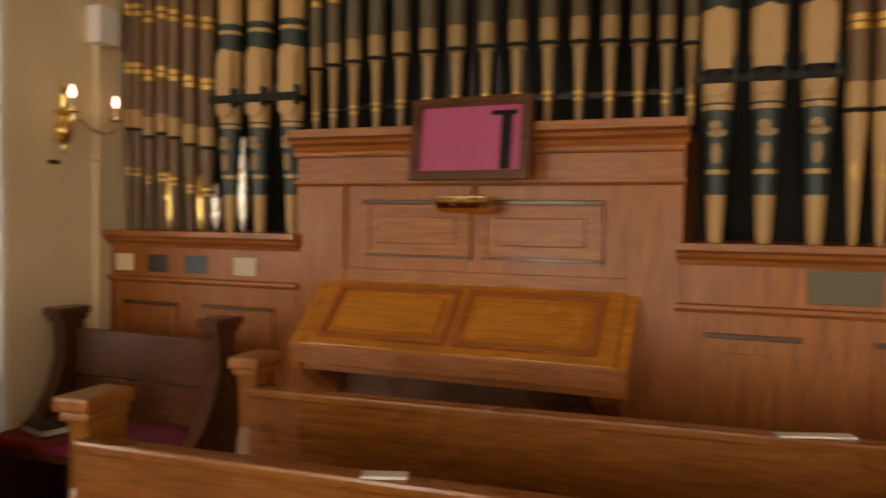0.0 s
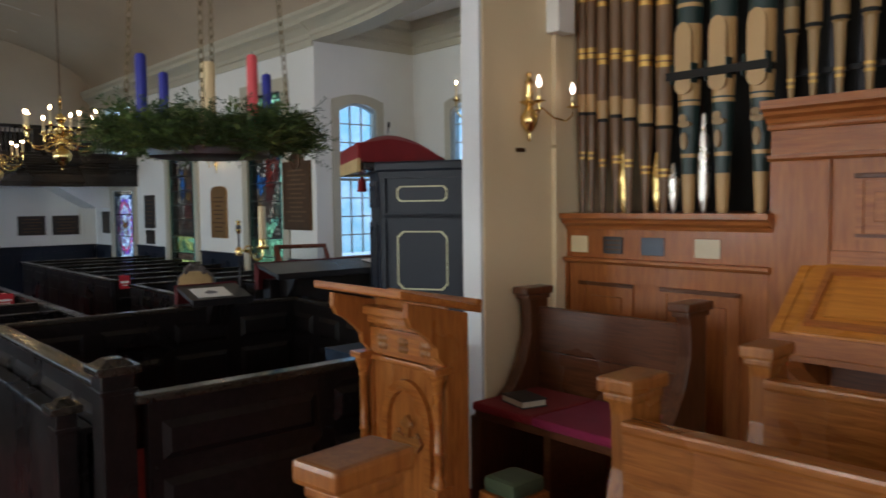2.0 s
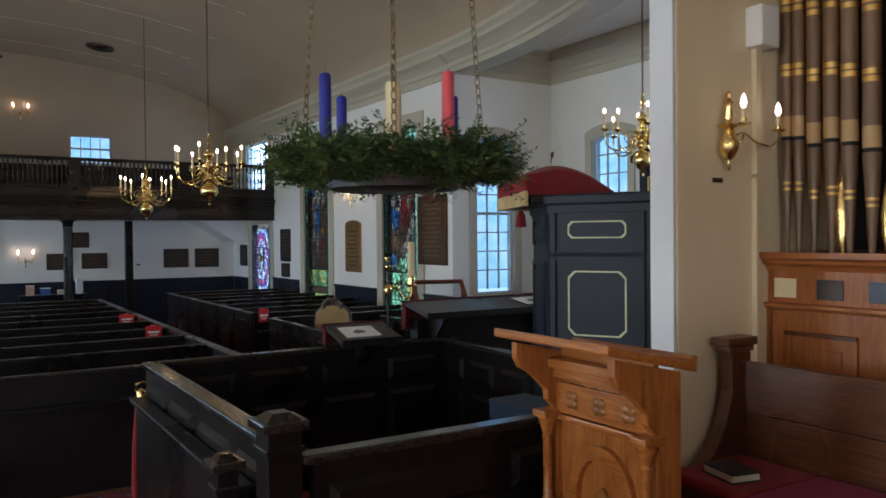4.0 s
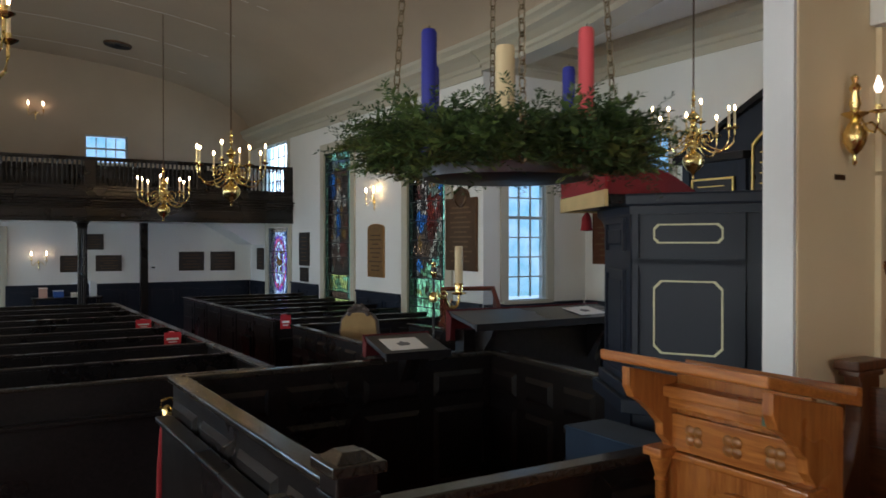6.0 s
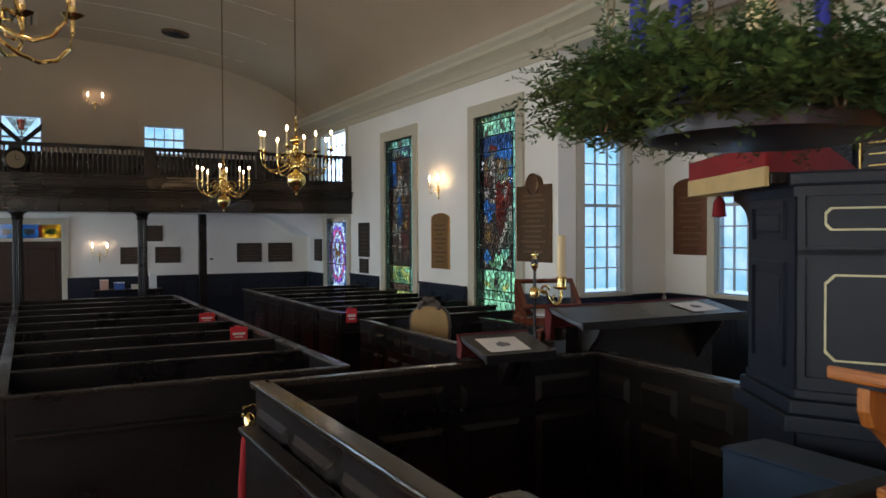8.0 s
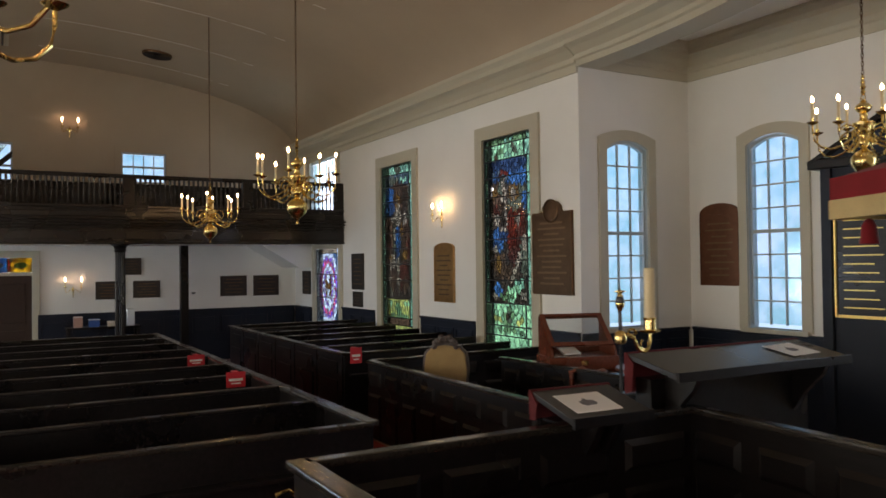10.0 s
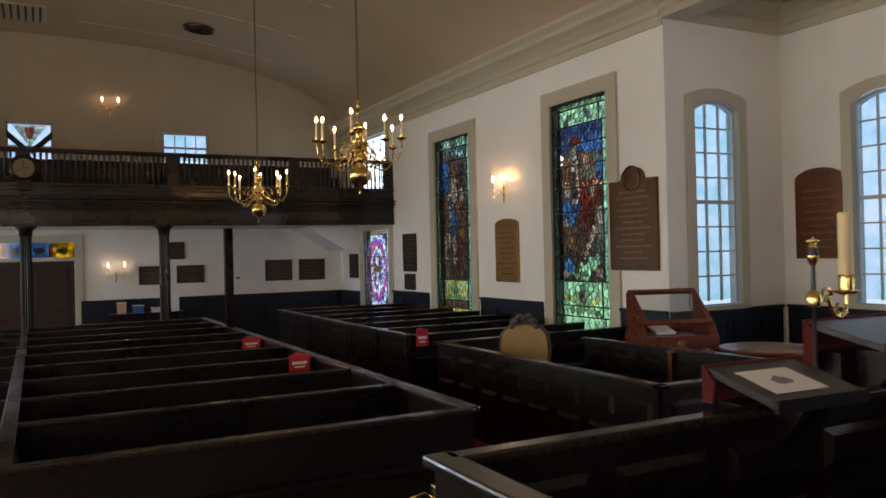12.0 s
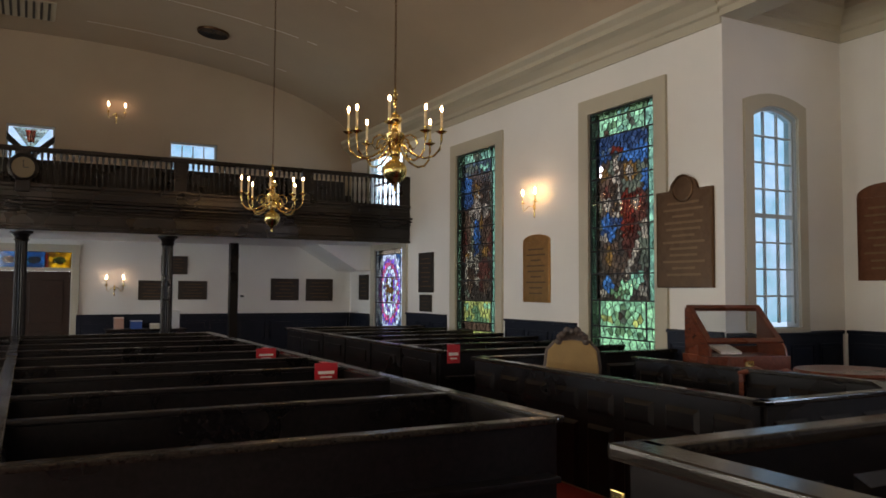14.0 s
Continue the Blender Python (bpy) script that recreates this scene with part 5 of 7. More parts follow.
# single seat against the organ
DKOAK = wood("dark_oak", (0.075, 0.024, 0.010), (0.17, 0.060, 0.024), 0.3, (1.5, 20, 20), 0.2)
DKOAKV = wood("dark_oak_end", (0.065, 0.021, 0.009), (0.15, 0.052, 0.02), 0.3, (20, 20, 1.6), 0.2)
seat = thing("choir_bench", "dark oak choir bench with red and magenta seat cushions", "bench", pose(0, 0, 0))
for x in (-3.30, -2.34):
    stall_end(seat, x, 2.97, 1.53, DKOAKV, 0.42)
part("backrest", boxes((-3.27, 3.00, F1 + 0.3, -2.37, 3.03, 1.18), (-3.27, 2.996, 1.185, -2.37, 3.03, 1.42), bev=0.004), DKOAK, seat)
part("seat", boxes((-3.27, 2.52, 0.90, -2.37, 3.0, 0.94), bev=0.006), DKOAK, seat)
part("seat_cushion", boxes((-3.27, 2.50, 0.94, -2.87, 2.99, 0.985), bev=0.016), REDCLOTH, seat, "dark red cushion")
part("seat_cushion", boxes((-2.865, 2.50, 0.94, -2.37, 2.99, 0.985), bev=0.016), MAGENTA, seat, "magenta cushion")
part("seat_support", boxes((-2.84, 2.56, F1, -2.80, 2.98, 0.90)), DKOAK, seat)
kn = thing("floor_cushion", "long magenta cushion on the platform before the bench", "cushion", pose(-2.40, 2.2, F1))
part("cushion", boxes((-0.30, -0.15, 0, 0.45, 0.25, 0.24), bev=0.03), MAGENTA, kn)
kg = thing("kneeler", "green needlework kneeler beside the lectern", "kneeler", pose(-2.70, 2.22, F1))
part("cushion", boxes((-0.10, -0.10, 0.33, 0.09, 0.10, 0.40), bev=0.025), cloth("green_needlework", (0.07, 0.10, 0.05)), kg)
part("stool", boxes((-0.11, -0.11, 0.28, 0.10, 0.11, 0.33), (-0.10, -0.10, 0, -0.06, 0.10, 0.28), (0.05, -0.10, 0, 0.09, 0.10, 0.28), bev=0.006), OAKH, kg)
bk = thing("book", "closed black book with cream page edges on the seat", "book", pose(-3.06, 2.66, 0.985, 0, 0, -14))
part("page_block", boxes((-0.095, -0.067, 0.006, 0.092, 0.067, 0.034)), paint("page_edges", (0.70, 0.64, 0.50), 0.8), bk)
part("cover", boxes((-0.10, -0.072, 0.034, 0.10, 0.072, 0.041), (-0.10, -0.072, 0.0, 0.10, 0.072, 0.006), bev=0.002), paint("black_bookcloth", (0.02, 0.02, 0.022), 0.6), bk)


def choir_row(x, y, turn, length, z1, ztop, label):
    row = thing("choir_stall", label, "choir stall", pose(x, y, 0, 0, 0, turn), group="choir stalls")
    stall_end(row, 0, 0.06, z1, STALLV, 0.16, 0.13)
    part("back_board", boxes((0.03, -0.015, F1, length, 0.02, ztop - 0.03)), STALL, row)
    part("top_rail", boxes((0.03, -0.03, ztop - 0.035, length, 0.035, ztop), bev=0.010), STALL, row)
    part("seat", boxes((0.03, 0.02, F1 + 0.42, length, 0.40, F1 + 0.46), bev=0.006), STALL, row)
    return row


choir_row(-1.62, 1.48, 3, 3.6, 1.535, 1.435, "polished golden oak choir stall with a block-topped end")
choir_row(-1.60, 2.17, 4, 3.8, 1.53, 1.435, "polished golden oak choir stall standing before the organ")
choir_row(-1.47, 0.50, 8, 1.2, 1.575, 1.38, "short golden oak choir stall with a broad block-topped end")
for k, (x, y, s) in enumerate(((-0.75, 1.525, 0.05), (0.15, 2.29, 0.10))):
    hb = thing("hymn_sheets", "small pile of loose white sheets on the stall", "papers", pose(x, y, 1.436, 0, 0, 20))
    part("sheet", boxes((-s, -0.02, 0, s, 0.02, 0.006)), WHITE, hb)

# unseen windows added in the opposite wall, with lamps that fill the nave
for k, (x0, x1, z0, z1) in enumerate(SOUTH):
    clear_window("added_south_window", x1 - x0, z0, z1, 4, 8, pose((x0 + x1) / 2, YS, 0, 0, 0, 180), 0.0, "unseen sash window added in the opposite wall to let light in")
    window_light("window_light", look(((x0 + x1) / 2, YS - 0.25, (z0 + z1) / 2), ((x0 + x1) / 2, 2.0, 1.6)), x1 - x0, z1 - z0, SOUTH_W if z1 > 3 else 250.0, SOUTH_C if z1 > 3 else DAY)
structure("backdrop_south", boxes((FX, YS - 1.6, -0.1, XE, YS - 1.55, 5.0)), OUT, "pale daylight added outside the unseen opposite windows", "backdrop")

# cool fill lamp added behind the unseen recess window
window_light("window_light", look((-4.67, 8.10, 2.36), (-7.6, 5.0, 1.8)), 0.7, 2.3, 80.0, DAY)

# unseen window and lamp added to brighten the partition and organ
clear_window("added_east_window", 1.4, 1.0, 3.6, 4, 8, pose(XE, -1.9, 0, 0, 0, -90), 0.0, "unseen sash window added in the end wall to let light in")
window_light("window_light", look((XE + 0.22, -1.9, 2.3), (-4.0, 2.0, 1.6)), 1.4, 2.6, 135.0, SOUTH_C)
structure("backdrop_east", boxes((XE + 1.2, -4.0, 0.0, XE + 1.25, 0.5, 5.0)), OUT, "pale daylight added outside the unseen end window", "backdrop")

# ---------- organ ----------
OY = 3.39
org = thing("pipe_organ", "reddish oak pipe organ with stencilled pipes and a closed keyboard lid", "organ", pose(0, 0, 0))
TAN = paint("tan_pipe_paint", (0.50, 0.31, 0.13), 0.4, 0.12)
GREEN = paint("dark_green_pipe_paint", (0.018, 0.040, 0.038), 0.35, 0.2)
MAUVE = paint("brown_mauve_pipe_paint", (0.17, 0.092, 0.046), 0.38, 0.18)
OLIVE = paint("olive_pipe_paint", (0.085, 0.070, 0.038), 0.38, 0.18)
GOLDP = metal("gold_leaf_band", (0.72, 0.45, 0.14), 0.35)
TANDK = paint("dull_tan_pipe_paint", (0.33, 0.205, 0.085), 0.4, 0.14)
TIN = metal("plain_tin", (0.75, 0.74, 0.70), 0.22)
# black for the stays, and for shade behind pipes and in their mouths
BLACK = paint("black_stay_and_shade_paint", (0.012, 0.011, 0.010), 0.8)


def cornice_run(parent, x0, x1, z, y, mat, deep=0.07, h=0.09):
    prof = [(0, 0), (0.012, 0), (0.02, 0.02), (0.045, 0.035), (0.05, 0.05), (deep, 0.062), (deep, h), (0, h)]
    part("cornice", sweep(prof, [(x0, y, z), (x1, y, z)]), mat, parent)


def moulded_panel(parent, x0, x1, z0, z1, y, mat, inner=None):
    part("panel_moulding", frame_bm(x0, x1, z0, z1, 0.030, y - 0.014, y + 0.002), mat, parent)
    part("panel_moulding", boxes((x0 - 0.03, y - 0.014, z0 - 0.03, x1 + 0.03, y + 0.002, z0)), mat, parent)
    part("panel", boxes((x0, y - 0.004, z0, x1, y + 0.004, z1)), inner or mat, parent)
    # dark oak moulding strips: shadow at panel head and foot put into their colour
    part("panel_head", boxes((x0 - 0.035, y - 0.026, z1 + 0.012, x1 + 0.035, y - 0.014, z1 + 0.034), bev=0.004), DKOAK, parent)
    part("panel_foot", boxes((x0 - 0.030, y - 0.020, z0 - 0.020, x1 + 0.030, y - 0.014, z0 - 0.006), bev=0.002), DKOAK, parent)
    part("raised_field", boxes((x0 + 0.045, y - 0.012, z0 + 0.045, x1 - 0.045, y - 0.004, z1 - 0.045), bev=0.006), inner or mat, parent)


def organ_base(x0, x1):
    b = part("case_base", boxes((x0, OY, F1, x1, OY + 0.75, 1.92)), ORGAN, org)
    cornice_run(b, x0 - 0.02, x1 + 0.02, 1.83, OY, ORGANH)
    part("ledge", sweep([(0, 0), (0.02, 0.0), (0.035, 0.015), (0.035, 0.03), (0, 0.035)], [(x0 - 0.02, OY, 1.635), (x1 + 0.01, OY, 1.635)]), ORGANH, b)
    for xa in (x0, x1 - 0.06):
        part("stile", boxes((xa, OY - 0.014, F1, xa + 0.06, OY - 0.001, 1.635), bev=0.003), ORGAN, b)
    part("skirting", boxes((x0, OY - 0.03, F1, x1, OY - 0.001, F1 + 0.14), bev=0.006), ORGANH, b)
    return b


bl = organ_base(-3.44, -2.17)
for x0, x1 in ((-3.26, -2.96), (-2.72, -2.34)):
    moulded_panel(bl, x0, x1, 0.70, 1.50, OY, ORGAN)
for x0, x1, mat in ((-3.36, -3.24, WAX), (-3.13, -3.00, IRON), (-2.88, -2.74, metal("slate_blue_plate", (0.16, 0.18, 0.22), 0.5)), (-2.56, -2.42, paint("pale_card", (0.60, 0.52, 0.38), 0.6))):
    plate = part("plate", boxes((x0, OY - 0.008, 1.695, x1, OY - 0.001, 1.79), bev=0.002), mat, bl, "small plate screwed to the frieze")
    if mat is IRON:
        for z in (1.715, 1.74, 1.765):
            part("text_bar", boxes((x0 + 0.015, OY - 0.0095, z, x1 - 0.015, OY - 0.008, z + 0.008)), BRONZE, plate)
brt = organ_base(-0.30, 2.2)
moulded_panel(brt, -0.17, 0.13, 0.70, 1.52, OY, OAK)
moulded_panel(brt, 0.45, 0.95, 0.70, 1.52, OY, OAK)
part("plate", boxes((0.18, OY - 0.012, 1.69, 0.44, OY - 0.001, 1.825), bev=0.003), paint("green_bronze_plate", (0.13, 0.12, 0.06), 0.45), brt, "green-bronze plate")
part("knob", lathe([(0.02, 0), (0.025, 0.01), (0.012, 0.02), (0, 0.022)], 12, at=(-3.46, OY - 0.02, 1.68)), IRON, bl)

ck = part("console_case", boxes((-2.17, OY + 0.012, F1, -0.30, OY + 0.75, 2.42)), ORGAN, org)
cornice_run(ck, -2.19, -0.28, 2.335, OY, ORGANH, 0.075, 0.10)
part("cornice", boxes((-2.18, OY - 0.03, 2.30, -0.29, OY + 0.012, 2.335), bev=0.012), ORGANH, ck)
part("frieze", boxes((-2.17, OY - 0.004, 2.19, -0.30, OY + 0.012, 2.30)), ORGANH, ck)
part("string_moulding", sweep([(0, 0), (0.02, 0.0), (0.035, 0.012), (0.035, 0.028), (0, 0.03)], [(-2.18, OY + 0.01, 2.16), (-0.29, OY + 0.01, 2.16)]), ORGANH, ck)
part("stile", boxes((-2.17, OY - 0.012, F1, -1.90, OY + 0.012, 2.16), bev=0.004), ORGAN, ck)
part("stile", boxes((-0.53, OY - 0.012, F1, -0.30, OY + 0.012, 2.16), bev=0.004), ORGAN, ck)
part("rail", boxes((-1.90, OY - 0.002, 1.68, -0.53, OY + 0.012, 1.76), bev=0.003), ORGANH, ck)
moulded_panel(ck, -1.76, -1.27, 1.84, 2.06, OY + 0.004, ORGANH)
moulded_panel(ck, -1.16, -0.66, 1.84, 2.06, OY + 0.004, ORGANH)
# keyboard lid
LID = wood("lid_oak", (0.46, 0.155, 0.020), (0.70, 0.27, 0.04), 0.25, (1.0, 12, 12), 0.3)
lid = part("keyboard_lid", prism([(OY - 0.004, 1.70), (OY - 0.30, 1.43), (OY - 0.30, 1.405), (OY - 0.004, 1.675)], -1.97, -0.52, "x", bev=0.004), LID, org)
q = (1.70 - 1.43) / 0.296
for x0, x1 in ((-1.86, -1.29), (-1.20, -0.63)):
    tilt = pose(0, OY, 1.706, -(90 - math.degrees(math.atan(q))), 0, 0)
    fr = part("lid_panel", frame_bm(x0, x1, -0.345, -0.075, 0.026, -0.018, 0.002), ORGANH, lid)
    box_fr = part("lid_panel", boxes((x0 - 0.026, -0.018, -0.371, x1 + 0.026, 0.002, -0.345), bev=0.004), ORGANH, lid)
    field = part("lid_field", boxes((x0 + 0.035, -0.012, -0.315, x1 - 0.035, 0.002, -0.105), bev=0.008), LID, lid)
    for ob in (fr, box_fr, field):
        ob.matrix_local = tilt
part("key_cheek", prism([(OY, 1.70), (OY, 1.30), (OY - 0.28, 1.30), (OY - 0.30, 1.42)], -2.02, -1.975, "x"), LID, org)
part("key_cheek", prism([(OY, 1.70), (OY, 1.30), (OY - 0.28, 1.30), (OY - 0.30, 1.42)], -0.515, -0.47, "x"), LID, org)
part("key_slip", boxes((-2.02, OY - 0.305, 1.33, -0.47, OY - 0.27, 1.42), bev=0.006), ORGANH, org)
part("key_bed", boxes((-2.00, OY - 0.27, 1.30, -0.49, OY - 0.002, 1.345)), ORGANH, org)
for x in (-2.0, -0.62):
    part("key_bracket", prism([(OY - 0.001, 1.30), (OY - 0.26, 1.30), (OY - 0.22, 1.26), (OY - 0.08, 1.18), (OY - 0.001, 1.02)], x, x + 0.10, "x", bev=0.005), ORGAN, org)
# dark oak puts the shade of the recess below the keys into colour
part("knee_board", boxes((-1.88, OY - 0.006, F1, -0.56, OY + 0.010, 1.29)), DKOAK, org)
# black sheet added where only dark space shows between the pipes
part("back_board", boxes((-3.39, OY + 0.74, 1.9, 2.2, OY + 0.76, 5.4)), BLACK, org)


def big_pipe(x, r, z0, top, y):
    """Stencilled pipe: tapering tan foot, dark green bands, arched tan mouth."""
    p = part("pipe", lathe([(r * 0.42, z0), (r * 0.57, z0 + 0.2)], 20, at=(x, y, 0)), TAN, org, smooth=True)
    def ring(name, za, zb, mat, k=1.0):
        ra, rb = (min(1.0, 0.42 + 0.75 * (q - z0)) * r * k for q in (za, zb))
        part(name, lathe([(ra, za), (rb, zb)], 20, at=(x, y, 0)), mat, p, smooth=True)
    ring("band", z0 + 0.20, z0 + 0.58, GREEN)
    ring("gold_band", z0 + 0.285, z0 + 0.305, TAN, 1.012)
    ring("gold_band", z0 + 0.55, z0 + 0.57, TAN, 1.012)
    ring("lower_lip", z0 + 0.58, z0 + 0.68, TAN)
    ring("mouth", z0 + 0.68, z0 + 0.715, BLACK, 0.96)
    ring("upper_lip", z0 + 0.715, z0 + 0.96, TAN)
    ring("band", z0 + 0.96, z0 + 1.10, GREEN, 1.0)
    ring("gold_band", z0 + 1.045, z0 + 1.065, TAN, 1.012)
    ring("tan_band", z0 + 1.10, z0 + 1.25, TAN)
    ring("band", z0 + 1.25, z0 + 1.27, GREEN)
    ring("tan_band", z0 + 1.27, z0 + 1.42, TAN)
    ring("band", z0 + 1.42, z0 + 1.60, GREEN)
    ring("tan_band", z0 + 1.60, top, TAN)
    # flattened lip with a rounded head, and painted scrolls
    lip = [(-r * 0.72, 0.715), (r * 0.72, 0.715)] + [(r * 0.72 * math.cos(math.pi * i / 10), 0.90 + 0.07 * math.sin(math.pi * i / 10)) for i in range(11)]
    part("lip_plate", prism([(x + a, z0 + b) for a, b in lip], y - r * 1.03, y - r * 0.6, "y"), TAN, p)
    lip = [(-r * 0.72, 0.68)] + [(-r * 0.72 * math.cos(math.pi * i / 10), 0.65 - 0.045 * math.sin(math.pi * i / 10)) for i in range(11)] + [(r * 0.72, 0.68)]
    part("lip_plate", prism([(x + a, z0 + b) for a, b in lip], y - r * 1.03, y - r * 0.6, "y"), TAN, p)
    for sx in (-0.95, 0.85):
        part("ear", boxes((x + sx * r, y - r * 1.25, z0 + 0.66, x + (sx + 0.1) * r, y - r * 0.4, z0 + 0.76)), GREEN, p)
    for k, (dx, dz, a, b) in enumerate(((0.0, 0.37, 0.28, 0.045), (0.05, 0.455, 0.55, 0.018), (-0.1, 0.485, 0.35, 0.022))):
        part("painted_scroll", prism([(x + r * (dx + a * math.cos(t * 0.63)), z0 + dz + b * math.sin(t * 0.63)) for t in range(10)], y - r * 0.90, y - r * 0.3, "y"), TANDK, p)


def small_pipe(x, r, z0, mouth, top, y, body, foot, slim=1.0):
    p = part("pipe", lathe([(r * 0.35, z0), (r * slim, mouth - 0.03), (r, mouth - 0.02)], 14, at=(x, y, 0)), foot, org, smooth=True)
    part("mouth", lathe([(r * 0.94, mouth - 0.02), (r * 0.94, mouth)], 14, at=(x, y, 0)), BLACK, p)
    part("lip", lathe([(r, mouth), (r, mouth + 0.10)], 14, at=(x, y, 0)), TAN if slim == 1.0 else TANDK, p, smooth=True)
    part("body", lathe([(r, mouth + 0.10), (r, top)], 14, at=(x, y, 0)), body, p, smooth=True)
    for z in (mouth + 0.30, mouth + 0.335, mouth + 0.62, mouth + 0.66):
        part("gold_band", lathe([(r * 1.02, z), (r * 1.02, z + 0.026)], 14, at=(x, y, 0)), GOLDP, p, smooth=True)
    for z in (mouth - 0.27, mouth - 0.24):
        k = (z - z0) / (mouth - 0.02 - z0)
        part("gold_band", lathe([(r * (0.35 + 0.65 * k) * 1.04, z), (r * (0.35 + 0.65 * k) * 1.06, z + 0.014)], 14, at=(x, y, 0)), GOLDP, p)


for x, r, m in ((-3.33, 0.030, 2.50), (-3.265, 0.031, 2.495), (-3.185, 0.035, 2.45), (-3.095, 0.037, 2.465), (-3.005, 0.039, 2.44), (-2.90, 0.041, 2.40), (-2.785, 0.043, 2.38)):
    small_pipe(x, r, 1.92, m, 3.9, OY + 0.06, MAUVE, MAUVE)
for x, h, mat in ((-3.05, 0.36, BRASS), (-2.835, 0.32, BRASS), (-2.735, 0.26, TIN), (-2.56, 0.50, TIN)):
    part("inner_pipe", lathe([(0.010, 1.92), (0.030, 2.02), (0.028, 2.03), (0.032, 2.10), (0.030, 1.92 + h * 0.6), (0.012, 1.92 + h), (0, 1.93 + h)], 16, at=(x, OY + 0.075, 0)), mat, org, smooth=True)
for x in (-2.655, -2.465, -2.265):
    big_pipe(x, 0.064, 1.92, 4.6, OY + 0.09)
for x in (-0.18, 0.01, 0.20):
    big_pipe(x, 0.072, 1.92, 4.6, OY + 0.09)
for x in (0.335, 0.43, 0.53, 0.63, 0.74, 0.85):
    small_pipe(x, 0.042, 1.92, 2.46, 3.9, OY + 0.07, MAUVE, TAN)
for i in range(15):
    u = (i - 7) / 7
    x = -1.21 + 0.92 * u * (1 + 0.14 * (1 - u * u))
    small_pipe(x, 0.043 - 0.010 * u * u, 2.42, 2.82 - 0.05 * u * u, 4.3, OY + 0.10, OLIVE, TANDK, 0.72)
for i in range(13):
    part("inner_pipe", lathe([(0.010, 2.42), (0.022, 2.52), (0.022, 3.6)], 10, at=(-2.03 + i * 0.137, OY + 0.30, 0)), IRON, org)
part("pipe_stay", boxes((-2.15, OY + 0.145, 2.56, -0.32, OY + 0.165, 2.585)), DARK, org)
part("pipe_stay", boxes((-0.27, OY + 0.002, 2.575, 0.29, OY + 0.010, 2.605)), BLACK, org)
part("pipe_stay", boxes((-2.74, OY + 0.005, 2.60, -2.19, OY + 0.012, 2.64)), BLACK, org)

# organ mirror on the console, its reflection painted on, and its brass lamp
mr = thing("organ_mirror", "wooden framed organ mirror with a magenta reflection painted on its board", "framed board", pose(-1.21, OY - 0.135, 2.185, -7, 0, -5))
part("frame", frame_bm(-0.25, 0.25, 0.035, 0.325, 0.04, -0.02, 0.02), DKOAK, mr)
part("frame", boxes((-0.29, -0.02, -0.005, 0.29, 0.02, 0.035), bev=0.004), DKOAK, mr)
# magenta and the dark shape are a reflection put into colour
part("board", boxes((-0.25, 0.0, 0.035, 0.25, 0.012, 0.325)), paint("magenta_reflection", (0.52, 0.09, 0.22), 0.35, 0.08), mr)
part("dark_post", boxes((0.15, -0.006, 0.04, 0.20, -0.0005, 0.28), (0.10, -0.006, 0.28, 0.22, -0.0005, 0.30)), DARK, mr)
lp = thing("organ_lamp", "small brass picture lamp with a rounded shade", "lamp", pose(-1.22, OY - 0.12, 2.085))
part("shade", prism([(0.08 * math.cos(math.pi * i / 8), 0.02 - 0.075 * math.sin(math.pi * i / 8)) for i in range(9)], -0.12, 0.12, "x", bev=0.004), BRASS, lp)
part("stem", tube([(0, 0.06, 0.0), (0, 0.10, 0.05), (0, 0.12, 0.10)], 0.008), BRASS, lp)

# ---------- wreath ----------
WX, WYC = -3.10, 1.07
wr = thing("advent_wreath", "hanging evergreen wreath with blue, pink and ivory candles", "wreath", pose(WX, WYC, 2.15))
PEWTER = metal("grey_painted_metal", (0.17, 0.19, 0.22), 0.30)
part("pan", lathe([(0, 0.008), (0.190, 0.008), (0.208, 0.014), (0.216, 0.040), (0.206, 0.040), (0.198, 0.020), (0, 0.020)], 48), PEWTER, wr, smooth=True)
part("ring_frame", tube([(0.265 * math.cos(t * 0.2618), 0.265 * math.sin(t * 0.2618), 0.055) for t in range(25)], 0.006, 6), IRON, wr)
BLUEW = paint("blue_wax", (0.025, 0.035, 0.30), 0.4, 0.06)
PINKW = paint("pink_wax", (0.72, 0.10, 0.12), 0.4, 0.06)
for dx, dy, mat in ((0.06, -0.26, BLUEW), (0.26, 0.04, PINKW), (-0.07, 0.27, BLUEW), (-0.26, -0.06, BLUEW)):
    c = part("candle", lathe([(0.0185, 0.058), (0.018, 0.335), (0.014, 0.343), (0, 0.340)], 20, at=(dx, dy, 0)), mat, wr, smooth=True)
    part("wick", tube([(dx, dy, 0.338), (dx + 0.002, dy, 0.352)], 0.0015, 5), LEAD, c)
part("pillar_candle", lathe([(0.026, 0.02), (0.025, 0.345), (0.022, 0.352), (0, 0.348)], 24), WAX, wr, "thick ivory candle", smooth=True)


def leaf_material(name, a, b):
    m, nt, bs = material(name)
    g = nt.nodes.new("ShaderNodeNewGeometry")
    c = ramp(nt, g.outputs["Random Per Island"], [(0.0, a), (1.0, b)])
    nt.links.new(c, bs.inputs["Base Color"])
    bs.inputs["Roughness"].default_value = 0.5
    bs.inputs["Subsurface Weight"].default_value = 0.0
    return m


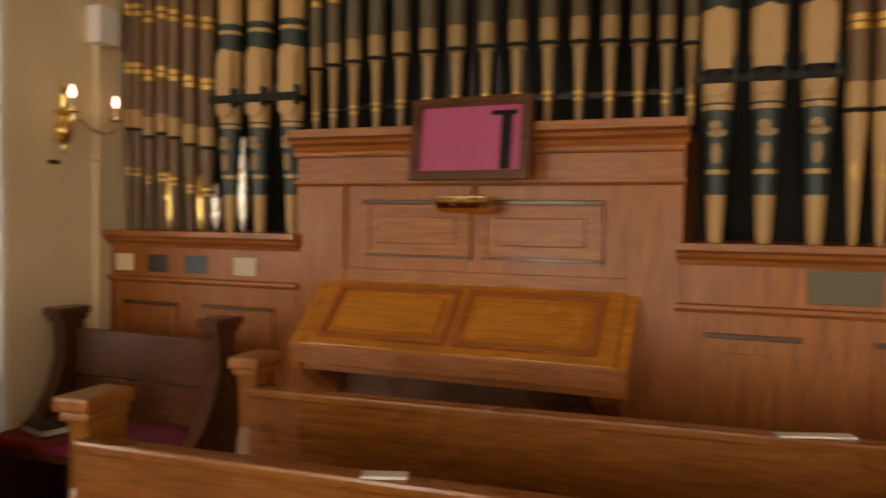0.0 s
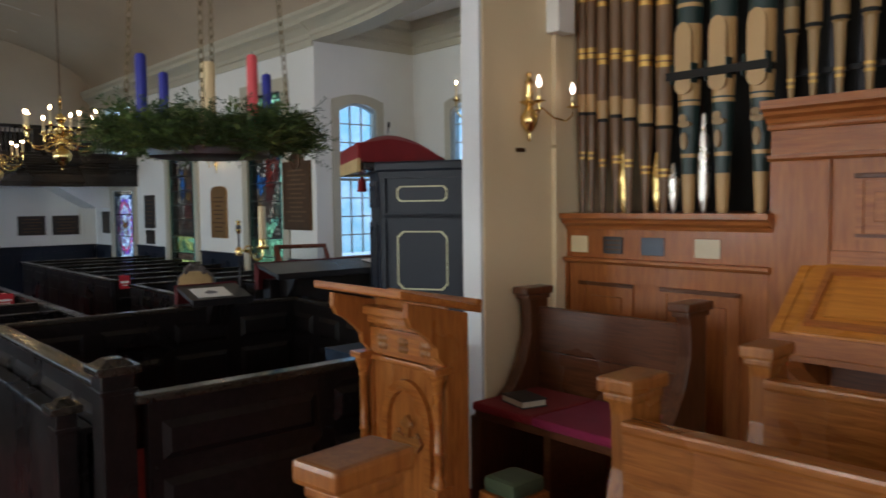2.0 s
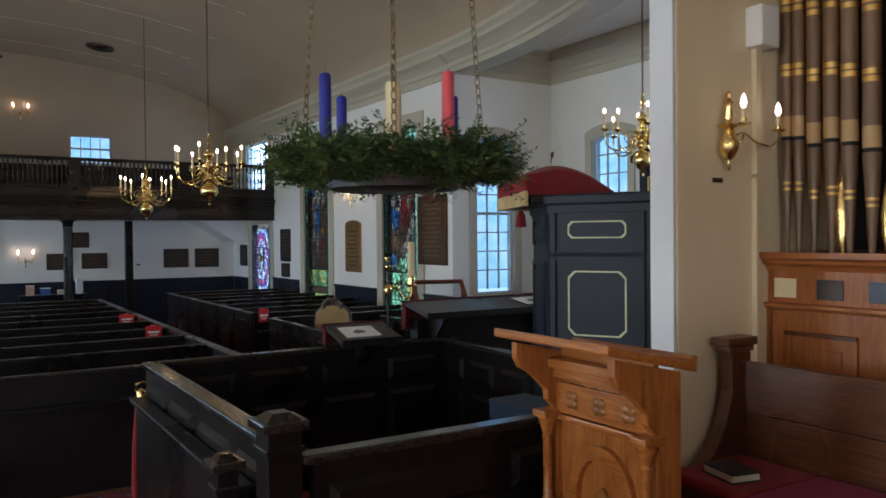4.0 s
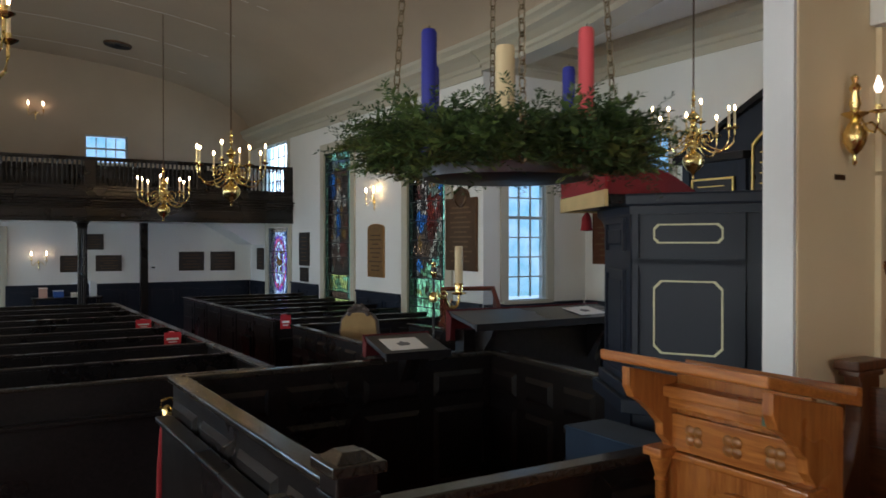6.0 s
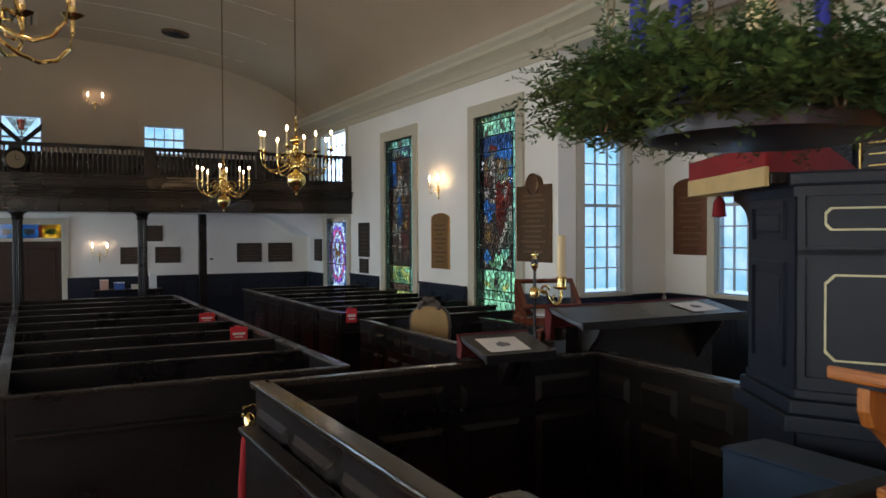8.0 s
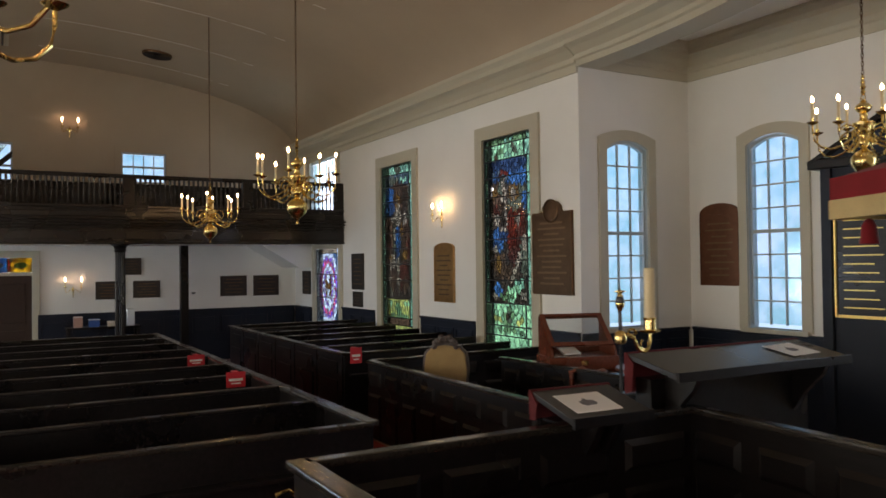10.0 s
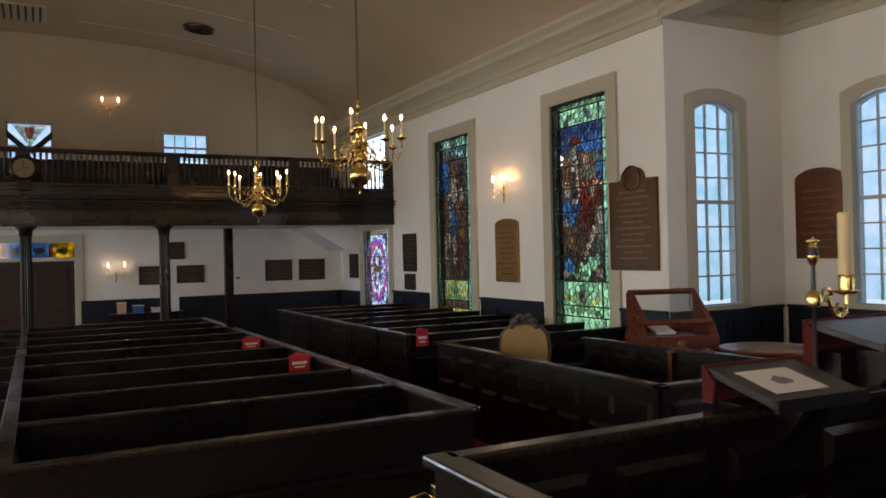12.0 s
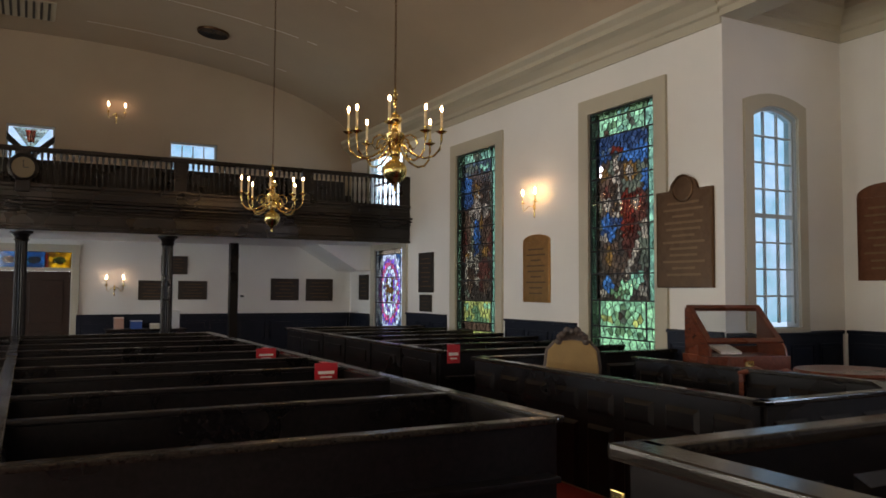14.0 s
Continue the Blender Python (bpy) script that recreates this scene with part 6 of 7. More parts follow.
def sprigs(rnd, count, leaflet, length, r0, r1, spread, up):
    bm = bmesh.new()
    for _ in range(count):
        t = rnd.uniform(0, 2 * math.pi)
        r = rnd.uniform(r0, r1)
        base = Vector((r * math.cos(t), r * math.sin(t), rnd.uniform(0.03, 0.125)))
        out = Vector((math.cos(t), math.sin(t), 0))
        d = (out * rnd.uniform(-0.3, 1.0) + Vector((rnd.uniform(-1, 1), rnd.uniform(-1, 1), rnd.uniform(-0.20, up))) * spread).normalized()
        Ln = length * rnd.uniform(0.6, 1.3)
        n = int(Ln / 0.009)
        side = d.cross(Vector((0, 0, 1)))
        side = side.normalized() if side.length > 0.1 else Vector((1, 0, 0))
        upv = side.cross(d)
        for i in range(n):
            s = i / n
            p = base + d * Ln * s + Vector((0, 0, -0.025 * s * s))
            for sg in (-1, 1):
                roll = rnd.uniform(-0.9, 0.9)
                w = (side * sg * math.cos(roll) + upv * math.sin(roll) + d * 0.7).normalized()
                ll = leaflet * rnd.uniform(0.7, 1.2) * (1 - 0.5 * s)
                wd = d.cross(w).normalized().cross(w) * ll * 0.16
                q = p + w * ll
                mid = p + w * ll * 0.5
                a = bm.verts.new(p)
                b = bm.verts.new(mid + wd)
                c = bm.verts.new(q)
                e = bm.verts.new(mid - wd)
                bm.faces.new((a, b, c, e))
    return bm


rnd = random.Random(11)
part("fir_foliage", sprigs(rnd, 820, 0.028, 0.14, 0.20, 0.33, 0.7, 0.8), leaf_material("fir_green", (0.016, 0.042, 0.016), (0.070, 0.125, 0.038)), wr)
part("leafy_foliage", sprigs(rnd, 300, 0.038, 0.12, 0.20, 0.35, 0.8, 1.0), leaf_material("box_leaf_green", (0.035, 0.075, 0.020), (0.130, 0.190, 0.050)), wr)
part("trailing_foliage", sprigs(rnd, 40, 0.028, 0.16, 0.28, 0.34, 0.6, 0.5), leaf_material("trailing_green", (0.022, 0.052, 0.018), (0.080, 0.120, 0.030)), wr)


def chain(p, q, link=0.034, wire=0.0032, rx=0.010):
    """Interlocked links from p to q."""
    bm = bmesh.new()
    p, q = Vector(p), Vector(q)
    d = (q - p).normalized()
    n = int((q - p).length / (link * 0.74))
    u = d.cross(Vector((1, 0.2, 0))).normalized()
    v = d.cross(u).normalized()
    for k in range(n):
        c = p + d * (k + 0.5) * link * 0.74
        a = u if k % 2 else v
        other = v if k % 2 else u
        pts = 10
        rings = []
        for i in range(pts):
            t = 2 * math.pi * i / pts
            ctr = c + d * math.cos(t) * link * 0.5 + a * math.sin(t) * rx
            nrm = (d * math.cos(t) * rx + a * math.sin(t) * link * 0.5).normalized()
            rings.append([bm.verts.new(ctr + nrm * wire * math.cos(s * math.pi / 2) + other * wire * math.sin(s * math.pi / 2)) for s in range(4)])
        for i in range(pts):
            j = (i + 1) % pts
            for s in range(4):
                w = (s + 1) % 4
                bm.faces.new((rings[i][s], rings[j][s], rings[j][w], rings[i][w]))
    return bm


for t in (1.08, 2.65, 4.22, 5.79):
    part("chain", chain((0.29 * math.cos(t), 0.29 * math.sin(t), 0.03), (0.03 * math.cos(t), 0.03 * math.sin(t), vault_z(WYC) - 2.19), 0.042, 0.0024, 0.009), metal("dull_brass_chain", (0.22, 0.17, 0.10), 0.4) if t < 1.1 else bpy.data.materials["dull_brass_chain"], wr)
part("ceiling_hook", lathe([(0.05, vault_z(WYC) - 2.15), (0.05, vault_z(WYC) - 2.18), (0.01, vault_z(WYC) - 2.21), (0, vault_z(WYC) - 2.21)], 16), BRASS, wr)

# ---------- chandeliers ----------


def chandelier(x, y, z_ball, s, top, arms, phase, label):
    ch = thing("chandelier", label, "chandelier", pose(x, y, z_ball), group="brass chandeliers")
    prof = [(0, -0.19), (0.012, -0.185), (0.016, -0.165), (0.008, -0.15), (0.022, -0.13), (0.035, -0.115), (0.07, -0.09), (0.105, -0.04), (0.112, 0.0), (0.105, 0.035), (0.07, 0.075), (0.035, 0.095), (0.028, 0.11),
            (0.045, 0.125), (0.056, 0.15), (0.050, 0.18), (0.044, 0.205), (0.060, 0.245), (0.080, 0.295), (0.090, 0.315), (0.090, 0.332), (0.060, 0.342), (0.036, 0.358), (0.030, 0.385), (0.036, 0.402), (0.030, 0.415), (0.052, 0.432), (0.066, 0.455), (0.066, 0.472), (0.048, 0.495), (0.024, 0.510), (0.030, 0.520), (0.014, 0.532), (0.0, 0.536)]
    part("stem", lathe([(r * s, z * s) for r, z in prof], 24), BRASS, ch, smooth=True)
    part("hook_ring", tube([(0.022 * s * math.cos(t * 0.63), 0, (0.555 + 0.024 * math.sin(t * 0.63)) * s) for t in range(11)], 0.006 * s), BRASS, ch, smooth=True)
    part("finial", lathe([(r * s, z * s) for r, z in ((0, 0.575), (0.016, 0.585), (0.022, 0.605), (0.012, 0.622), (0.026, 0.645), (0.014, 0.668), (0.022, 0.690), (0.011, 0.710), (0.017, 0.728), (0.008, 0.745), (0, 0.765))], 12), BRASS, ch, smooth=True)
    part("suspension_chain", chain((0, 0, 0.755 * s), (0, 0, top - z_ball), 0.05, 0.004, 0.010), BRONZE, ch)
    arm_pts = [(0.06, 0.20), (0.085, 0.255), (0.14, 0.275), (0.19, 0.245), (0.205, 0.19), (0.175, 0.145), (0.14, 0.155), (0.13, 0.19)]
    s_pts = [(0.06, 0.20), (0.12, 0.13), (0.19, 0.085), (0.27, 0.06), (0.35, 0.08), (0.405, 0.14), (0.42, 0.22), (0.42, 0.28)]
    for k in range(arms):
        t = phase + 2 * math.pi * k / arms
        lift = 0.05 if k % 2 else 0.0
        m = pose(0, 0, lift * s, 0, 0, math.degrees(t))
        a = part("arm", tube([(r * s, 0, z * s) for r, z in s_pts], 0.0098 * s, 8), BRASS, ch, smooth=True)
        a.matrix_local = m
        part("scroll", tube([(r * s, 0, z * s) for r, z in arm_pts], 0.0082 * s, 6), BRASS, a, smooth=True)
        part("drip_pan", lathe([(0.008 * s, 0.275 * s), (0.045 * s, 0.295 * s), (0.052 * s, 0.302 * s), (0.046 * s, 0.304 * s), (0.016 * s, 0.300 * s), (0.018 * s, 0.335 * s), (0, 0.335 * s)], 16, at=(0.42 * s, 0, 0)), BRASS, a, smooth=True)
        part("candle_tube", lathe([(0.0125 * s, 0.335 * s), (0.0125 * s, 0.475 * s), (0.006 * s, 0.480 * s)], 10, at=(0.42 * s, 0, 0)), WAX, a, smooth=True)
        part("bulb", lathe([(0.006 * s, 0.480 * s), (0.011 * s, 0.493 * s), (0.0130 * s, 0.504 * s), (0.009 * s, 0.520 * s), (0, 0.534 * s)], 10, at=(0.42 * s, 0, 0)), FLAME, a, smooth=True)
    return ch


chandelier(-11.45, 2.80, 2.66, 1.04, vault_z(2.8), 8, 0.25, "polished brass chandelier with eight lit candle bulbs")
chandelier(-15.95, 2.90, 2.58, 1.04, vault_z(2.9), 8, 0.45, "polished brass chandelier with eight lit candle bulbs")
chandelier(-7.15, 6.45, 2.86, 1.0, 4.86, 8, 0.1, "polished brass chandelier hanging in the recess")
chandelier(-7.40, -0.40, 2.97, 1.36, vault_z(-0.4), 8, 0.3, "large brass chandelier with lit candle bulbs over the pews")
# unseen chandelier added for warm light on choir and organ
chandelier(-2.10, -2.00, 2.95, 1.36, vault_z(-2.0), 8, 0.3, "unseen large brass chandelier added to light the choir")
# second unseen chandelier, added over the pews beyond
chandelier(-13.50, -3.40, 2.60, 1.04, vault_z(-3.4), 8, 0.3, "polished brass chandelier with eight lit candle bulbs")


def sconce(m, label, ornate=False, s=1.0):
    """Wall sconce in the plane y=0 of m, standing out towards -y."""
    bulb_mat = DIMBULB if ornate else SOFTBULB if s > 1.0 else MIDBULB
    sc = thing("wall_sconce", label, "wall lamp", m, group="wall sconces")
    part("back_plate", lathe([(0, -0.03), (0.02, -0.028), (0.05 * s, -0.012), (0.06 * s, 0)], 20), BRASS, sc, smooth=True).matrix_local = pose(0, 0, 0, 90)
    if ornate:
        part("stem", lathe([(r * 0.80, z * 0.72) for r, z in ((0, -0.22), (0.012, -0.20), (0.010, -0.15), (0.03, -0.13), (0.055, -0.08), (0.06, -0.03), (0.035, 0.02), (0.02, 0.05), (0.065, 0.08), (0.068, 0.085), (0.02, 0.10), (0.03, 0.14), (0.018, 0.20), (0.03, 0.23), (0.012, 0.26), (0.02, 0.29), (0, 0.31))], 18, at=(0, -0.06, 0)), BRASS, sc, smooth=True)
        for ax, ay in ((-0.075, -0.20), (0.28, -0.13)):
            arm = part("arm", tube([(0, -0.06, 0.0), (ax * 0.3, -0.06 + (ay + 0.06) * 0.3, 0.03), (ax * 0.55, -0.06 + (ay + 0.06) * 0.55, -0.02), (ax * 0.85, -0.06 + (ay + 0.06) * 0.85, -0.035), (ax, ay, 0.0), (ax, ay, 0.045)], 0.005), BRASS, sc, smooth=True)
            part("drip_pan", lathe([(0.006, 0.035), (0.032, 0.042), (0.034, 0.047), (0.012, 0.05), (0.012, 0.07), (0, 0.07)], 14, at=(ax, ay, 0)), BRASS, arm, smooth=True)
            part("candle_tube", lathe([(0.010, 0.07), (0.010, 0.115), (0, 0.117)], 10, at=(ax, ay, 0)), WAX, arm, smooth=True)
            part("bulb", lathe([(0.006, 0.115), (0.014, 0.13), (0.015, 0.142), (0.009, 0.165), (0, 0.185)], 10, at=(ax, ay, 0)), bulb_mat, arm, smooth=True)
        return sc
    part("stem", lathe([(0, -0.16), (0.008, -0.15), (0.012, -0.10), (0.008, -0.05), (0.022, -0.02), (0.014, 0.03), (0.008, 0.06), (0, 0.08)], 12, at=(0, -0.04, 0)), BRASS, sc, smooth=True)
    for sx in (-1, 1):
        arm = part("arm", tube([(0, -0.05, 0), (sx * 0.05, -0.09, 0.02), (sx * 0.10, -0.12, -0.04), (sx * 0.13, -0.13, -0.05), (sx * 0.15, -0.13, 0.0), (sx * 0.15, -0.13, 0.05)], 0.005), BRASS, sc, smooth=True)
        part("drip_pan", lathe([(0.006, 0.045), (0.035, 0.055), (0.036, 0.06), (0.012, 0.062), (0.012, 0.09), (0, 0.09)], 14, at=(sx * 0.15, -0.13, 0)), BRASS, arm, smooth=True)
        part("candle_tube", lathe([(0.010, 0.09), (0.010, 0.17), (0, 0.172)], 10, at=(sx * 0.15, -0.13, 0)), WAX, arm, smooth=True)
        part("bulb", lathe([(0.006, 0.17), (0.014, 0.19), (0.015, 0.205), (0.009, 0.235), (0, 0.26)], 10, at=(sx * 0.15, -0.13, 0)), bulb_mat, arm, smooth=True)
    return sc


sconce(pose(-13.87, WY, 2.72), "brass two-arm wall sconce with lit candle bulbs", s=1.1)
sconce(pose(FX, 1.22, 4.86, 0, 0, 90), "brass two-arm wall sconce above the gallery")
sconce(pose(FX, 1.27, 1.55, 0, 0, 90), "brass two-arm wall sconce below the gallery")
sconce(pose(FX, -1.95, 1.55, 0, 0, 90), "brass two-arm wall sconce below the gallery")
sconce(pose(-3.40, 3.01, 2.47, 0, 0, 90), "ornate brass two-arm wall sconce beside the organ", True)
tagl = thing("wall_tag", "small brown plaque below the sconce", "plaque", pose(-3.40, 3.0, 2.262, 0, 0, 90))
part("plate", boxes((-0.035, -0.006, 0, 0.035, -0.001, 0.022)), BRONZE, tagl)
spk = thing("wall_box", "small white box on the wall beside the organ", "loudspeaker", pose(-3.40, 3.28, 2.93, 0, 0, 90))
part("case", boxes((-0.07, -0.10, 0, 0.07, -0.002, 0.20), bev=0.01), PLASTER, spk)
part("conduit", boxes((-0.02, -0.03, -0.62, 0.02, -0.002, 0.0), (-0.02, -0.03, -1.9, 0.0, -0.002, -0.64)), CREAM, spk)

# ---------- plaques ----------


def plaque(m, w, h, mat, label, crest=0.0, bars=8, arch=False, out=0.0):
    p = thing("wall_plaque", label, "plaque", m, group="memorial plaques")
    if arch:
        ol = [(-w / 2, 0), (w / 2, 0), (w / 2, h)] + [(w / 2 * math.cos(math.pi * i / 10), h + crest * math.sin(math.pi * i / 10)) for i in range(1, 10)] + [(-w / 2, h)]
    elif crest:
        c = crest
        ol = [(-w / 2, 0), (w / 2, 0), (w / 2, h), (w * 0.26, h)] + [(w * 0.24 * math.cos(math.pi * i / 10), h + 0.02 + c * math.sin(math.pi * i / 10)) for i in range(0, 11)] + [(-w * 0.26, h), (-w / 2, h)]
    else:
        ol = [(-w / 2, 0), (w / 2, 0), (w / 2, h), (-w / 2, h)]
    part("plate", prism(ol, -0.03 - out, -0.002, "y", bev=0.004), mat, p)
    part("rim", frame_bm(-w / 2 + 0.02, w / 2 - 0.02, 0.02, h - 0.02, 0.012, -0.036 - out, -0.029 - out), mat, p)
    if crest and not arch:
        md = part("medallion", lathe([(w * 0.19, 0), (w * 0.19, 0.014), (w * 0.165, 0.020), (w * 0.155, 0.010), (0, 0.012)], 24), mat, p, smooth=True)
        md.matrix_local = pose(0, -0.029 - out, h - 0.02 + crest * 0.25, 90)
    for k in range(bars):
        z = h * 0.9 - (k + 0.5) * h * 0.8 / bars
        ww = w * 0.38 * (0.75 + 0.25 * math.sin(k * 2.3))
        part("text_bar", boxes((-ww, -0.033 - out, z - h * 0.012, ww, -0.0295 - out, z + h * 0.012)), PLQ_TEXT, p)
    return p


PLQ_TEXT = metal("worn_raised_letters", (0.26, 0.16, 0.09), 0.5)
DARKPLQ = metal("dark_plaque", (0.10, 0.085, 0.075), 0.5)
COPPER = metal("copper_plaque", (0.52, 0.28, 0.11), 0.30)
plaque(pose(-11.06, WY, 1.59), 0.81, 1.06, BRONZE, "large bronze memorial plaque with a round crest", 0.13, 12, out=0.012)
plaque(pose(-13.85, WY, 1.39), 0.63, 0.86, COPPER, "copper memorial plaque with an arched head", 0.085, 9, True)
plaque(pose(-17.27, WY, 1.51), 0.56, 0.71, DARKPLQ, "dark rectangular memorial plaque", 0, 7)
plaque(pose(-17.28, WY, 1.17), 0.45, 0.30, DARKPLQ, "small dark memorial plaque", 0, 4)
plaque(pose(-20.18, WY, 1.34), 0.50, 0.53, DARKPLQ, "dark rectangular memorial plaque", 0, 5)
plaque(pose(-10.03, 7.97, 1.68), 0.63, 0.93, metal("reddish_bronze", (0.20, 0.085, 0.05), 0.36), "reddish bronze plaque with an arched head", 0.13, 9, True)
for yc, z, w, h in ((4.60, 1.32, 0.60, 0.46), (5.36, 1.31, 0.60, 0.47), (1.95, 1.33, 0.50, 0.38), (2.72, 1.34, 0.56, 0.37), (2.36, 1.84, 0.50, 0.36)):
    plaque(pose(FX, yc, z, 0, 0, 90), w, h, DARKPLQ, "dark rectangular plaque on the end wall", 0, 5)

# ---------- reredos ----------
rd = thing("reredos", "dark panelled reredos with pointed pediment and gilt-framed tablets", "reredos", pose(-7.08, 7.96, F0))
RX = 1.45
part("backing", boxes((-RX, -0.10, 0, RX, -0.004, 3.12)), NAVY, rd)
part("pediment", prism([(-RX - 0.04, 3.20), (RX + 0.04, 3.20), (0, 3.95)], -0.105, -0.004, "y"), NAVY, rd)
part("pediment_moulding", prism([(-RX - 0.12, 3.18), (-RX - 0.02, 3.18), (0, 3.90), (RX + 0.02, 3.18), (RX + 0.12, 3.18), (0, 3.99)], -0.19, -0.105, "y"), DARK, rd)
for x0, x1 in ((-RX - 0.10, -0.46), (0.46, RX + 0.10)):
    part("entablature", boxes((x0, -0.20, 3.10, x1, -0.004, 3.20), bev=0.01), DARK, rd)
for x in (-RX + 0.08, -0.52, 0.52, RX - 0.08):
    part("pilaster", boxes((x - 0.06, -0.15, 0, x + 0.06, -0.10, 3.10), bev=0.01), NAVY, rd)
GILTM = metal("gilt_frame", (0.80, 0.55, 0.18), 0.35)
for x0, x1, z0, z1, head in ((-1.28, -0.64, 1.50, 2.88, 0.0), (0.64, 1.28, 1.50, 2.88, 0.0), (-0.38, 0.38, 1.50, 3.46, 0.22)):
    tb = part("tablet", boxes((x0, -0.130, z0, x1, -0.106, z1 - head)), DARK, rd)
    part("gilt_frame", frame_bm(x0 + 0.02, x1 - 0.02, z0, z1, 0.022, -0.15, -0.12, head), GILTM, tb)
    part("gilt_frame", boxes((x0, -0.15, z0 - 0.03, x1, -0.12, z0)), GILTM, tb)
    for k in range(14):
        z = z0 + 0.08 + k * (z1 - head - z0 - 0.16) / 13
        part("text_bar", boxes((x0 + 0.10, -0.134, z - 0.006, x1 - 0.10 - 0.05 * (k % 3), -0.1305, z + 0.006)), GILTM, tb)

# ---------- things in the nave ----------
ch = thing("armchair", "carved armchair with tan upholstered back and grey crest", "armchair", pose(-10.60, 4.20, F0, 0, 0, 52))
TANCL = cloth("tan_upholstery", (0.42, 0.27, 0.12))
FRW = wood("grey_brown_carved_wood", (0.05, 0.035, 0.035), (0.13, 0.10, 0.09), 0.4)
bo = [(-0.20, 0.50), (0.20, 0.50), (0.245, 0.95), (0.225, 1.12), (0.15, 1.20), (0.0, 1.22), (-0.15, 1.20), (-0.225, 1.12), (-0.245, 0.95)]
part("back_frame", prism([(a * 1.08, b) for a, b in bo], 0.0, 0.05, "y", bev=0.01), FRW, ch)
part("backrest", prism([(a * 0.97, b * 0.985 + 0.005) for a, b in bo], -0.045, 0.0, "y", bev=0.015), TANCL, ch)
crest = part("crest", lathe([(0, -0.03), (0.06, -0.025), (0.10, -0.01), (0.11, 0)], 16), FRW, ch, smooth=True)
crest.matrix_local = pose(0, -0.04, 1.19, 90)
rnd = random.Random(3)
for k in range(9):
    t = math.pi * k / 8
    o = part("carved_leaf", lathe([(0, -0.025), (0.025, -0.012), (0.035, 0), (0.025, 0.012), (0, 0.025)], 10), FRW, ch, smooth=True)
    o.matrix_local = pose(0.12 * math.cos(t), -0.04, 1.19 + 0.11 * math.sin(t) * (1 if k % 2 else 0.8), 90)
part("seat", boxes((-0.27, -0.50, 0.40, 0.27, 0.0, 0.50), bev=0.03), TANCL, ch)
for sx in (-1, 1):
    part("leg", lathe([(0.022, 0), (0.03, 0.15), (0.02, 0.25), (0.032, 0.40)], 10, at=(sx * 0.24, -0.46, 0)), FRW, ch, smooth=True)
    part("leg", boxes((sx * 0.24 - 0.025, -0.02, 0, sx * 0.24 + 0.025, 0.03, 0.50), bev=0.006), FRW, ch)
    part("armrest", tube([(sx * 0.25, 0.0, 0.74), (sx * 0.29, -0.2, 0.73), (sx * 0.28, -0.42, 0.70), (sx * 0.27, -0.45, 0.5)], 0.022), FRW, ch, smooth=True)

MAHOG = wood("mahogany", (0.10, 0.022, 0.012), (0.22, 0.06, 0.03), 0.25, (1.5, 16, 16), 0.3)
gc = thing("display_case", "sloped mahogany display case with a glass lid", "display case", pose(-10.02, 5.49, 0.0, 0, 0, 72))
gc.scale = (1.32, 1, 1)
part("case_base", boxes((-0.30, -0.42, 0.84, 0.30, 0.03, 0.99), bev=0.006), MAHOG, gc)
part("case_side", prism([(-0.42, 0.99), (0.03, 0.99), (0.03, 1.40), (0.0, 1.40), (-0.40, 1.06)], -0.28, -0.265, "x"), MAHOG, gc)
part("case_side", prism([(-0.42, 0.99), (0.03, 0.99), (0.03, 1.40), (0.0, 1.40), (-0.40, 1.06)], 0.265, 0.28, "x"), MAHOG, gc)
part("case_back", boxes((-0.265, 0.015, 0.99, 0.265, 0.03, 1.05)), MAHOG, gc)
part("case_back_rail", boxes((-0.265, 0.010, 1.37, 0.265, 0.03, 1.40)), MAHOG, gc)
lidf = part("lid_frame", frame_bm(-0.235, 0.235, -0.45, -0.05, 0.04, -0.012, 0.012), MAHOG, gc)
lidf.matrix_local = pose(0, 0.02, 1.425, -50)
ff = part("lid_rail", boxes((-0.275, -0.012, -0.50, 0.275, 0.012, -0.45)), MAHOG, gc)
ff.matrix_local = pose(0, 0.02, 1.425, -50)
gp = part("lid_glass", boxes((-0.235, -0.002, -0.45, 0.235, 0.002, -0.05)), glass("case_glass", lambda nt: (0.9, 0.93, 0.95)), gc)
gp.matrix_local = pose(0, 0.02, 1.425, -50)
part("label_plate", boxes((-0.03, -0.425, 0.90, 0.03, -0.42, 0.95)), BRASS, gc)
part("open_book", prism([(-0.30, 1.0), (-0.08, 1.05), (-0.08, 1.07), (-0.30, 1.02)], -0.15, 0.0, "x"), WHITE, gc)
for sx in (-0.26, 0.26):
    for sy in (-0.38, 0.0):
        part("leg", boxes((sx - 0.025, sy - 0.025, F0, sx + 0.025, sy + 0.025, 0.84), bev=0.005), MAHOG, gc)
tb = thing("side_table", "polished reddish table with a rounded top", "table", pose(-8.95, 5.75, F0, 0, 0, 30))
part("tabletop", lathe([(0, 0.99), (0.42, 0.99), (0.43, 1.0), (0.42, 1.02), (0, 1.02)], 32), MAHOG, tb, smooth=True)
part("apron", lathe([(0.36, 0.89), (0.36, 0.99)], 32), MAHOG, tb, smooth=True)
for t in (0.6, 2.2, 3.7, 5.3):
    part("leg", lathe([(0.018, 0), (0.03, 0.3), (0.02, 0.5), (0.035, 0.9)], 10, at=(0.3 * math.cos(t), 0.3 * math.sin(t), 0)), MAHOG, tb, smooth=True)
cr = thing("chair", "low curved reddish chair beside the table", "chair", pose(-9.15, 5.05, F0, 0, 0, 200))
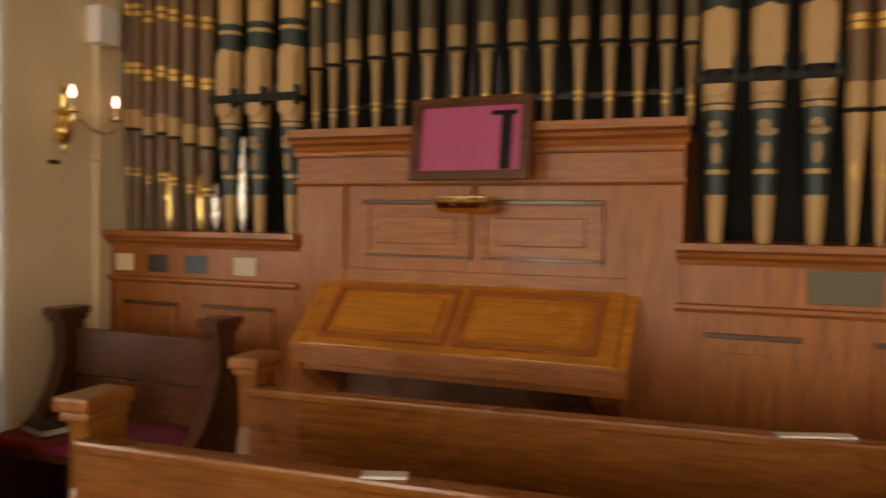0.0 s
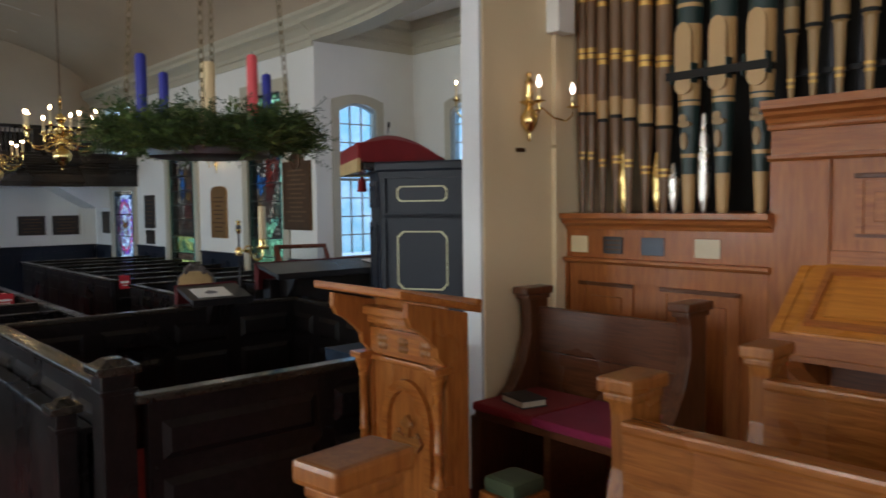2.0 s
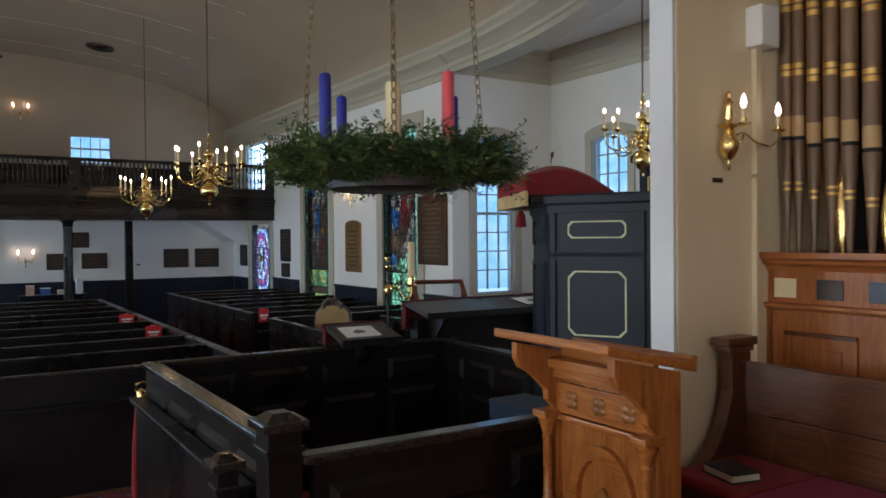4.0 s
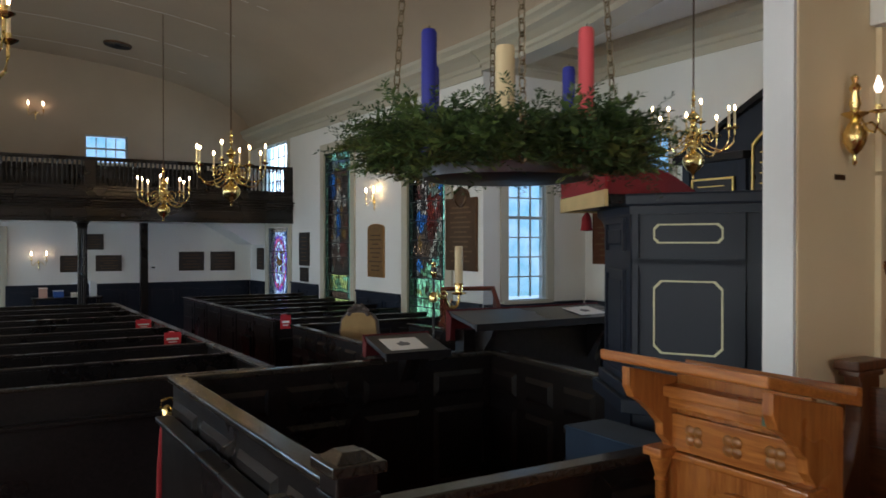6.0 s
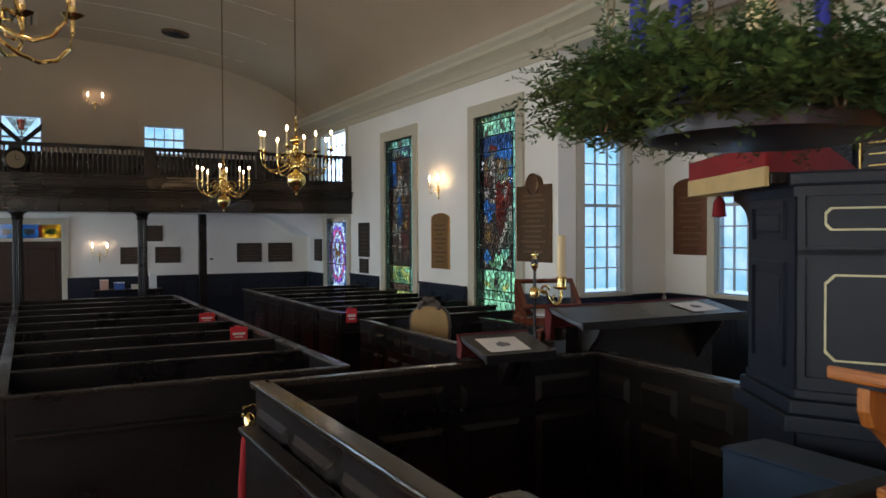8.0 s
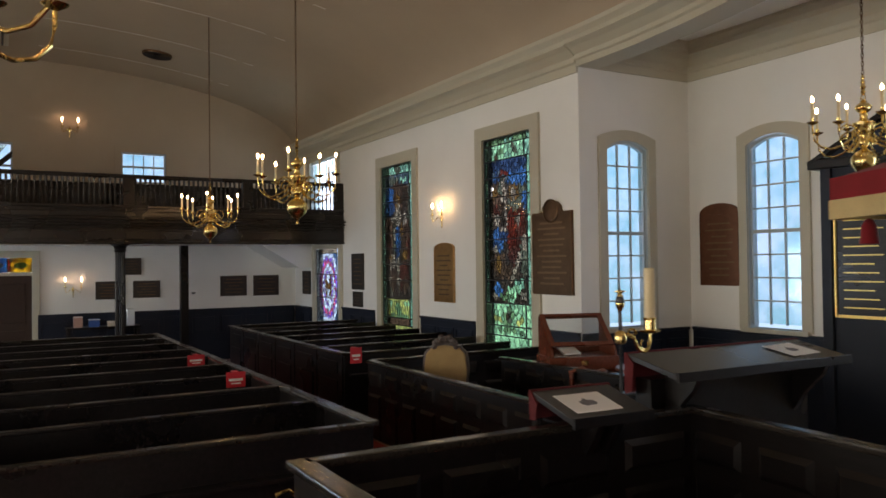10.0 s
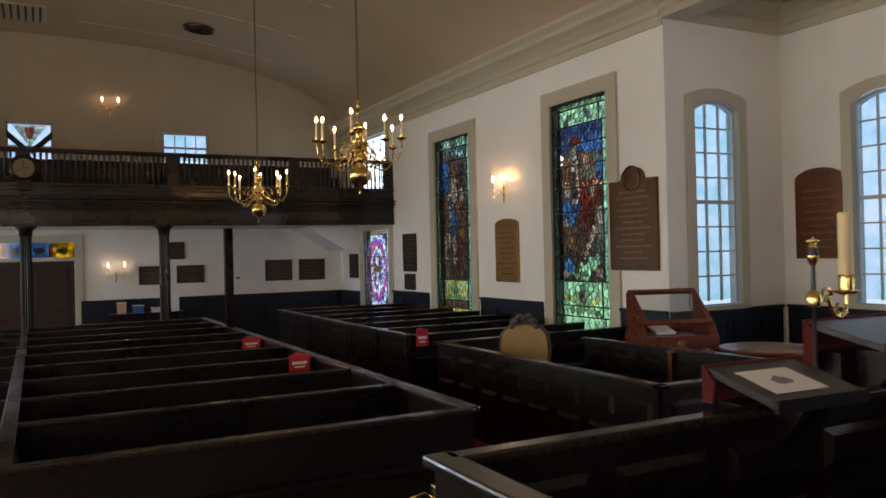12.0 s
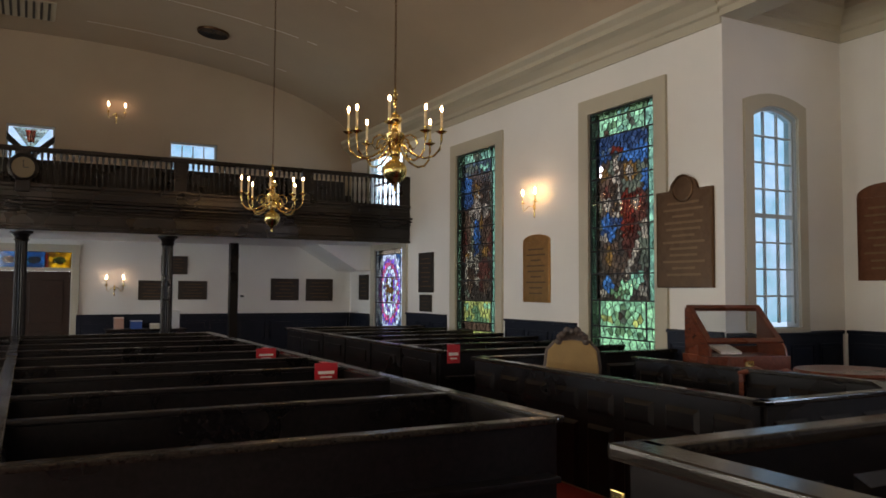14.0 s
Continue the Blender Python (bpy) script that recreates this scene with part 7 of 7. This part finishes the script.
part("top_rail", tube([(-0.25, 0.02, 0.98), (-0.12, -0.02, 1.03), (0, 0.0, 0.99), (0.12, -0.02, 1.03), (0.25, 0.02, 0.98)], 0.022), MAHOG, cr, smooth=True)
part("splat", boxes((-0.06, -0.01, 0.48, 0.06, 0.015, 1.0), bev=0.006), MAHOG, cr)
part("seat", boxes((-0.24, 0.0, 0.42, 0.24, 0.42, 0.48), bev=0.02), MAHOG, cr)
for sx in (-0.22, 0.22):
    part("leg", boxes((sx - 0.02, 0.0, 0, sx + 0.02, 0.04, 0.98), bev=0.006), MAHOG, cr)
    part("leg", boxes((sx - 0.02, 0.37, 0, sx + 0.02, 0.41, 0.42), bev=0.006), MAHOG, cr)

REDSIGN = paint("red_card", (0.55, 0.02, 0.03), 0.5, 0.05)
for x, y, w, h, z in ((-10.825, 1.93, 0.19, 0.15, 0.965), (-12.675, 1.95, 0.20, 0.13, 0.955), (-11.945, 3.70, 0.15, 0.19, 0.99)):
    sg = thing("reserved_sign", "small red card sign with white lettering hung on the pew", "sign", pose(x + 0.012, y, z - h, 0, 0, 90), group="red pew signs")
    part("card", boxes((-w / 2, -0.004, 0, w / 2, 0.0, h)), REDSIGN, sg)
    part("text_bar", boxes((-w * 0.36, -0.0065, h * 0.42, w * 0.36, -0.0045, h * 0.58)), WHITE, sg)
    part("text_bar", boxes((-w * 0.25, -0.0065, h * 0.22, w * 0.25, -0.0045, h * 0.30)), WHITE, sg)
    part("hook", boxes((-0.03, -0.002, h, 0.03, 0.10, h + 0.003)), REDSIGN, sg)

rp = thing("barrier_rope", "red velvet rope hanging from a brass hook on the enclosure", "rope", pose(-6.17, 0.885, 0))
part("rope", tube([(0, 0, 1.02), (-0.01, -0.015, 0.92), (-0.02, -0.03, 0.70), (-0.01, -0.04, 0.45), (0.02, -0.04, 0.25), (0.08, -0.05, 0.12), (0.16, -0.05, 0.08)], 0.024, 10), REDCLOTH, rp, smooth=True)
part("end_cap", lathe([(0.027, 0.98), (0.028, 1.04), (0.016, 1.055), (0, 1.065)], 12), BRASS, rp, smooth=True)
part("hook", tube([(0, 0.06, 1.07), (0, 0.02, 1.10), (0, -0.03, 1.09), (0, -0.035, 1.05), (0, -0.01, 1.04)], 0.007), BRASS, rp, smooth=True)
part("hook_plate", boxes((-0.02, 0.055, 1.03, 0.02, 0.06, 1.12), bev=0.003), BRASS, rp)

ck2 = thing("gallery_clock", "round pale clock in a dark wooden case on the gallery front", "clock", pose(-17.992, -0.30, 3.34, 0, 0, 90))
part("case", lathe([(0.19, 0), (0.21, 0.02), (0.21, 0.06), (0.17, 0.08), (0.155, 0.06), (0, 0.06)], 32), DARK, ck2, smooth=True).matrix_local = pose(0, 0, 0, 90)
part("dial", lathe([(0, 0.062), (0.155, 0.062), (0.155, 0.058), (0, 0.058)], 32), paint("aged_dial", (0.15, 0.11, 0.065), 0.5), ck2).matrix_local = pose(0, 0, 0, 90)
part("drop_box", boxes((-0.10, -0.07, -0.36, 0.10, -0.001, -0.19), bev=0.015), DARK, ck2)
part("pointer", boxes((-0.006, -0.067, 0.0, 0.006, -0.063, 0.11), (0, -0.067, -0.006, 0.075, -0.063, 0.006)), LEAD, ck2)

tbl = thing("hall_table", "dark table with leaflets below the gallery", "table", pose(-20.55, 1.75, F0))
part("tabletop", boxes((-0.25, -0.65, 0.86, 0.25, 0.75, 0.90), bev=0.006), DARK, tbl)
for sx in (-0.2, 0.2):
    for sy in (-0.6, 0.7):
        part("leg", boxes((sx - 0.025, sy - 0.025, 0, sx + 0.025, sy + 0.025, 0.86)), DARK, tbl)
for y, w, h, c, lab in ((1.32, 0.16, 0.22, (0.60, 0.35, 0.28), "pale pink leaflet holder on the table"), (1.62, 0.20, 0.16, (0.03, 0.10, 0.35), "blue box on the table"), (1.95, 0.16, 0.10, (0.55, 0.50, 0.42), "small pale box on the table"), (2.32, 0.14, 0.34, (0.70, 0.74, 0.76), "clear plastic donation box on the table")):
    bx = thing("leaflet_box", lab, "box", pose(-20.5, y, 0.80))
    part("box", boxes((-0.08, -w / 2, 0, 0.08, w / 2, h), bev=0.006), paint("box_card", c, 0.5), bx)
    part("rim", boxes((-0.084, -w / 2 - 0.004, h - 0.02, 0.084, w / 2 + 0.004, h - 0.006)), WHITE, bx)
th = thing("thermostat", "small pale thermostat on the end wall", "thermostat", pose(FX, 3.70, 1.36, 0, 0, 90))
part("case", boxes((-0.07, -0.03, 0, 0.07, -0.002, 0.10), bev=0.008), PLASTER, th)
part("display", boxes((-0.04, -0.034, 0.03, 0.04, -0.0305, 0.07)), IRON, th)

# ceiling vent and seams
vz = vault_z(2.6)
vt = thing("ceiling_vent", "round grey ceiling vent", "vent", pose(-18.9, 2.6, vz - 0.03, -7))
part("rim", lathe([(0.25, 0.0), (0.27, -0.015), (0.28, 0.0), (0.28, 0.03)], 32), BRONZE, vt, smooth=True)
for r in (0.04, 0.095, 0.15, 0.20):
    part("slat", lathe([(r, 0.0), (r + 0.045, -0.02), (r + 0.045, -0.012), (r, 0.010)], 28), IRON, vt)
gv = thing("ceiling_grille", "square grey air grille in the ceiling", "vent", pose(-19.6, -0.4, vault_z(-0.4) - 0.02))
part("rim", boxes((-0.5, -0.5, 0, 0.5, 0.5, 0.02), bev=0.004), TRIM, gv)
for k in range(8):
    part("slat", boxes((-0.45, -0.43 + k * 0.115, -0.012, 0.45, -0.39 + k * 0.115, 0.0)), IRON, gv)
for k, x in enumerate((-19.8, -17.9, -16.0, -14.1, -12.2, -10.3)):
    yy = [0.6 + i * 0.24 for i in range(16)]
    ol = [(y, vault_z(y) - 0.004) for y in yy] + [(y, vault_z(y) + 0.03) for y in yy[::-1]]
    structure("ceiling_seam", prism(ol, x - 0.012, x + 0.012, "x"), paint("seam_paint", (0.80, 0.74, 0.66), 0.7) if k == 0 else bpy.data.materials["seam_paint"], "thin pale joint in the plaster ceiling", "trim")
